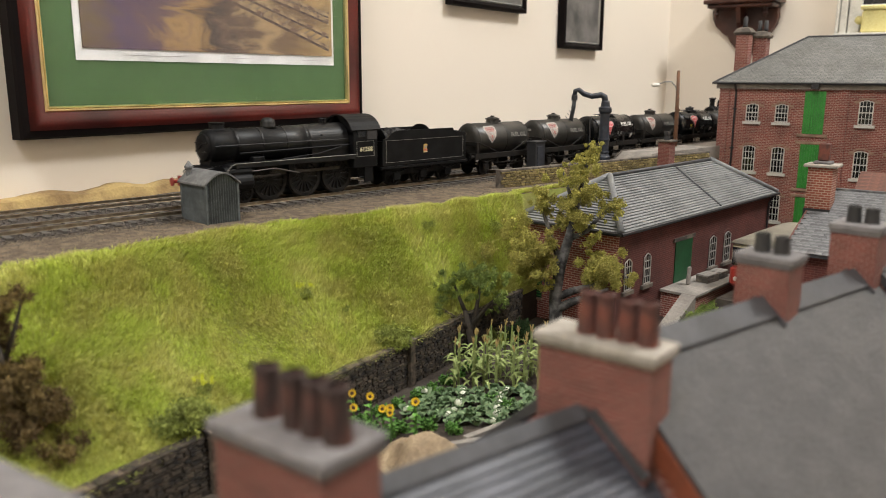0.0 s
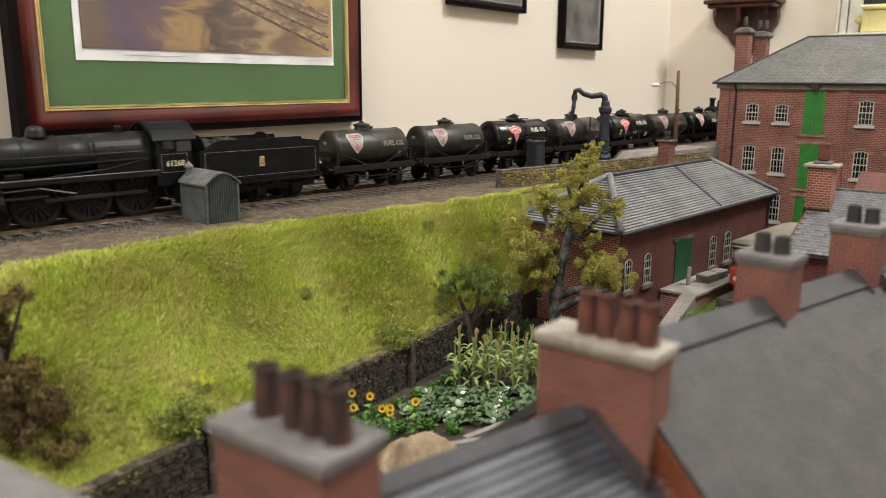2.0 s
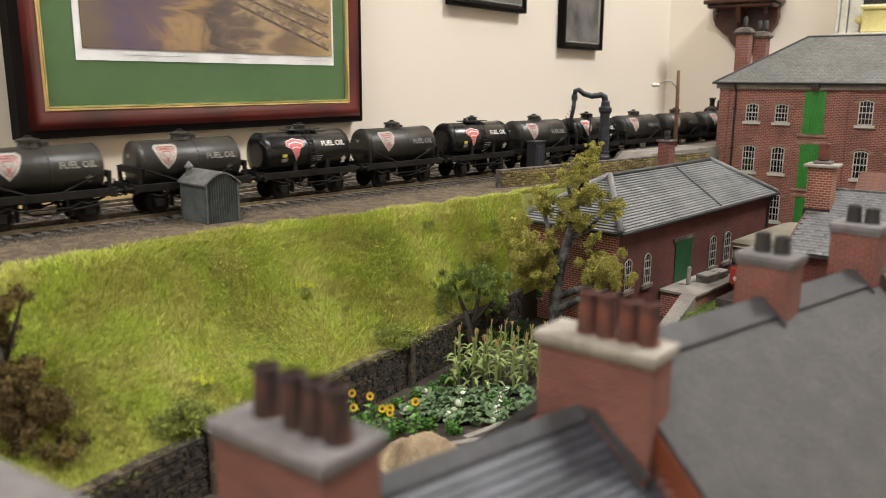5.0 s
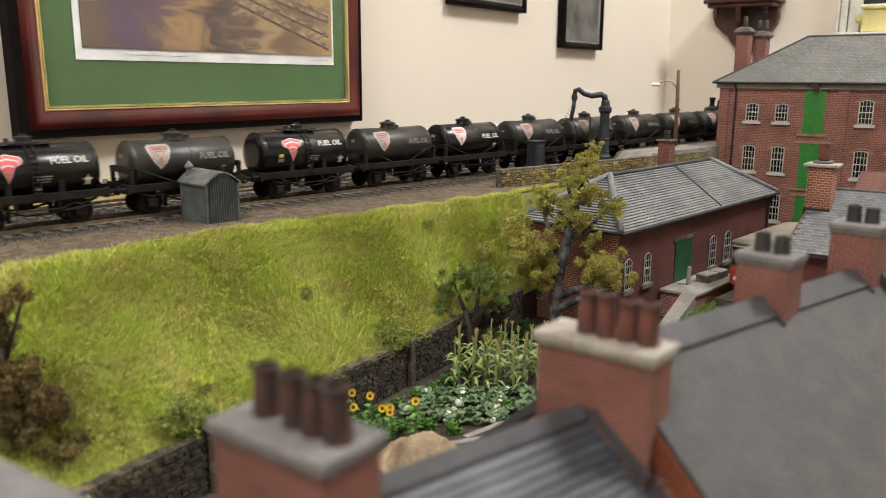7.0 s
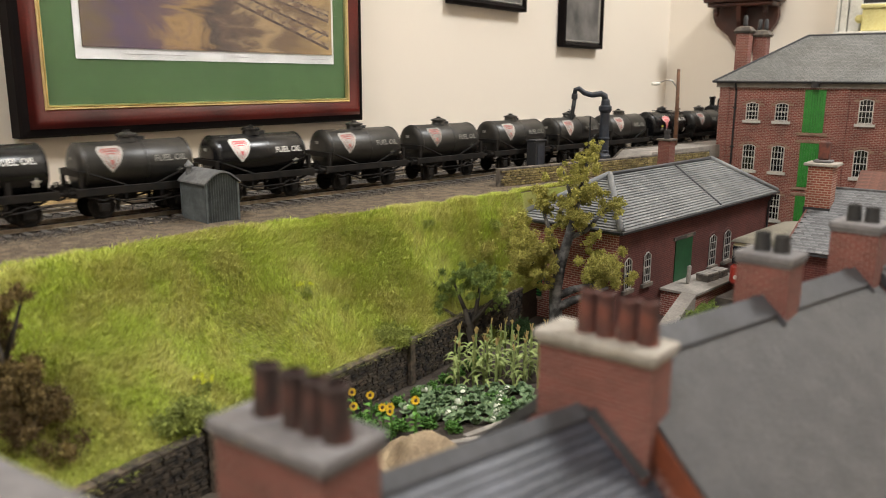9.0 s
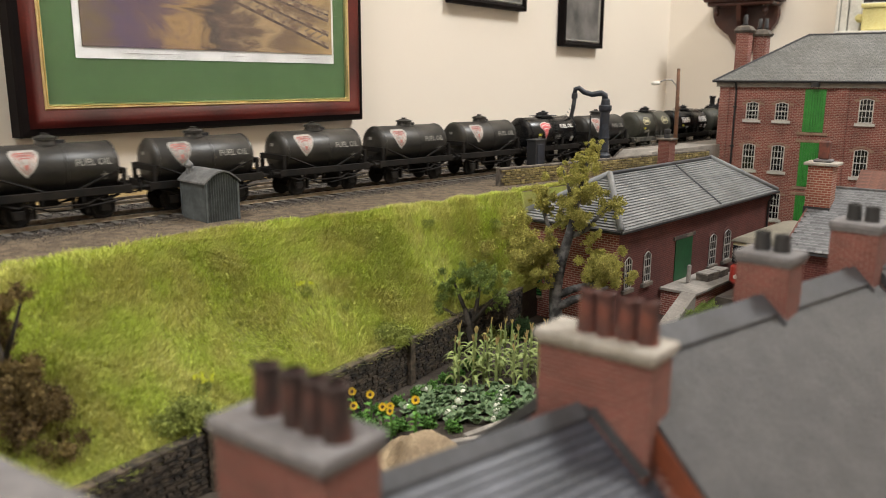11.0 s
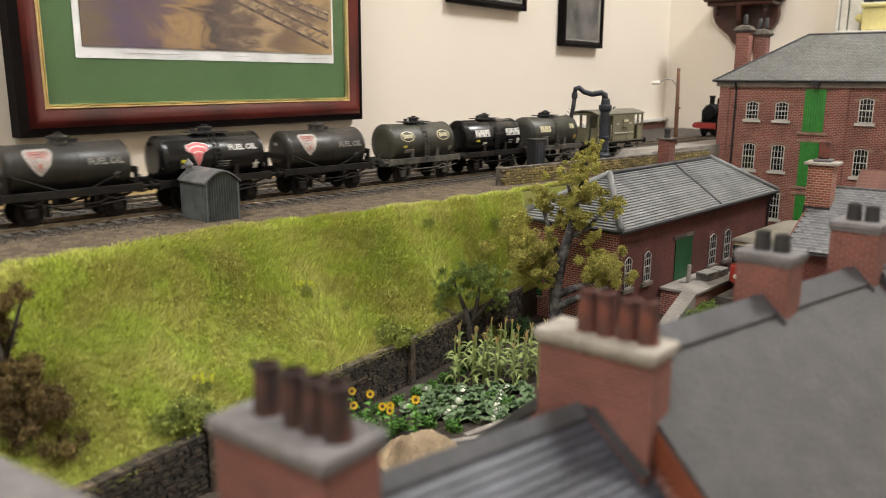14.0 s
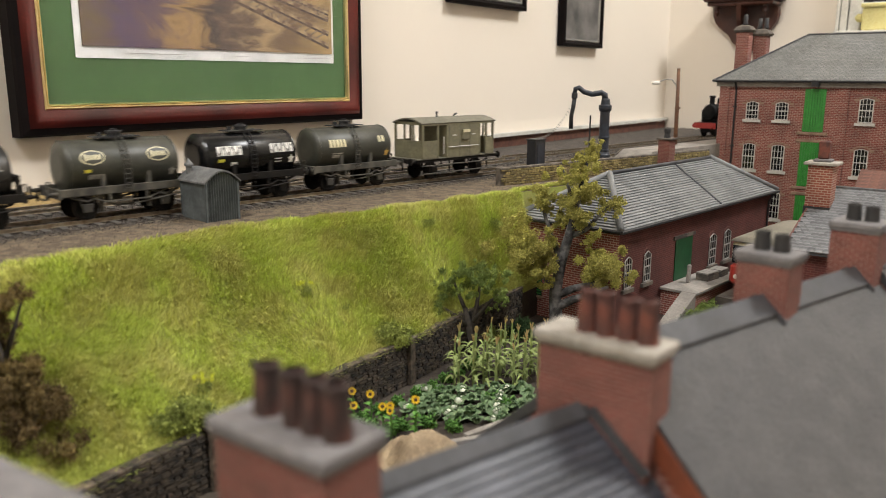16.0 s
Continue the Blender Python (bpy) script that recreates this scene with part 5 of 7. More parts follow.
        spin(cy, [(0.0030, -0.0085), (0.0030, 0.0085)], 12, pose(0.0415, s * 0.0125, 0.0190, 0, 90, 0))
        part("cylinder", cy, ENGINE, e, "outside cylinder")
        part("slide_bar", B(0.050, 0.070, s * 0.0138 - 0.0006, s * 0.0138 + 0.0006, 0.0150, 0.0160), RODSTEEL, e)
        part("valve_rod", tube(bmesh.new(), [(0.044, s * 0.0140, 0.0185), (0.066, s * 0.0142, 0.0195), (0.083, s * 0.0142, 0.0155)], 0.0005, 5), RODSTEEL, e)
        part("reversing_rod", tube(bmesh.new(), [(0.072, s * 0.0142, 0.0245), (0.100, s * 0.0120, 0.0260), (0.126, s * 0.0120, 0.0310)], 0.00045, 5), ENGINE, e)
        part("ejector_pipe", tube(bmesh.new(), [(0.045, s * 0.0112, zb - 0.004), (0.122, s * 0.0118, zb - 0.003)], 0.0007, 6), ENGINE, e)
        part("cab_step", B(0.134, 0.141, s * 0.0142 - 0.0006, s * 0.0142 + 0.0006, 0.0055, 0.0150), ENGINE, e)
        part("box", B(0.052, 0.060, s * 0.0115 - 0.0025, s * 0.0115 + 0.0025, 0.0237, 0.0268, 0.0004), ENGINE, e)
    # cab
    cab = part("cab", B(0.125, 0.145, -0.0150, 0.0150, 0.0150, 0.0370, 0.0004), ENGINE, e, "black cab side sheets")
    # Solid black block paints the shaded inside of the cab's side opening.
    part("cab_opening_shade", B(0.1365, 0.1445, -0.01505, 0.01505, 0.0330, 0.0390), POTBLACK, cab)
    part("cab_window", B(0.1285, 0.1345, -0.01525, -0.0150, 0.0345, 0.0388), PANE, cab)
    for x in (0.125, 0.1355):
        part("cab_pillar", B(x, x + 0.0022, -0.0150, 0.0150, 0.036, 0.0392), ENGINE, cab)
    rf = bmesh.new()
    outline = []
    for i in range(13):
        a = math.pi * (0.5 + (i / 12 - 0.5) * 0.80)
        outline.append((math.cos(a) * 0.0165, 0.0350 + math.sin(a) * 0.0138))
    inner = [(x * 0.95, z - 0.0008) for x, z in outline][::-1]
    prism(rf, outline + inner, -0.1475, -0.1233, pose(0, 0, 0, 0, 0, 90))
    part("cab_roof", rf, ENGINE, cab, "curved grey black cab roof")
    front = bmesh.new()
    prism(front, outline + [(-0.0150, 0.036), (0.0150, 0.036)][::-1], -0.126, -0.125, pose(0, 0, 0, 0, 0, 90))
    part("cab_front", front, ENGINE, cab)
    part("number_bar", B(0.1293, 0.1403, -0.01525, -0.0150, 0.0252, 0.0282), ENGINE, cab)
    words("61268", 0.0042, DECALCREAM, cab, pose(0.1352, -0.01530, 0.0267, 90, 0, 0), stretch=1.0, label="cream running number")
    for x0, x1, z0, z1 in ((0.1275, 0.142, 0.0222, 0.02235), (0.1275, 0.142, 0.0318, 0.03195), (0.1275, 0.12765, 0.0222, 0.0319), (0.1419, 0.14205, 0.0222, 0.0319)):
        part("lining", B(x0, x1, -0.01515, -0.01495, z0, z1), DECALDULL, cab)
    part("buffer_beam", B(0.0190, 0.0203, -0.0145, 0.0145, 0.0105, 0.0165, 0.0002), BUFFERRED, e, "red buffer beam")
    buffers(e, 0.0190, -1, BUFFERRED)
    part("coupling", tube(bmesh.new(), [(0.019, 0, 0.0135), (0.0155, 0, 0.0125), (0.0145, 0, 0.0085)], 0.0007, 5), IRON, e)
    for y in (-0.0115, 0.0115):
        part("lamp_iron", tube(bmesh.new(), [(0.0225, y, 0.016), (0.0215, y, 0.019), (0.0235, y * 0.9, 0.0215), (0.0285, y * 0.85, 0.0220)], 0.0004, 5), IRON, e)
    part("buffer_lamp", B(0.0195, 0.0215, -0.010, -0.008, 0.0160, 0.0190, 0.0003), DECALWHITE, e, "small white headlamp")
    wheels = []
    for x in (0.0310, 0.0475):
        wheels.append((wheelset(e, x, 0.0062, spokes=10, name="bogie_wheelset"), x, 0.0062))
    for x in (0.0655, 0.0905, 0.1155):
        wheels.append((wheelset(e, x, 0.0117, spokes=16, name="driving_wheelset"), x, 0.0117))
    rods = []
    for s in (-1, 1):
        r = part("coupling_rod", B(-0.026, 0.026, -0.0004, 0.0004, -0.0010, 0.0010, 0.0002), RODSTEEL, e, "steel coupling rod")
        rods.append((r, s))
        c = part("connecting_rod", B(-0.026, 0.002, -0.0004, 0.0004, -0.0009, 0.0009, 0.0002), RODSTEEL, e, "steel connecting rod")
        rods.append((c, s))
    return e, wheels, rods


def tender():
    t = thing("tender", pose(0, 0, 0), "black locomotive tender with gold lion crest and thin lining", "tender")
    x0, x1 = 0.0, 0.080
    # side sheets with the coal space rails
    for s in (-1, 1):
        sd = bmesh.new()
        prism(sd, [(x0, 0.0145), (x1, 0.0145), (x1, 0.0345), (x1 - 0.012, 0.0345), (x1 - 0.0135, 0.0375), (x0 + 0.012, 0.0375), (x0 + 0.008, 0.0360), (x0 + 0.004, 0.0325), (x0, 0.0320)], s * 0.0150, s * 0.0140)
        part("side_sheet", sd, ENGINE, t, "black tender side")
        part("footplate", B(x0 - 0.002, x1 + 0.001, s * 0.0150 - 0.001, s * 0.0150 + 0.0008, 0.0125, 0.0140), ENGINE, t)
        fr = bmesh.new()
        box(fr, x0 + 0.004, x1 - 0.003, s * 0.0122 - 0.0005, s * 0.0122 + 0.0005, 0.0075, 0.0125)
        for x in (0.014, 0.0385, 0.063):
            box(fr, x - 0.0030, x + 0.0030, s * 0.0128 - 0.0010, s * 0.0128 + 0.0010, 0.0042, 0.0095, 0.0004)
            tube(fr, [(x - 0.0085, s * 0.0130, 0.0112), (x, s * 0.0130, 0.0092), (x + 0.0085, s * 0.0130, 0.0112)], 0.0006, 5)
        part("tender_frame", fr, ENGINE, t)
    for za in (0.0165, 0.0310):
        part("lining", B(x0 + 0.003, x1 - 0.003, -0.01515, -0.01495, za, za + 0.00018), DECALDULL, t)
    for xa in (x0 + 0.003, x1 - 0.0032):
        part("lining", B(xa, xa + 0.00018, -0.01515, -0.01495, 0.0165, 0.0311), DECALDULL, t)
    part("tank_top", B(x0 + 0.002, x1 - 0.0005, -0.0140, 0.0140, 0.0130, 0.0305), ENGINE, t)
    part("rear_panel", B(x1 - 0.0008, x1, -0.0140, 0.0140, 0.0130, 0.0345), ENGINE, t)
    rng = np.random.default_rng(3)
    coal = bmesh.new()
    for _ in range(260):
        c = Vector((rng.uniform(0.006, 0.046), rng.uniform(-0.012, 0.012), 0))
        c.z = 0.0305 + 0.0075 * math.exp(-((c.x - 0.020) / 0.016) ** 2 - (c.y / 0.012) ** 2) * rng.uniform(0.5, 1)
        s = rng.uniform(0.0008, 0.0018)
        box(coal, -s, s, -s, s, -s, s, m=Matrix.Translation(c) @ Euler(tuple(rng.uniform(0, 3, 3))).to_matrix().to_4x4())
    part("coal", coal, POTBLACK, t, "heaped black coal")
    for x, r in ((0.005, 0.0125), (0.048, 0.0118)):
        dv = bmesh.new()
        prism(dv, [(math.cos(math.pi * i / 14) * r, 0.0305 + math.sin(math.pi * i / 14) * 0.0098) for i in range(15)], -x - 0.001, -x, pose(0, 0, 0, 0, 0, 90))
        part("bulkhead", dv, ENGINE, t, "rounded coal bulkhead")
    part("filler", spin(bmesh.new(), [(0.004, 0), (0.004, 0.003), (0.0032, 0.0036)], 14, pose(0.066, 0, 0.0305)), ENGINE, t)
    part("crest", prism(bmesh.new(), [(0.0390 + a * 0.0019, 0.0245 + b * 0.0030) for a, b in ((-0.5, -1), (0.5, -1), (1, -0.4), (0.6, 0.1), (0.9, 0.8), (0.2, 1), (-0.7, 0.9), (-0.9, 0.2), (-1, -0.4))], -0.01520, -0.0150), DECALGOLD, t, "gold and red crest")
    part("crest", B(0.0376, 0.0404, -0.01535, -0.0150, 0.0228, 0.0238), DECALRED, t)
    part("crest", B(0.0370, 0.0410, -0.01532, -0.0150, 0.0217, 0.0221), DECALCREAM, t)
    part("crest", B(0.0381, 0.0399, -0.01540, -0.0150, 0.0246, 0.0262), DECALDULL, t)
    wheels = [(wheelset(t, x, 0.0080, spokes=12), x, 0.0080) for x in (0.014, 0.0385, 0.063)]
    buffers(t, 0.0805, 1, ENGINE)
    part("buffer_beam", B(0.0795, 0.0808, -0.014, 0.014, 0.0100, 0.0160), ENGINE, t)
    part("coupling", tube(bmesh.new(), [(0.0805, 0, 0.0125), (0.085, 0, 0.0105), (0.087, 0, 0.0115)], 0.0006, 5), IRON, t)
    return t, wheels


def brake_van():
    v = thing("brake_van", pose(0, 0, 0), "olive green guard's brake van with open verandas", "brake van")
    hl = 0.0370
    part("underframe", B(-0.0410, 0.0410, -0.0135, 0.0135, 0.0125, 0.0145), CHASSIS, v, "black underframe")
    part("floor", B(-0.0410, 0.0410, -0.0142, 0.0142, 0.0145, 0.0152), VANROOF, v, "plank deck")
    for s in (-1, 1):
        part("footboard", B(-0.038, 0.038, s * 0.0150 - 0.0012, s * 0.0150 + 0.0012, 0.0100, 0.0105), CHASSISBROWN, v, "long wooden footboard")
        part("footboard", B(-0.038, 0.038, s * 0.0152 - 0.0012, s * 0.0152 + 0.0012, 0.0045, 0.0050), CHASSISBROWN, v, "long wooden footboard")
        for x in (-0.030, -0.01, 0.01, 0.030):
            part("footboard_bracket", B(x - 0.0004, x + 0.0004, s * 0.0142 - 0.0004, s * 0.0142 + 0.0004, 0.0045, 0.0130), CHASSIS, v)
        y = s * 0.0140
        t = 0.0005
        # cabin side between the verandas, lower veranda panels, posts
        part("cabin_side", B(-0.0125, 0.0215, y - t, y + t, 0.0152, 0.0395), VANGREEN, v, "planked olive cabin side")
        for k in range(9):
            part("plank_joint", B(-0.0125 + 0.0036 * (k + 0.5), -0.0122 + 0.0036 * (k + 0.5), y - s * -0.0001 - t * 1.2, y + t * 1.2, 0.0153, 0.0393), VANROOF, v) if k % 3 == 0 else None
        for x0, x1 in ((-hl, -0.0215), (0.0295, hl)):
            part("veranda_panel", B(x0, x1, y - t, y + t, 0.0152, 0.0275), VANGREEN, v)
        for x in (-hl, -0.0225, -0.0130, 0.0210, 0.0285, hl - 0.001):
            part("post", B(x, x + 0.0012, y - t * 1.5, y + t * 1.5, 0.0152, 0.0395), VANGREEN, v)
        part("top_rail", B(-hl, hl, y - t * 1.4, y + t * 1.4, 0.0380, 0.0400), VANGREEN, v)
        duck = B(0.0025, 0.0095, s * 0.0146 - 0.0014, s * 0.0146 + 0.0014, 0.0270, 0.0345, 0.0004)
        part("lookout", duck, VANGREEN, v, "projecting side lookout")
        part("handrail", tube(bmesh.new(), [(-0.012, s * 0.0155, 0.0225), (0.0195, s * 0.0155, 0.0225)], 0.0003, 5), DECALWHITE, v, "white handrail")
        part("handrail", tube(bmesh.new(), [(-0.0165, s * 0.0150, 0.018), (-0.0165, s * 0.0150, 0.030)], 0.0003, 5), DECALWHITE, v, "white handrail")
        part("marking", B(0.0025, 0.0095, s * 0.0162 - 0.0001, s * 0.0162 + 0.0001, 0.0322, 0.0342), DECALCREAM, v)
        for x in (-0.005, 0.0150):
            part("marking", B(x - 0.002, x + 0.002, y - t * 1.5, y + t * 1.5, 0.0302, 0.0308), DECALWHITE, v)
        for x in (-0.0235, 0.0235):
            bm = bmesh.new()
            box(bm, x - 0.0024, x + 0.0024, s * 0.0115 - 0.0008, s * 0.0115 + 0.0008, 0.0040, 0.0090)
            tube(bm, [(x - 0.008, s * 0.0118, 0.0108), (x, s * 0.0118, 0.0088), (x + 0.008, s * 0.0118, 0.0108)], 0.0006, 5)
            part("axlebox", bm, CHASSIS, v)
    for x in (-0.0130, 0.0210):
        part("bulkhead", B(x, x + 0.0009, -0.0134, 0.0134, 0.0152, 0.0400), VANGREEN, v)
    for x in (-hl, hl - 0.001):
        part("end_panel", B(x, x + 0.001, -0.0134, 0.0134, 0.0152, 0.0275), VANGREEN, v)
        for y in (-0.0045, 0.0045):
            part("post", B(x, x + 0.001, y - 0.0006, y + 0.0006, 0.0275, 0.0400), VANGREEN, v)
        part("top_rail", B(x, x + 0.001, -0.0134, 0.0134, 0.0385, 0.0405), VANGREEN, v)
    rf = bmesh.new()
    out = []
    for i in range(11):
        a = (i / 10 - 0.5) * 2
        out.append((a * 0.0152, 0.0398 + 0.0034 * (1 - a * a)))
    prism(rf, out + [(x * 0.97, z - 0.0009) for x, z in out][::-1], -hl - 0.0015, hl + 0.0015, pose(0, 0, 0, 0, 0, 90))
    part("roof", rf, VANROOF, v, "shallow curved grey olive roof")
    part("stove_pipe", spin(bmesh.new(), [(0.0007, 0), (0.0007, 0.0035), (0.0010, 0.0036), (0.0010, 0.0042)], 10, pose(-0.012, -0.003, 0.0428)), IRON, v)
    part("roof_vent", tube(bmesh.new(), [(0.008, 0, 0.0425), (0.009, 0, 0.0442), (0.0115, 0, 0.0450)], 0.0007, 6), IRON, v)
    for x in (-0.0235, 0.0235):
        wheelset(v, x, 0.0060)
    for s in (-1, 1):
        buffers(v, s * 0.0410, s, CHASSIS)
    return v


TRAIN = []      # (thing, offset from the front buffer, half wheelbase)
SPIN = []


def train():
    e, wheels, rods = locomotive()
    TRAIN.append((e, 0.0, 0.0655, 0.1155))
    t, tw = tender()
    TRAIN.append((t, 0.1495, 0.014, 0.063))
    SPIN.append((wheels, rods))
    SPIN.append((tw, []))
    kinds = ["dirty", "dirty", "black", "dirty", "black", "dirty", "bright", "dirty", "duller", "dirty", "dirty", "dirty", "black", "dirty", "oval", "letters", "cream"]
    labels = {"dirty": "weathered dark grey tank wagon with a faded red and white shield",
              "duller": "weathered dark grey tank wagon with a worn dull shield",
              "bright": "black tank wagon with a bright white shield",
              "black": "clean black tank wagon with a red fan badge",
              "oval": "dark green tank wagon with pale oval badges",
              "letters": "glossy black tank wagon with white name panels",
              "cream": "dark green tank wagon with cream letters and ladder"}
    made = {}
    for i, k in enumerate(kinds):
        if k in made:
            w = copy_thing(made[k], pose(0, 0, 0))
        else:
            w = made[k] = tanker(k, labels[k])
        slack = {4: 0.0015, 6: -0.0035, 7: -0.0035, 8: -0.0030, 14: 0.0050, 15: 0.0015}.get(i, 0.0)
        TRAIN.append((w, FIRST_TANK + PITCH_TANK * i + slack, -0.0205, 0.0205))
    TRAIN.append((brake_van(), FIRST_TANK + PITCH_TANK * 16 + VAN_GAP, -0.0235, 0.0235))


FIRST_TANK = 0.2768
PITCH_TANK = 0.0781
VAN_GAP = 0.0940
BEND = 0.785          # where the straight ends and the line curves away behind the warehouse
RADIUS = 0.19


def line_point(s):
    """A point of the line in track space, s metres from its origin."""
    if s <= BEND:
        return Vector((s, 0, 0))
    a = min((s - BEND) / RADIUS, math.pi)
    p = Vector((BEND + RADIUS * math.sin(a), -RADIUS * (1 - math.cos(a)), 0))
    if a >= math.pi:
        p.x -= s - BEND - RADIUS * math.pi
    return p


def vehicle_pose(s0, a, b):
    """A vehicle whose origin is s0 along the line and whose axles sit at a and b from it."""
    p, q = line_point(s0 + a), line_point(s0 + b)
    d = (q - p).normalized()
    o = p - d * a
    return TRACK @ pose(o.x, o.y, 0, 0, 0, math.degrees(math.atan2(d.y, d.x)))


# place of the front buffer along the line, time by time
FRONT = [(0.0, 0.0825), (0.5, 0.0493), (1.0, 0.0161), (1.5, -0.0171), (2.0, -0.0489), (2.5, -0.0821), (3.0, -0.1153), (3.5, -0.149), (4.0, -0.1836), (4.5, -0.2193), (5.0, -0.2563),
         (5.5, -0.2944), (6.0, -0.3338), (6.5, -0.3745), (7.0, -0.4164), (7.5, -0.46), (8.0, -0.5052), (8.5, -0.5514), (9.0, -0.5984), (9.5, -0.6459), (10.0, -0.6939), (10.5, -0.7425),
         (11.0, -0.7918), (11.5, -0.8418), (12.0, -0.8926), (12.5, -0.9443), (13.0, -0.996), (13.5, -1.0485), (14.0, -1.1015), (14.5, -1.1548), (15.0, -1.2081), (15.5, -1.2613), (16.0, -1.3146)]


def front_at(t):
    return float(np.interp(t, [a for a, _ in FRONT], [b for _, b in FRONT]))


def motions():
    for ob, off, a, b in TRAIN:
        walk(ob, [(t, vehicle_pose(s + off, a, b)) for t, s in FRONT])
    # wagon wheels roll while they are in sight
    for ob, off, a, b in TRAIN[2:]:
        rows, last = [(0.0, 0.0)], 0.0
        for i in range(1, 240):
            t = i / 15
            if -0.08 < front_at(t) + off < 0.60:
                last += (front_at(t) - front_at(t - 1 / 15)) / 0.006
                if rows[-1][0] < t - 0.1:
                    rows.append((t - 1 / 15, rows[-1][1]))
                rows.append((t, last))
        if rows[-1][0] < 15.99:
            rows.append((16.0, last))
        for w in ob.children:
            if w.name.startswith("wheelset"):
                x = w.location.x
                walk(w, [(t, pose(x, 0, 0.006, 0, math.degrees(q), 0)) for t, q in rows])
    # wheels and rods of the engine while it is in sight
    times = [0.15 * i for i in range(38)]
    for wheels, rods in SPIN:
        for ob, x, r in wheels:
            rows = [(t, pose(x, 0, r, 0, math.degrees((front_at(t) - front_at(0)) / r), 0)) for t in times]
            walk(ob, rows + [(16.0, rows[-1][1])])
        for ob, s in rods:
            rows = []
            for t in times:
                a = (front_at(t) - front_at(0)) / 0.0117 + (0 if s < 0 else math.pi / 2)
                px, pz = 0.0905 + 0.0043 * math.sin(a), 0.0117 + 0.0043 * math.cos(a)
                if ob.name.startswith("coupling"):
                    rows.append((t, pose(px, s * 0.0108, pz)))
                else:
                    rows.append((t, pose(px, s * 0.0122, pz, 0, math.degrees(math.asin((pz - 0.0130) / 0.030)) * 1.0, 0)))
            walk(ob, rows + [(16.0, rows[-1][1])])


# ---- small buildings and things ----
def hut():
    h = thing("lamp_hut", pose(-0.1224, 0.4050, -0.0034, 0, 0, 46), "grey corrugated iron lamp hut with a curved roof", "hut")
    a, b, ze, rise = 0.0185, 0.0255, 0.0205, 0.0055
    def corrugated(length, height_at, m):
        bm = bmesh.new()
        n = int(length / 0.00135) * 4
        for i in range(n):
            x0, x1 = length * i / n, length * (i + 1) / n
            y0, y1 = 0.00048 * math.sin(2 * math.pi * i / 4), 0.00048 * math.sin(2 * math.pi * (i + 1) / 4)
            vs = [bm.verts.new(p) for p in ((x0, y0, 0), (x1, y1, 0), (x1, y1, height_at(x1)), (x0, y0, height_at(x0)))]
            bm.faces.new(vs)
        bmesh.ops.remove_doubles(bm, verts=bm.verts, dist=1e-6)
        return part("wall_sheet", bm, SHEETIRON, h, "grey corrugated sheet", m=m)
    arch = lambda x: ze + rise * math.sin(math.pi * min(max(x / a, 0), 1)) - 0.0003
    corrugated(a, arch, pose(0, 0, 0))
    corrugated(a, arch, pose(0, b, 0))
    corrugated(b, lambda x: ze, pose(0, 0, 0, 0, 0, 90))
    corrugated(b, lambda x: ze, pose(a, 0, 0, 0, 0, 90))
    part("core", B(0.0006, a - 0.0006, 0.0006, b - 0.0006, 0, ze - 0.0004), SHEETIRON, h)
    out = [(-0.0015 + (a + 0.003) * i / 12, ze - 0.0006 + (rise + 0.0006) * math.sin(math.pi * i / 12)) for i in range(13)]
    part("roof", prism(bmesh.new(), out + [(x, z + 0.0009) for x, z in out][::-1], -0.0014, b + 0.0014), HUTROOF, h, "curved grey roof")
    part("roof_vent", spin(bmesh.new(), [(0.0016, 0), (0.0016, 0.0050), (0.0024, 0.0052), (0.0024, 0.0062), (0.0008, 0.0082), (0.0003, 0.0090)], 14, pose(0.003, b - 0.0035, ze + 0.002)), HUTROOF, h, "capped roof vent")
    for x, y in ((0, 0), (a, 0), (0, b)):
        part("corner_post", B(x - 0.0006, x + 0.0006, y - 0.0006, y + 0.0006, 0, ze), SHEETIRON, h)


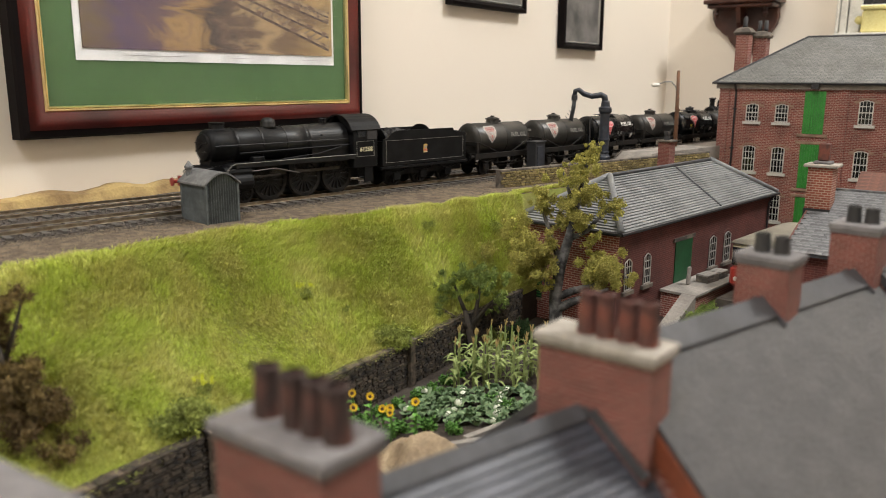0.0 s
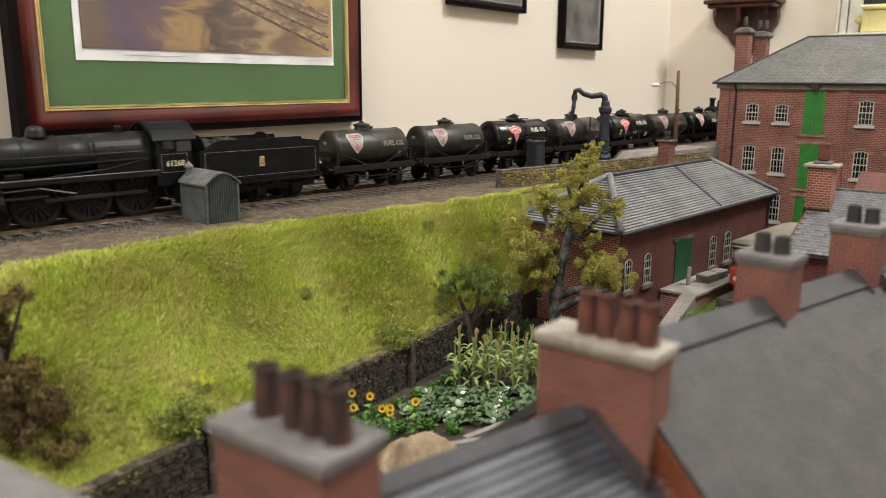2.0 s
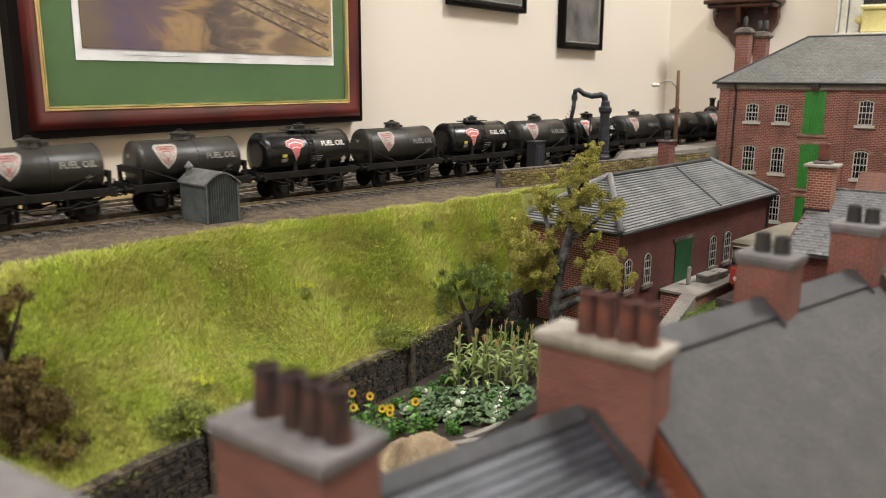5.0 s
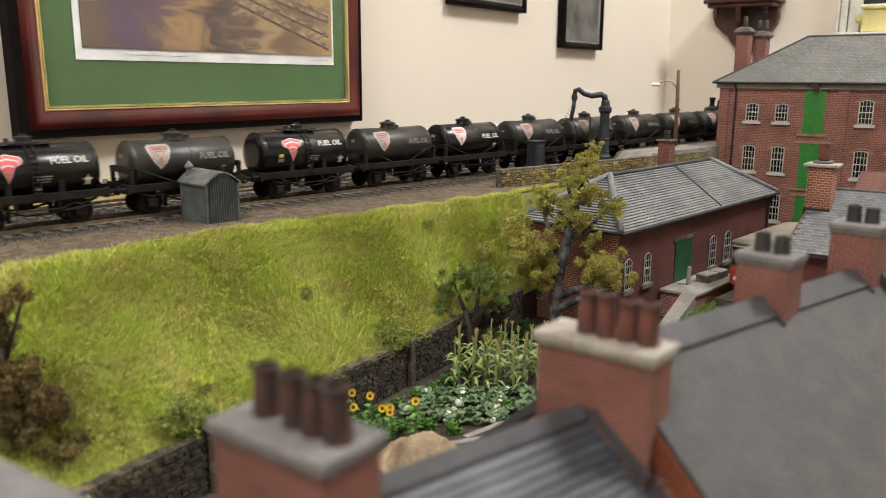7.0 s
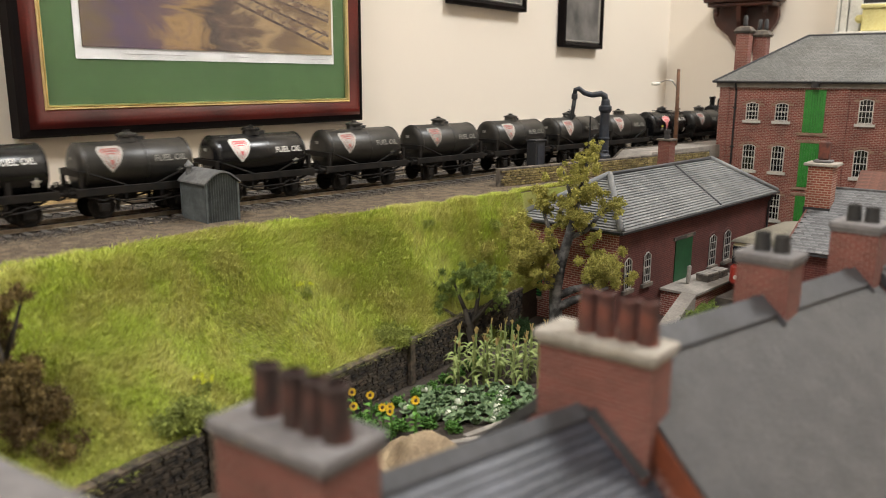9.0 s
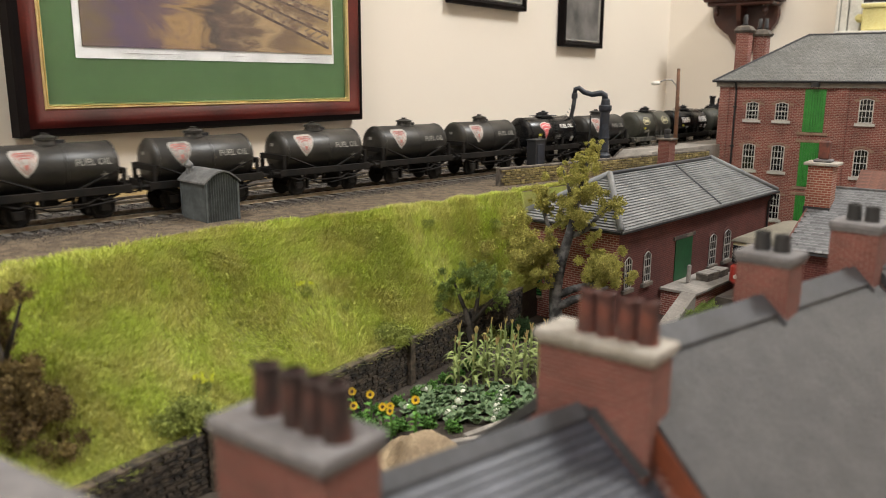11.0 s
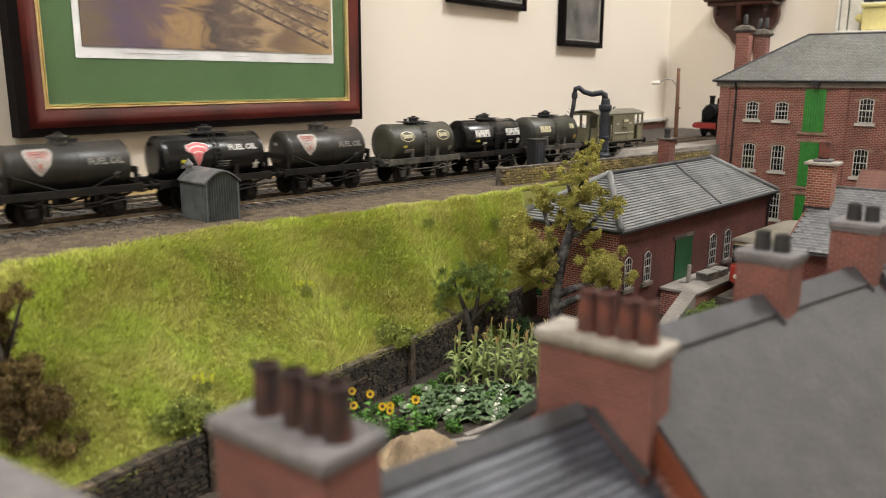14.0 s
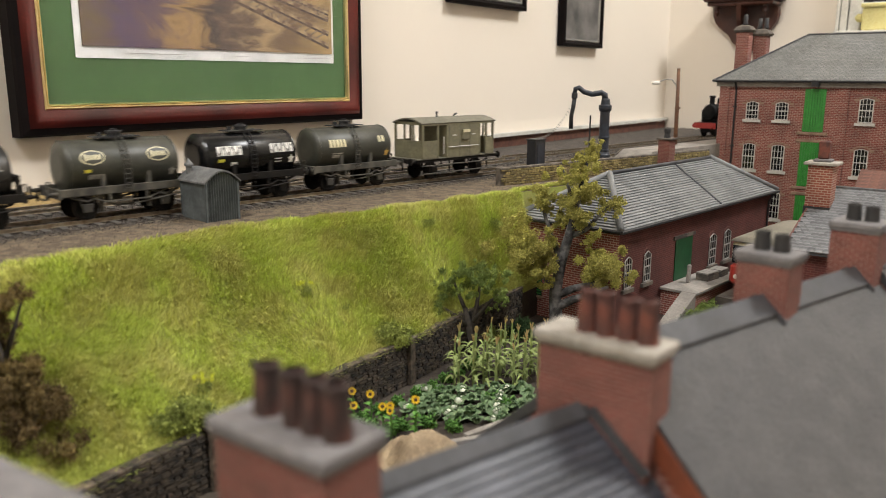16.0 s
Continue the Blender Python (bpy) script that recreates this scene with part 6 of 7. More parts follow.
def water_crane():
    c = thing("water_crane", pose(0.1388, 0.69, -0.0034), "blue black cast iron railway water crane with a leather hose", "water crane")
    z0 = 0.0034
    part("column", spin(bmesh.new(), [(0.0062, 0), (0.0062, 0.0095), (0.0052, 0.0105), (0.0044, 0.0125), (0.0041, 0.046), (0.0052, 0.0475), (0.0056, 0.0485), (0.0056, 0.0515), (0.0040, 0.0525), (0.0036, 0.0565), (0.0030, 0.0575)], 20), BLUEIRON, c, "tapering cast iron column", smooth=False)
    for z in (0.0235, 0.0125):
        part("collar", spin(bmesh.new(), [(0.0047, z), (0.0050, z + 0.0004), (0.0050, z + 0.0014), (0.0047, z + 0.0018)], 20, caps=False), BLUEIRON, c)
    arm = [(-0.0005, 0, 0.0565), (-0.001, 0, 0.0605), (-0.004, 0, 0.0622), (-0.012, 0, 0.0610), (-0.019, 0, 0.0630), (-0.0235, 0, 0.0665), (-0.0262, 0, 0.0655), (-0.0268, 0, 0.0615)]
    part("arm", tube(bmesh.new(), arm, [0.0028, 0.0027, 0.0025, 0.0023, 0.0022, 0.0021, 0.0021, 0.0020], 12), BLUEIRON, c, "curved swan-neck arm", smooth=True)
    part("nozzle", spin(bmesh.new(), [(0.0026, 0), (0.0026, 0.004), (0.0021, 0.0045)], 14, pose(-0.0268, 0, 0.0575)), IRON, c)
    part("hose", tube(bmesh.new(), [(-0.0268, 0, 0.0578), (-0.0275, 0, 0.050), (-0.0290, 0, 0.042), (-0.0288, 0, 0.0315)], [0.0019, 0.0018, 0.0018, 0.0020], 10), IRON, c, "dark leather hose", smooth=True)
    pts = []
    for i in range(24):
        q = i / 23
        pts.append((-0.0275 - 0.035 * q, -0.006 * q, 0.0535 - 0.0305 * q - 0.009 * math.sin(math.pi * q)))
    for i, p in enumerate(pts):
        part("chain_link", B(-0.0010, 0.0010, -0.00035, 0.00035, -0.00035, 0.00035, 0.0001), STEELGREY, c, m=pose(*p, 90 * (i % 2), 38, 0))


def trackside():
    m = on_track(0.3865, 0.0215, -0.0034, 3)
    t = thing("water_tank_box", m, "black iron stove box beside the track", "box")
    part("body", B(-0.0068, 0.0068, -0.0042, 0.0042, 0.0012, 0.0262, 0.0004), IRON, t)
    part("lid", B(-0.0075, 0.0075, -0.0049, 0.0049, 0.0262, 0.0274, 0.0003), IRON, t)
    for x in (-0.005, 0.005):
        part("foot", B(x - 0.0012, x + 0.0012, -0.004, 0.004, 0, 0.0013), IRON, t)
    part("door", B(-0.0042, 0.0042, -0.0047, -0.0042, 0.004, 0.0235, 0.0002), BLUEIRON, t)
    p = thing("marker_post", pose(0.1264, 0.69, -0.0034), "thin black iron rod by the water crane", "post")
    part("rod", spin(bmesh.new(), [(0.0009, 0), (0.0007, 0.0432)], 8), IRON, p)
    part("base", spin(bmesh.new(), [(0.0018, 0), (0.0014, 0.0012)], 10), IRON, p)
    # lamp post
    l = thing("street_lamp", pose(0.2243, 0.77, -0.0034), "rusty brown telegraph-style post with a swan-neck lamp", "street lamp")
    part("post", tube(bmesh.new(), [(0, 0, 0), (-0.0006, 0, 0.045), (-0.0015, 0, 0.084)], [0.0021, 0.0019, 0.0015], 10), RUST, l, "rusty brown post", smooth=True)
    part("collar", spin(bmesh.new(), [(0.0026, 0.0460), (0.0026, 0.0478)], 12), RUST, l)
    part("lamp_arm", tube(bmesh.new(), [(-0.001, 0, 0.060), (-0.003, 0, 0.0685), (-0.0075, 0, 0.0735), (-0.0135, 0, 0.0735), (-0.0195, 0, 0.0712)], 0.0007, 8), STEELGREY, l, "pale curved lamp arm", smooth=True)
    part("lamp_head", spin(bmesh.new(), [(0.0012, -0.0038), (0.0018, -0.002), (0.0016, 0.0035), (0.0008, 0.0042)], 12, pose(-0.0225, 0, 0.0703, 0, 90, 0)), WARMWHITE, l, "small white lamp head", smooth=True)
    # raised platform with a pale surface behind the low wall
    pl = thing("goods_platform", on_track(0.60, 0.040, -0.0034, -3), "pale grey platform with a sloping end beside the line", "platform")
    part("platform_top", prism(bmesh.new(), [(-0.105, 0.0005), (-0.085, 0.0115), (0.10, 0.0130), (0.10, 0.0), (-0.105, 0.0)], -0.0160, 0.0160), CONCRETE, pl, "pale grey surface")
    part("platform_edge", prism(bmesh.new(), [(-0.106, 0.0), (-0.105, 0.0012), (-0.085, 0.0124), (0.10, 0.0140), (0.10, 0.0)], 0.0161, 0.0178), COPING, pl)
    # parked tank engine, only its front shows past the warehouse
    e = thing("tank_engine", on_track(0.822, -0.060, 0.0), "small black tank engine with a red buffer beam, parked", "locomotive")
    part("smokebox", spin(bmesh.new(), [(0.002, 0.0), (0.0085, 0.0006), (0.0092, 0.002), (0.0092, 0.05)], 28, pose(0.014, 0, 0.0300, 0, 90, 0)), ENGINE, e, smooth=False)
    part("chimney", spin(bmesh.new(), [(0.0040, 0), (0.0030, 0.002), (0.0030, 0.0085), (0.0040, 0.0095), (0.0040, 0.0115)], 16, pose(0.0215, 0, 0.0385)), ENGINE, e)
    part("dome", spin(bmesh.new(), [(0.0042, 0), (0.0040, 0.006), (0.0030, 0.0085), (0.0008, 0.0095)], 16, pose(0.044, 0, 0.0385)), ENGINE, e, smooth=True)
    part("side_tank", B(0.024, 0.08, -0.0145, 0.0145, 0.0170, 0.0320, 0.0005), ENGINE, e)
    part("footplate", B(0.006, 0.09, -0.0150, 0.0150, 0.0148, 0.0170), ENGINE, e)
    part("frames", B(0.010, 0.085, -0.0075, 0.0075, 0.005, 0.0150), ENGINE, e)
    part("buffer_beam", B(0.005, 0.0062, -0.0145, 0.0145, 0.0100, 0.0170), BUFFERRED, e, "red buffer beam")
    buffers(e, 0.005, -1, BUFFERRED)
    for x in (0.022, 0.046, 0.070):
        wheelset(e, x, 0.0085, spokes=12)
    # low rocky plaster edge under the wall
    rng = random.Random(8)
    bm = bmesh.new()
    prev = None
    for i in range(90):
        x = -0.30 + 0.0052 * i
        h = 0.0040 + 0.0030 * noise.noise(Vector((x * 45, 0, 0))) + rng.uniform(0, 0.0007)
        y = -0.0125 + 0.003 * noise.noise(Vector((x * 60, 4, 0)))
        cur = [bm.verts.new(p) for p in ((x, y - 0.004, -0.0034), (x, y, h * 0.65), (x, y + 0.005, h), (x, -0.0008, h * 0.95), (x, -0.0008, -0.0034))]
        if prev:
            for k in range(5):
                bm.faces.new((prev[k], cur[k], cur[(k + 1) % 5], prev[(k + 1) % 5]))
        prev = cur
    solo("rock_edge", bm, OCHRE, WALL, "ochre rocky plaster edge along the foot of the wall", "rock")


def cottage():
    c = thing("cottage", pose(0.2500, 0.5211, 0, 0, 0, -37.8), "brick cottage with a pale stone slate roof", "house")
    L, half, zr = 0.13, 0.078, 0.0014
    fall = 20.0
    drop = half * math.tan(radians(fall))
    w = bmesh.new()
    gabled(w, 0.003, L, -half + 0.005, half - 0.005, -0.085, zr - drop + 0.0005, zr - 0.0035)
    uv_metres(part("wall", w, BRICKDARK, c, "dark red brick walls"))
    core = bmesh.new()
    pts = [(0, -half, zr - drop), (0, 0, zr), (0, half, zr - drop), (L, -half, zr - drop), (L, 0, zr), (L, half, zr - drop)]
    vs = [core.verts.new(p) for p in pts]
    lo = [core.verts.new((p[0], p[1], p[2] - 0.0022)) for p in pts]
    for f in ((0, 3, 4, 1), (1, 4, 5, 2)):
        core.faces.new([vs[i] for i in f])
        core.faces.new([lo[i] for i in f][::-1])
    for a, b in ((0, 1), (1, 2), (3, 4), (4, 5), (0, 3), (2, 5)):
        core.faces.new((vs[a], vs[b], lo[b], lo[a]))
    r = part("roof", core, RIDGE, c, "pale stone slate roof")
    rng = random.Random(5)
    kinds = []
    for k in range(3):
        bm = B(-0.00205, 0.00205, -0.0026, 0.0020, 0, 0.0006, 0.0001)
        for v in bm.verts:
            v.co += Vector((rng.uniform(-1, 1), rng.uniform(-1, 1), 0)) * 0.00018
        kinds.append(mesh_of("slate", bm, SLATESTONE))
    s = half / math.cos(radians(fall))
    n = int(s / 0.0034)
    for j in range(n):
        q = (j + 0.5) / n
        for i in range(16):
            x = 0.002 + 0.0043 * i + (0.0021 if j % 2 else 0)
            ob = new("slate", kinds[rng.randrange(3)])
            ob.parent = r
            ob.matrix_basis = pose(x, -half * (1 - q), zr - drop * (1 - q) + 0.0002, fall + 3.5 + rng.uniform(-1, 1), rng.uniform(-1, 1), rng.uniform(-2, 2))
    part("ridge_tile", tube(bmesh.new(), [(0, 0, zr + 0.0004), (L, 0, zr + 0.0004)], 0.0014, 8), SLATESTONE, r, smooth=True)
    part("verge", B(-0.0008, 0.0004, 0, s, -0.0016, 0.0008), BRICKDARK, r, m=pose(0, -half, zr - drop, fall, 0, 0))
    # stack on the front slope
    st = uv_metres(part("chimney_shaft", B(-0.0020, 0.0125, -0.0300, -0.0170, -0.018, 0.0185), BRICKPALE, c, "pale jointed brick stack"))
    part("stack_cap", B(-0.0045, 0.0150, -0.0325, -0.0145, 0.0185, 0.0205, 0.0004), CAPSTONE, st, "pale stone cap")
    part("stack_cap", B(0.000, 0.0105, -0.0280, -0.0190, 0.0205, 0.0222, 0.0005), GREYCAP, st)
    part("chimney_pot", B(0.0020, 0.0085, -0.0262, -0.0208, 0.0222, 0.0335, 0.0008), POT, st, "square brown pot")
    part("flashing", B(-0.0026, 0.0131, -0.0306, -0.0164, -0.0140, -0.0075), IRON, st, "lead flashing")
    # tiled porch roof farther off
    p = thing("porch", pose(0.332, 0.622, -0.0180, 0, 0, -37.8), "small red tiled roof over a brick porch", "building")
    w = bmesh.new()
    gabled(w, 0, 0.06, -0.02, 0.02, -0.0669, 0.0035, 0.017)
    uv_metres(part("wall", w, BRICK, p))
    for sgn in (-1, 1):
        for j in range(7):
            part("tile_course", B(-0.003, 0.063, -0.0024, 0.0018, 0, 0.0008), REDTILE, p, m=pose(0, sgn * 0.0225 * (1 - (j + 0.5) / 7), 0.0025 + 0.0165 * (j + 0.5) / 7, sgn * -38, 0, 0))


def bus():
    yd = solo("yard_pavement", B(-0.03, 0.115, -0.030, 0.020, -0.0852, -0.0690), EARTH, pose(0.2150, 0.512, 0, 0, 0, 47.3), "raised cobbled yard beside the goods shed", "pavement", kind="structure")
    b = thing("bus", pose(0.2345, 0.5435, -0.0690, 0, 0, 47.3), "cream and red country bus with a dull grey roof", "bus")
    hl, hw = 0.045, 0.0145
    lower = B(-hl, hl, -hw, hw, 0.0045, 0.0185, 0.002)
    part("lower_body", lower, BUSRED, b, "red lower panels")
    part("upper_body", B(-hl + 0.0008, hl - 0.0008, -hw + 0.0004, hw - 0.0004, 0.0186, 0.0340, 0.002), BUSCREAM, b, "cream window pillars")
    rf = bmesh.new()
    secs = []
    for x, k in ((-hl - 0.0005, 0.75), (-hl + 0.004, 0.95), (0, 1.0), (hl - 0.004, 0.95), (hl + 0.0005, 0.75)):
        ring = []
        for i in range(11):
            a = math.pi * i / 10
            ring.append((x, math.cos(a) * (hw + 0.0006) * (0.9 + 0.1 * k), 0.0338 + math.sin(a) * 0.0048 * k))
        secs.append(ring)
    part("roof", loft(rf, secs), BUSROOF, b, "dull grey cream roof", smooth=True)
    for x in (-0.0325, -0.0195, -0.0065, 0.0065, 0.0195, 0.0325):
        for s in (-1, 1):
            part("window", B(x - 0.0054, x + 0.0054, s * hw - 0.0003, s * hw + 0.0001, 0.0205, 0.0310), PANE, b)
    for y in (-0.0068, 0.0068):
        part("windscreen", B(-hl - 0.0001, -hl + 0.001, y - 0.0060, y + 0.0060, 0.0195, 0.0315), PANE, b, "split windscreen")
        part("headlight", spin(bmesh.new(), [(0.0016, 0), (0.0014, 0.0010), (0.0006, 0.0013)], 12, pose(-hl + 0.0002, y * 1.4, 0.0100, 0, -90, 0)), WARMWHITE, b)
    for x in (-0.026, 0.026):
        for s in (-1, 1):
            wh = part("wheel", spin(bmesh.new(), [(0.0058, -0.0018), (0.0065, -0.0012), (0.0065, 0.0012), (0.0058, 0.0018)], 18, pose(x, s * 0.0125, 0.0065, 90, 0, 0)), POTBLACK, b)
            part("hub", spin(bmesh.new(), [(0.0032, -0.0001), (0.0025, 0.0004)], 12, pose(x, s * 0.0144, 0.0065, -90 * s, 0, 0)), BUSRED, wh)


def end_wall_things():
    E_ = WALL @ pose(0.928, 0, 0, 0, 0, -90)      # local x into the room along the end wall, y into that wall
    b = thing("bracket_shelf", E_, "dark carved wooden bracket shelf on the end wall", "shelf")
    x0, x1 = 0.060, 0.165
    part("shelf_board", B(x0 + 0.006, x1, -0.050, -0.001, 0.1755, 0.1815, 0.0015), DARKWOOD, b)
    part("moulding", B(x0 + 0.010, x1 - 0.006, -0.044, -0.001, 0.1700, 0.1755, 0.0015), DARKWOOD, b)
    out = [(0.068, 0.170), (0.157, 0.170), (0.1590, 0.158), (0.1565, 0.147), (0.1480, 0.135), (0.1430, 0.131), (0.136, 0.121), (0.128, 0.1085), (0.1201, 0.1030), (0.1110, 0.109), (0.099, 0.1215), (0.092, 0.132), (0.085, 0.137), (0.074, 0.147), (0.0690, 0.158)]
    part("back_board", prism(bmesh.new(), out, -0.012, -0.001), DARKWOOD, b, "carved scalloped back board")
    br = bmesh.new()
    prism(br, [(-0.042, 0.170), (-0.010, 0.170), (-0.010, 0.108), (-0.016, 0.112), (-0.022, 0.128), (-0.030, 0.142), (-0.036, 0.150)], -0.003, 0.003, pose(0.113, 0, 0, 0, 0, 90))
    part("bracket", br, DARKWOOD, b, "curved bracket")
    for x in (0.080, 0.146):
        part("drop", spin(bmesh.new(), [(0.001, -0.014), (0.004, -0.008), (0.0025, -0.004), (0.004, 0)], 12, pose(x, -0.03, 0.170)), DARKWOOD, b)
    w = thing("window_1", E_, "white painted window with dark night panes on the end wall", "window", kind="structure")
    for a, c in ((0.232, 0.2365), (0.2375, 0.246), (0.2475, 0.262)):
        part("window_frame", B(a, c, -0.014 if a > 0.23 else -0.008, -0.001, -0.2, 0.42, 0.001), WARMWHITE, w, "white painted architrave")
    part("pane", B(0.262, 0.60, -0.006, -0.001, -0.1, 0.40), PANE, w, "dark glass")
    part("window_frame", B(0.262, 0.60, -0.014, -0.001, 0.148, 0.168, 0.001), WARMWHITE, w)
    part("window_sill", B(0.243, 0.62, -0.075, -0.001, 0.122, 0.130, 0.001), WARMWHITE, w, "white window sill")
    y = thing("storage_box", E_ @ pose(0.288, -0.040, 0.130), "pale yellow plastic box on the window sill", "box")
    part("body", B(-0.016, 0.05, -0.024, 0.024, 0, 0.028, 0.002), YELLOWBOX, y)
    part("lid", B(-0.018, 0.052, -0.026, 0.026, 0.028, 0.033, 0.001), YELLOWBOX, y)
    part("handle", B(-0.027, -0.0165, -0.008, 0.008, 0.012, 0.022, 0.003), YELLOWBOX, y)


# ---- garden ----
GARDEN = -0.085


def maize(x, y, seed):
    r = random.Random(seed)
    m = thing("maize_plant", pose(x, y, GARDEN, 0, 0, r.uniform(0, 360)), "tall green maize plant with a tan tassel", "plant", "maize plants")
    h = r.uniform(0.020, 0.027)
    part("stalk", tube(bmesh.new(), [(0, 0, 0), (r.uniform(-0.0006, 0.0006), 0, h * 0.6), (0, 0, h)], [0.0007, 0.0006, 0.0004], 6), STALK, m)
    for k in range(9):
        z = h * (0.12 + 0.085 * k)
        a = r.uniform(0, 360) if k > 0 else 0
        ln = r.uniform(0.0075, 0.0115) * (1 - 0.04 * k)
        bm = bmesh.new()
        prev = None
        for i in range(6):
            q = i / 5
            w = 0.00085 * math.sin(math.pi * min(1, 0.25 + q * 0.75)) + 0.00005
            p = Vector((ln * q, 0, ln * (0.85 * q - 1.05 * q * q)))
            cur = [bm.verts.new(p + Vector((0, -w, 0.0002))), bm.verts.new(p + Vector((0, 0, 0))), bm.verts.new(p + Vector((0, w, 0.0002)))]
            if prev:
                bm.faces.new((prev[0], prev[1], cur[1], cur[0]))
                bm.faces.new((prev[1], prev[2], cur[2], cur[1]))
            prev = cur
        part("leaf", bm, STALK, m, m=pose(0, 0, z, 0, 0, a))
    ts = bmesh.new()
    for _ in range(5):
        tube(ts, [(0, 0, h), (r.uniform(-0.0012, 0.0012), r.uniform(-0.0012, 0.0012), h + r.uniform(0.002, 0.0042))], [0.00028, 0.0002], 5)
    part("tassel", ts, TASSEL, m)


def cabbage(x, y, seed, curd, size):
    r = random.Random(seed)
    c = thing("cabbage", pose(x, y, GARDEN, 0, 0, r.uniform(0, 360)), "cauliflower with a white head among broad leaves" if curd else "grey green cabbage with broad ruffled leaves", "vegetable", "garden vegetables")
    for k in range(8):
        ring = k // 4
        ln = size * (1.0 if ring == 0 else 0.68)
        bm = bmesh.new()
        rows = []
        for i in range(4):
            q = i / 3
            w = ln * 0.55 * math.sin(math.pi * (0.18 + 0.7 * q)) 
            rows.append([bm.verts.new((ln * q, w * s, ln * (0.85 * q - (0.55 - 0.3 * ring) * q * q) + (0.16 * w if s else 0) + r.uniform(-0.0003, 0.0003))) for s in (-1, -0.5, 0, 0.5, 1)])
        for a, b in zip(rows, rows[1:]):
            for j in range(4):
                bm.faces.new((a[j], a[j + 1], b[j + 1], b[j]))
        part("leaf", bm, CABBAGE, c, m=pose(0, 0, 0.0006 + 0.0008 * ring, 0, r.uniform(-38, 4) - 24 * ring, 90 * k + 45 * ring + r.uniform(-15, 15)), smooth=True)
    head = bmesh.new()
    bmesh.ops.create_icosphere(head, subdivisions=2, radius=size * (0.34 if curd else 0.36))
    for v in head.verts:
        v.co *= 1 + 0.12 * noise.noise(v.co * 1400)
        v.co.z += size * (0.62 if curd else 0.42)
    part("head", head, CURD if curd else CABBAGE, c, "white curd head" if curd else "", smooth=not curd)


def sunflower(x, y, seed, turn):
    r = random.Random(seed)
    s = thing("sunflower", pose(x, y, GARDEN), "tall sunflower with a yellow head and dark centre", "flower", "sunflowers")
    h = r.uniform(0.0120, 0.0180)
    part("stem", tube(bmesh.new(), [(0, 0, 0), (0.0004, 0, h * 0.6), (0, -0.0006, h)], 0.0004, 6), HERB, s)
    for k in range(7):
        bm = bmesh.new()
        vs = [bm.verts.new(p) for p in ((0, 0, 0), (0.0018, 0.0013, 0.0006), (0.0042, 0, -0.0004), (0.0018, -0.0013, 0.0006))]
        bm.faces.new(vs[:3])
        bm.faces.new((vs[0], vs[2], vs[3]))
        part("leaf", bm, HERB, s, m=pose(0, 0, h * (0.15 + 0.11 * k), 0, r.uniform(-20, 10), r.uniform(0, 360)))
    face = pose(0, -0.0008, h + 0.0006, 72, 0, turn)
    hd = part("flower_head", spin(bmesh.new(), [(0.0007, 0), (0.0008, 0.0005), (0.0004, 0.0008)], 14, face), SEEDS, s, "brown seed disc")
    pt = bmesh.new()
    for k in range(15):
        a = 2 * math.pi * k / 15
        for da, rr in ((0, 0.0021),):
            p = [face @ Vector((math.cos(a + t) * q, math.sin(a + t) * q, 0.0002 + 0.0003 * (q > 0.0012))) for t, q in ((-0.2, 0.0006), (-0.2, 0.0015), (0, rr), (0.2, 0.0015), (0.2, 0.0006))]
            pt.faces.new([pt.verts.new(v) for v in p])
    part("petals", pt, PETAL, s, "ring of yellow petals")


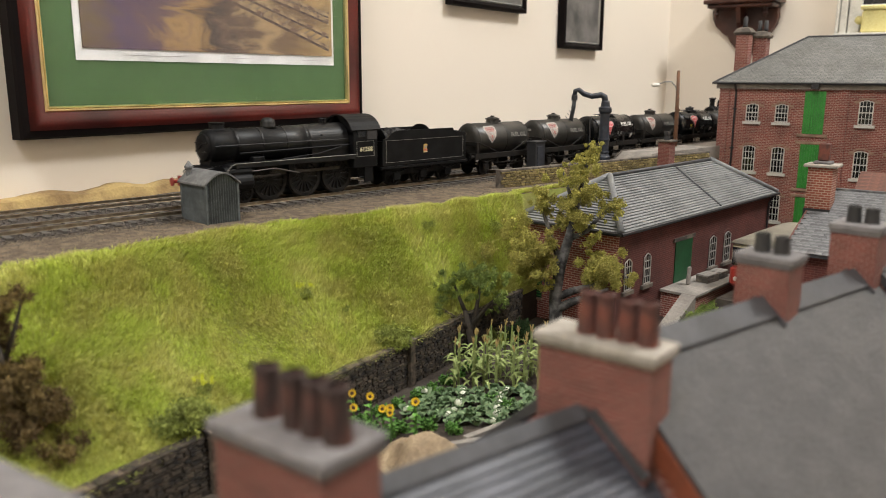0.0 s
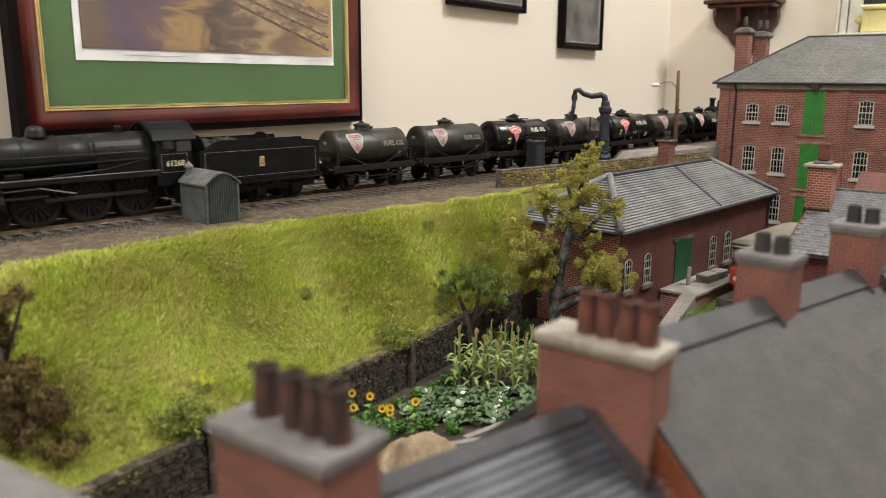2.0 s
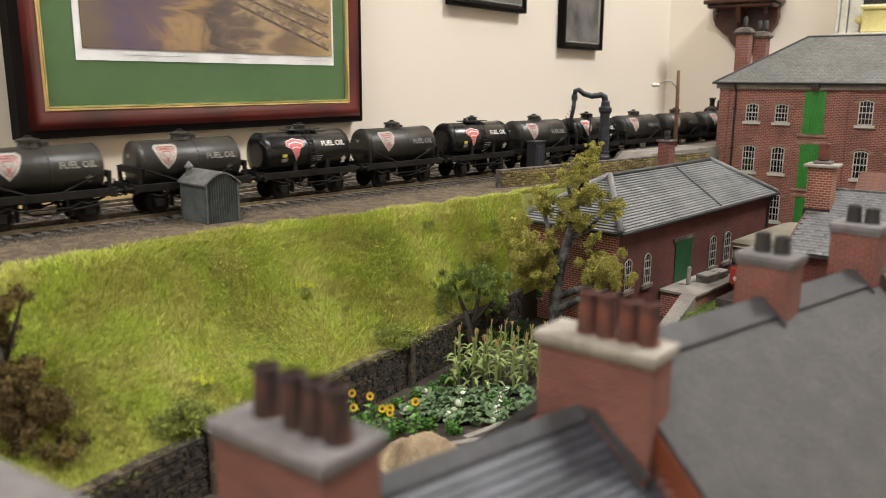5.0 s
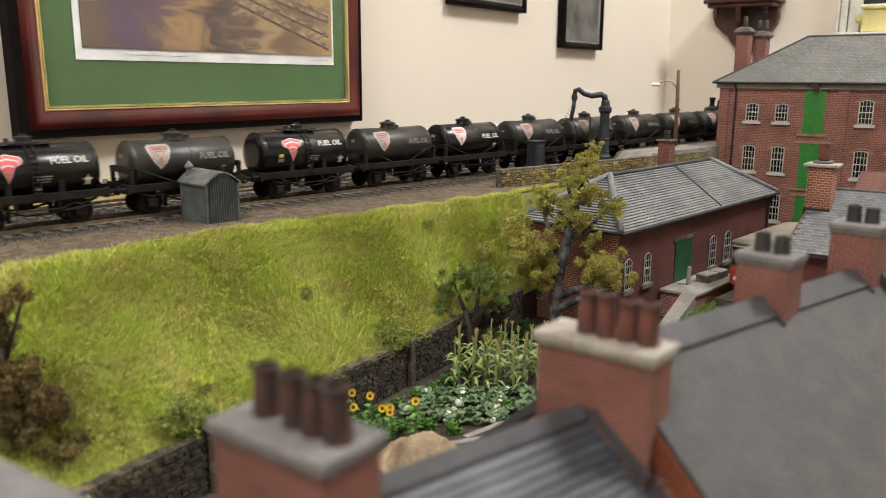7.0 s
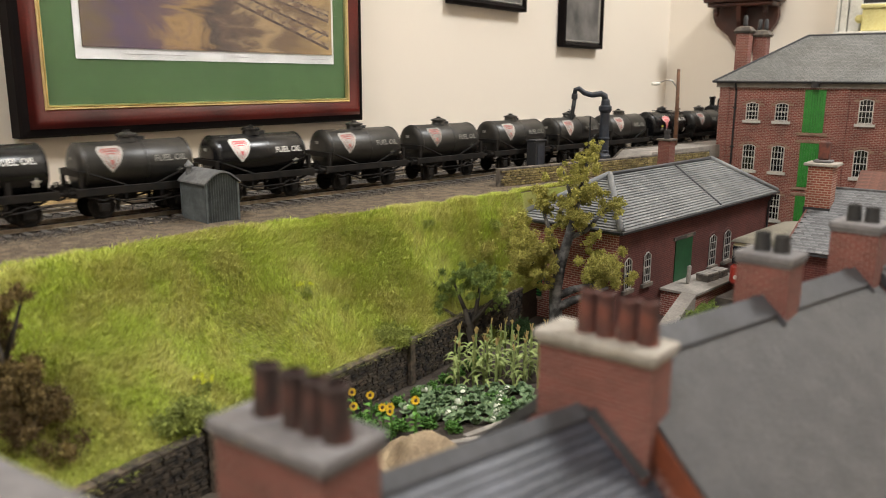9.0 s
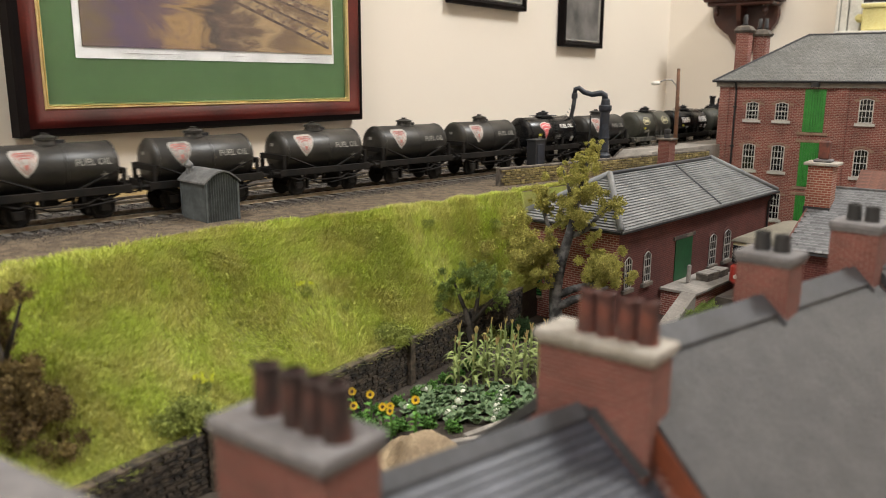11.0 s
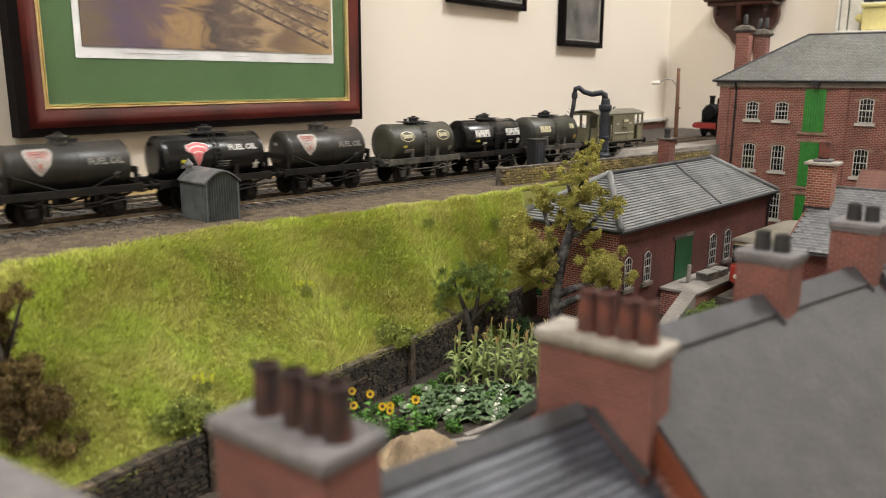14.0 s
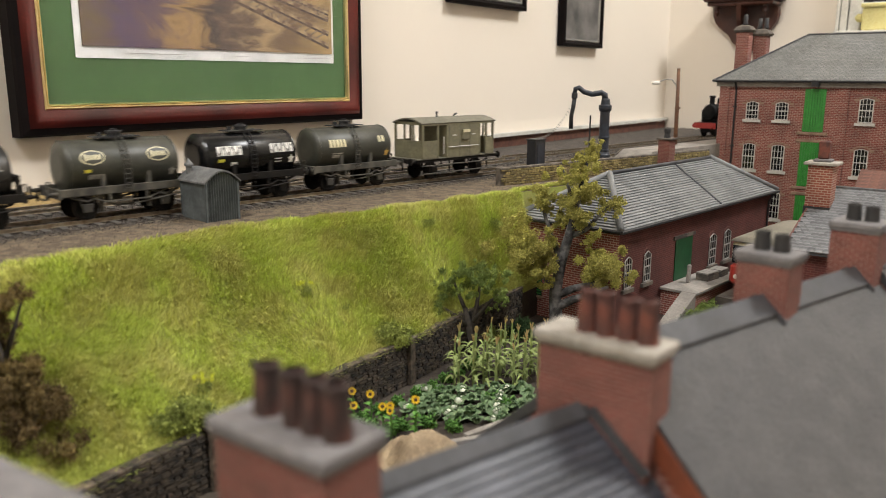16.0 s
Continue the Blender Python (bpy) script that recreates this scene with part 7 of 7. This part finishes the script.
def garden():
    r = random.Random(11)
    k = 0
    for j in range(4):
        for i in range(7):
            x = 0.0065 + 0.0074 * i + r.uniform(-0.002, 0.002) + j * 0.0012
            y = 0.380 + 0.0095 * j + i * 0.0005 + r.uniform(-0.002, 0.002)
            if x < 0.060 and y > 0.371:
                maize(x, y, k)
            k += 1
    k = 0
    for j in range(7):
        for i in range(9):
            x = -0.018 + 0.0068 * i + r.uniform(-0.002, 0.002) + 0.0015 * j
            y = 0.3375 + 0.0058 * j + 0.0006 * i + r.uniform(-0.0018, 0.0018)
            if x < 0.046 and (j > 0 or i > 1) and r.random() < 0.82:
                cabbage(x, y, k, k % 3 == 0, r.uniform(0.0040, 0.0062))
            k += 1
    for i, (x, y) in enumerate(((-0.0405, 0.336), (-0.0395, 0.330), (-0.0320, 0.331), (-0.0265, 0.3275), (-0.0230, 0.328), (-0.0125, 0.3300), (-0.0118, 0.3275), (-0.0225, 0.322))):
        sunflower(x, y, i, (-10, 25, -5, 15, 5, 35, 20, -30)[i])
    for i, (x, y, q) in enumerate(((-0.0310, 0.3300, 0.0055), (-0.0185, 0.3330, 0.0050), (-0.0060, 0.3355, 0.0048), (0.0055, 0.3315, 0.0048), (-0.0240, 0.3270, 0.0045), (0.024, 0.362, 0.0050), (0.032, 0.357, 0.0048), (-0.038, 0.331, 0.0045), (-0.012, 0.370, 0.0046), (-0.004, 0.381, 0.0042), (0.002, 0.390, 0.0046), (-0.021, 0.360, 0.0044),
                                  (0.009, 0.401, 0.0042), (-0.029, 0.350, 0.0046), (-0.036, 0.341, 0.0044), (0.015, 0.410, 0.0044), (-0.002, 0.372, 0.0040), (0.022, 0.419, 0.0040))):
        h = thing("herb_plant", pose(x, y, GARDEN), "low bright green leafy plant in the vegetable bed", "plant", "herb plants")
        leaves("crown", [(0, 0, q * 0.5, q * 0.75), (q * 0.4, 0, q * 0.3, q * 0.5), (-q * 0.4, q * 0.2, q * 0.35, q * 0.5)], 260, q * 0.22, HERB, h)
    # tan canvas sheet over a heap
    t = thing("canvas_sheet", pose(-0.0080, 0.3040, GARDEN, 0, 0, 30), "crumpled tan canvas sheet over a garden heap", "tarpaulin")
    bm = bmesh.new()
    n = 12
    grid = []
    for i in range(n):
        row = []
        for j in range(n):
            x, y = (i / (n - 1) - 0.5) * 2, (j / (n - 1) - 0.5) * 2
            d = max(abs(x), abs(y)) * 0.55 + math.hypot(x, y) * 0.45
            z = 0.0125 * max(0, 1 - d ** 1.5)
            fold = 0.0024 * (abs(math.sin(math.atan2(y, x) * 4 + 1.3 * noise.noise(Vector((x, y, 0)) * 2))) - 0.5) * min(1, d * 1.6) + 0.0050 * noise.noise(Vector((x * 1.9, y * 1.9, 5)))
            row.append(bm.verts.new((x * 0.0185, y * 0.0155, max(0.0002, z + fold * (1 if d < 1 else 0.3)))))
        grid.append(row)
    for i in range(n - 1):
        for j in range(n - 1):
            bm.faces.new((grid[i][j], grid[i + 1][j], grid[i + 1][j + 1], grid[i][j + 1]))
    part("sheet", bm, CANVAS, t)
    for a, b in (((0.010, 0.3215), (0.052, 0.3560)), ((-0.002, 0.3130), (0.030, 0.3250))):
        d = Vector((b[0] - a[0], b[1] - a[1], 0))
        q = thing("edging_board", pose(a[0], a[1], GARDEN, 0, 0, math.degrees(math.atan2(d.y, d.x))), "pale wooden edging board of the vegetable bed", "board", "edging boards")
        part("board", B(0, d.length, -0.0016, 0.0016, 0, 0.0035, 0.0003), CONCRETE, q)


def plant(name, base, limbs, clumps, count, size, leaf, bark, label, category, crown=""):
    t = thing(name, pose(*base), label, category, "trees")
    for i, (pts, radii) in enumerate(limbs):
        part("trunk" if i == 0 else "branch", tube(bmesh.new(), pts, radii, 9 if i == 0 else 7), bark, t, smooth=True)
    leaves("crown", clumps, count, size, leaf, t, crown)
    return t


def px(x, y, k, x0, y0, z0=0.0):
    """From a sketch in steps of k metres: right and up from a foot at (x0, y0)."""
    return ((x - x0) * k, 0.0, (y0 - y) * k + z0)


def trees():
    rng = random.Random(2)
    k = 0.000338
    P = lambda x, y, d=0.0: tuple(Vector(px(x, y, k, 985, 592)) + Vector((0, d, 0)))
    limbs = [([P(985, 594), P(984, 560), P(980, 510), P(988, 455), P(1002, 400), P(1012, 350), P(1022, 300), P(1030, 262)], [0.0056, 0.0042, 0.0037, 0.0033, 0.0028, 0.0019, 0.0012, 0.0006]),
             ([P(984, 535), P(1010, 518, -0.003), P(1045, 505, -0.006), P(1070, 490, -0.008)], [0.0030, 0.0026, 0.0020, 0.0010]),
             ([P(984, 512), P(1015, 503, 0.004), P(1050, 496, 0.006), P(1085, 470, 0.008)], [0.0028, 0.0024, 0.0018, 0.0010]),
             ([P(980, 500), P(955, 470, -0.003), P(930, 440, -0.005), P(905, 405, -0.006)], [0.0026, 0.0020, 0.0014, 0.0007]),
             ([P(990, 450), P(972, 410, 0.004), P(960, 370, 0.006), P(950, 335, 0.006)], [0.0022, 0.0016, 0.0012, 0.0006]),
             ([P(1003, 405), P(1030, 390, -0.003), P(1050, 365, -0.004), P(1068, 345, -0.004)], [0.0018, 0.0014, 0.0010, 0.0005]),
             ([P(1010, 350), P(995, 315, -0.003), P(985, 285, -0.004)], [0.0014, 0.0010, 0.0005])]
    cl = []
    for x, y, r, d, n in ((925, 425, 30, -0.005, 7), (905, 390, 26, -0.006, 5), (945, 455, 26, -0.004, 6), (955, 480, 16, -0.003, 3), (1068, 462, 30, 0.0, 8), (1090, 470, 20, 0.006, 4), (1050, 440, 18, 0.0, 3), (955, 335, 20, 0.006, 4), (968, 360, 14, 0.006, 2),
                          (990, 300, 14, -0.004, 2), (1012, 300, 22, 0.0, 5), (1025, 268, 17, 0.0, 4), (1036, 250, 13, 0.0, 4), (1018, 262, 13, 0.0, 3), (1022, 325, 18, 0.0, 4), (1005, 345, 26, -0.002, 6), (1025, 370, 18, -0.003, 3), (1065, 350, 20, -0.004, 4), (1045, 385, 16, -0.004, 2), (1040, 410, 12, -0.003, 2), (990, 375, 16, 0.003, 3)):
        for _ in range(n * 4):
            q = Vector(P(x + rng.gauss(0, r * 0.62), y + rng.gauss(0, r * 0.6), d + rng.gauss(0, r * 0.7 * k)))
            cl.append((*q, r * k * rng.uniform(0.20, 0.48)))
    plant("oak_tree", (0.0700, 0.465, GARDEN), limbs, cl, 105000, 0.00055, LEAFOLIVE, BARK, "tall tree with grey bark and ragged olive leaves", "tree", "ragged olive green foliage")
    k2 = 0.000318
    Q = lambda x, y, d=0.0: tuple(Vector(px(x, y, k2, 838, 612)) + Vector((0, d, 0)))
    limbs = [([Q(838, 614), Q(836, 585), Q(828, 555), Q(822, 525)], [0.0034, 0.0026, 0.0020, 0.0013]),
             ([Q(830, 560), Q(795, 530, -0.004), Q(760, 505, -0.006)], [0.0016, 0.0012, 0.0006]),
             ([Q(834, 575), Q(842, 530, 0.003), Q(850, 480, 0.004)], [0.0020, 0.0014, 0.0007]),
             ([Q(825, 535), Q(810, 500, 0.003), Q(800, 475, 0.004)], [0.0013, 0.0010, 0.0005]),
             ([Q(838, 550), Q(862, 515, -0.003), Q(885, 490, -0.004)], [0.0014, 0.0010, 0.0005])]
    cl = []
    for x, y, r, n in ((765, 500, 22, 6), (795, 485, 22, 5), (820, 462, 22, 6), (850, 455, 22, 6), (872, 475, 22, 5), (885, 505, 20, 4), (845, 490, 18, 3), (865, 525, 14, 2), (750, 515, 12, 2)):
        for _ in range(n * 3):
            q = Vector(Q(x + rng.gauss(0, r * 0.75), y + rng.gauss(0, r * 0.42), rng.gauss(0, r * 0.8 * k2)))
            cl.append((*q, r * k2 * rng.uniform(0.16, 0.42)))
    plant("apple_tree", (0.0178, 0.4340, GARDEN), limbs, cl, 15000, 0.00052, LEAFGREEN, TWIG, "small spreading tree with mid green leaves", "tree")
    k3 = 0.000180
    S = lambda x, y, d=0.0: tuple(Vector(px(x, y, k3, 50, 850)) + Vector((0, d, 0)))
    limbs = [([S(50, 855), S(52, 790), S(45, 720), S(30, 640), S(15, 560)], [0.0030, 0.0024, 0.0020, 0.0014, 0.0007]),
             ([S(50, 770), S(80, 720, -0.004), S(95, 680, -0.005)], [0.0016, 0.0010, 0.0005]),
             ([S(48, 740), S(15, 690, 0.004), S(-20, 650, 0.005)], [0.0016, 0.0010, 0.0005]),
             ([S(25, 610), S(45, 540, 0.003), S(60, 490, 0.004)], [0.0010, 0.0007, 0.0004])]
    cl = []
    for x, y, r, n in ((0, 640, 46, 12), (40, 690, 46, 14), (85, 720, 44, 14), (108, 780, 36, 12), (50, 640, 40, 8), (40, 780, 42, 12), (-20, 740, 46, 9), (-10, 580, 34, 9), (15, 540, 30, 7), (30, 495, 28, 7), (60, 480, 20, 4), (70, 640, 22, 3), (-30, 500, 34, 6), (5, 600, 30, 6)):
        for _ in range(n * 2):
            q = Vector(S(x + rng.gauss(0, r * 0.5), y + rng.gauss(0, r * 0.45), rng.gauss(0, r * 0.8 * k3)))
            cl.append((*q, r * k3 * rng.uniform(0.3, 0.62)))
    plant("autumn_tree", (-0.1420, 0.2500, -0.0660), limbs, cl, 52000, 0.00052, LEAFBROWN, TWIG, "tree with dark branches and brown green leaves", "tree")
    bush(-0.0985, 0.2810, -0.0625, 0.0118, LEAFBUSH, "yellow green bush growing behind the stone wall", 1)
    bush(-0.0262, 0.3860, -0.0635, 0.0105, LEAFBUSH, "yellow green bush growing behind the stone wall", 2)
    bush(0.0490, 0.4640, GARDEN, 0.0100, LEAFDARK, "dark green rounded bush by the shed", 3)
    bush(0.0320, 0.4560, GARDEN, 0.0080, LEAFBUSH, "olive bush beside the stone wall", 4)
    for i, (x, y) in enumerate(((0.1605, 0.4803), (0.1740, 0.4950), (0.1876, 0.5097), (0.2000, 0.5200))):
        bush(x, y, GARDEN, 0.0115, LEAFGREEN, "leafy green shrub below the loading deck", 5 + i)
    def on_bank(u, v):
        p = TRACK @ Vector((u, -v, height(u, v)))
        return p.x, p.y, p.z
    bush(*on_bank(0.1065, 0.1010), 0.0040, LEAFBUSH, "small bank weed with lemon yellow flowers", 12, 0.7, LEMON)
    bush(*on_bank(0.0330, 0.1330), 0.0044, LEAFBUSH, "small bank weed with lemon yellow flowers", 13, 0.7, LEMON)
    for i, (u, v, q) in enumerate(((0.125, 0.108, 0.0028), (0.160, 0.095, 0.0024), (0.205, 0.085, 0.0045), (0.245, 0.094, 0.006), (0.262, 0.088, 0.006), (0.06, 0.125, 0.0032))):
        bush(*on_bank(u, v), q, LEAFBUSH, "low weed clump in the bank grass", 20 + i, 0.7)


def wall_piers():
    a, b = Vector((-0.137, 0.2065, 0)), Vector((0.0516, 0.4943, 0))
    d = (b - a).normalized()
    ang = math.degrees(math.atan2(d.y, d.x))
    for s in (0.0885, 0.2180):
        p = a + d * s
        t = thing("wall_pier", pose(p.x, p.y, 0, 0, 0, ang), "dark stone pier on the garden wall", "pier", "wall piers")
        part("shaft", B(-0.0022, 0.0022, -0.0030, 0.0050, -0.085, -0.0602, 0.0003), STONEDARK, t)
        part("cap", B(-0.0026, 0.0026, -0.0034, 0.0054, -0.0602, -0.0592, 0.0003), COPING, t)


room()
pictures()
ground()
track("railway_track", 0.0, -0.30, 0.80, "main line of worn steel rails on dark sleepers")
track("railway_track", -0.0480, -0.30, 0.44, "second line of steel rails beside the wall")
shed()
warehouse()
terrace()
chimneys()
train()
stone_wall("stone_wall", (-0.137, 0.2065, 0), (0.0516, 0.4943, 0), -0.085, -0.0615, 0.004, 0.0040, 0.0018, STONEDARK, MORTARDARK, "sooty dark rubble stone garden wall below the bank", 300, 3, STONEDARK)
stone_wall("stone_wall", (0.0394, 0.5524, 0), (0.2387, 0.7135, 0), -0.0034, 0.0085, 0.004, 0.0046, 0.0021, STONEYELLOW, COPING, "low yellow stone wall along the trackside", 220, 5)
hut()
water_crane()
trackside()
track("railway_track", -0.0600, 0.45, 0.90, "far siding of steel rails")
cottage()
bus()
end_wall_things()
garden()
trees()
wall_piers()
ballast()
grass()

motions()
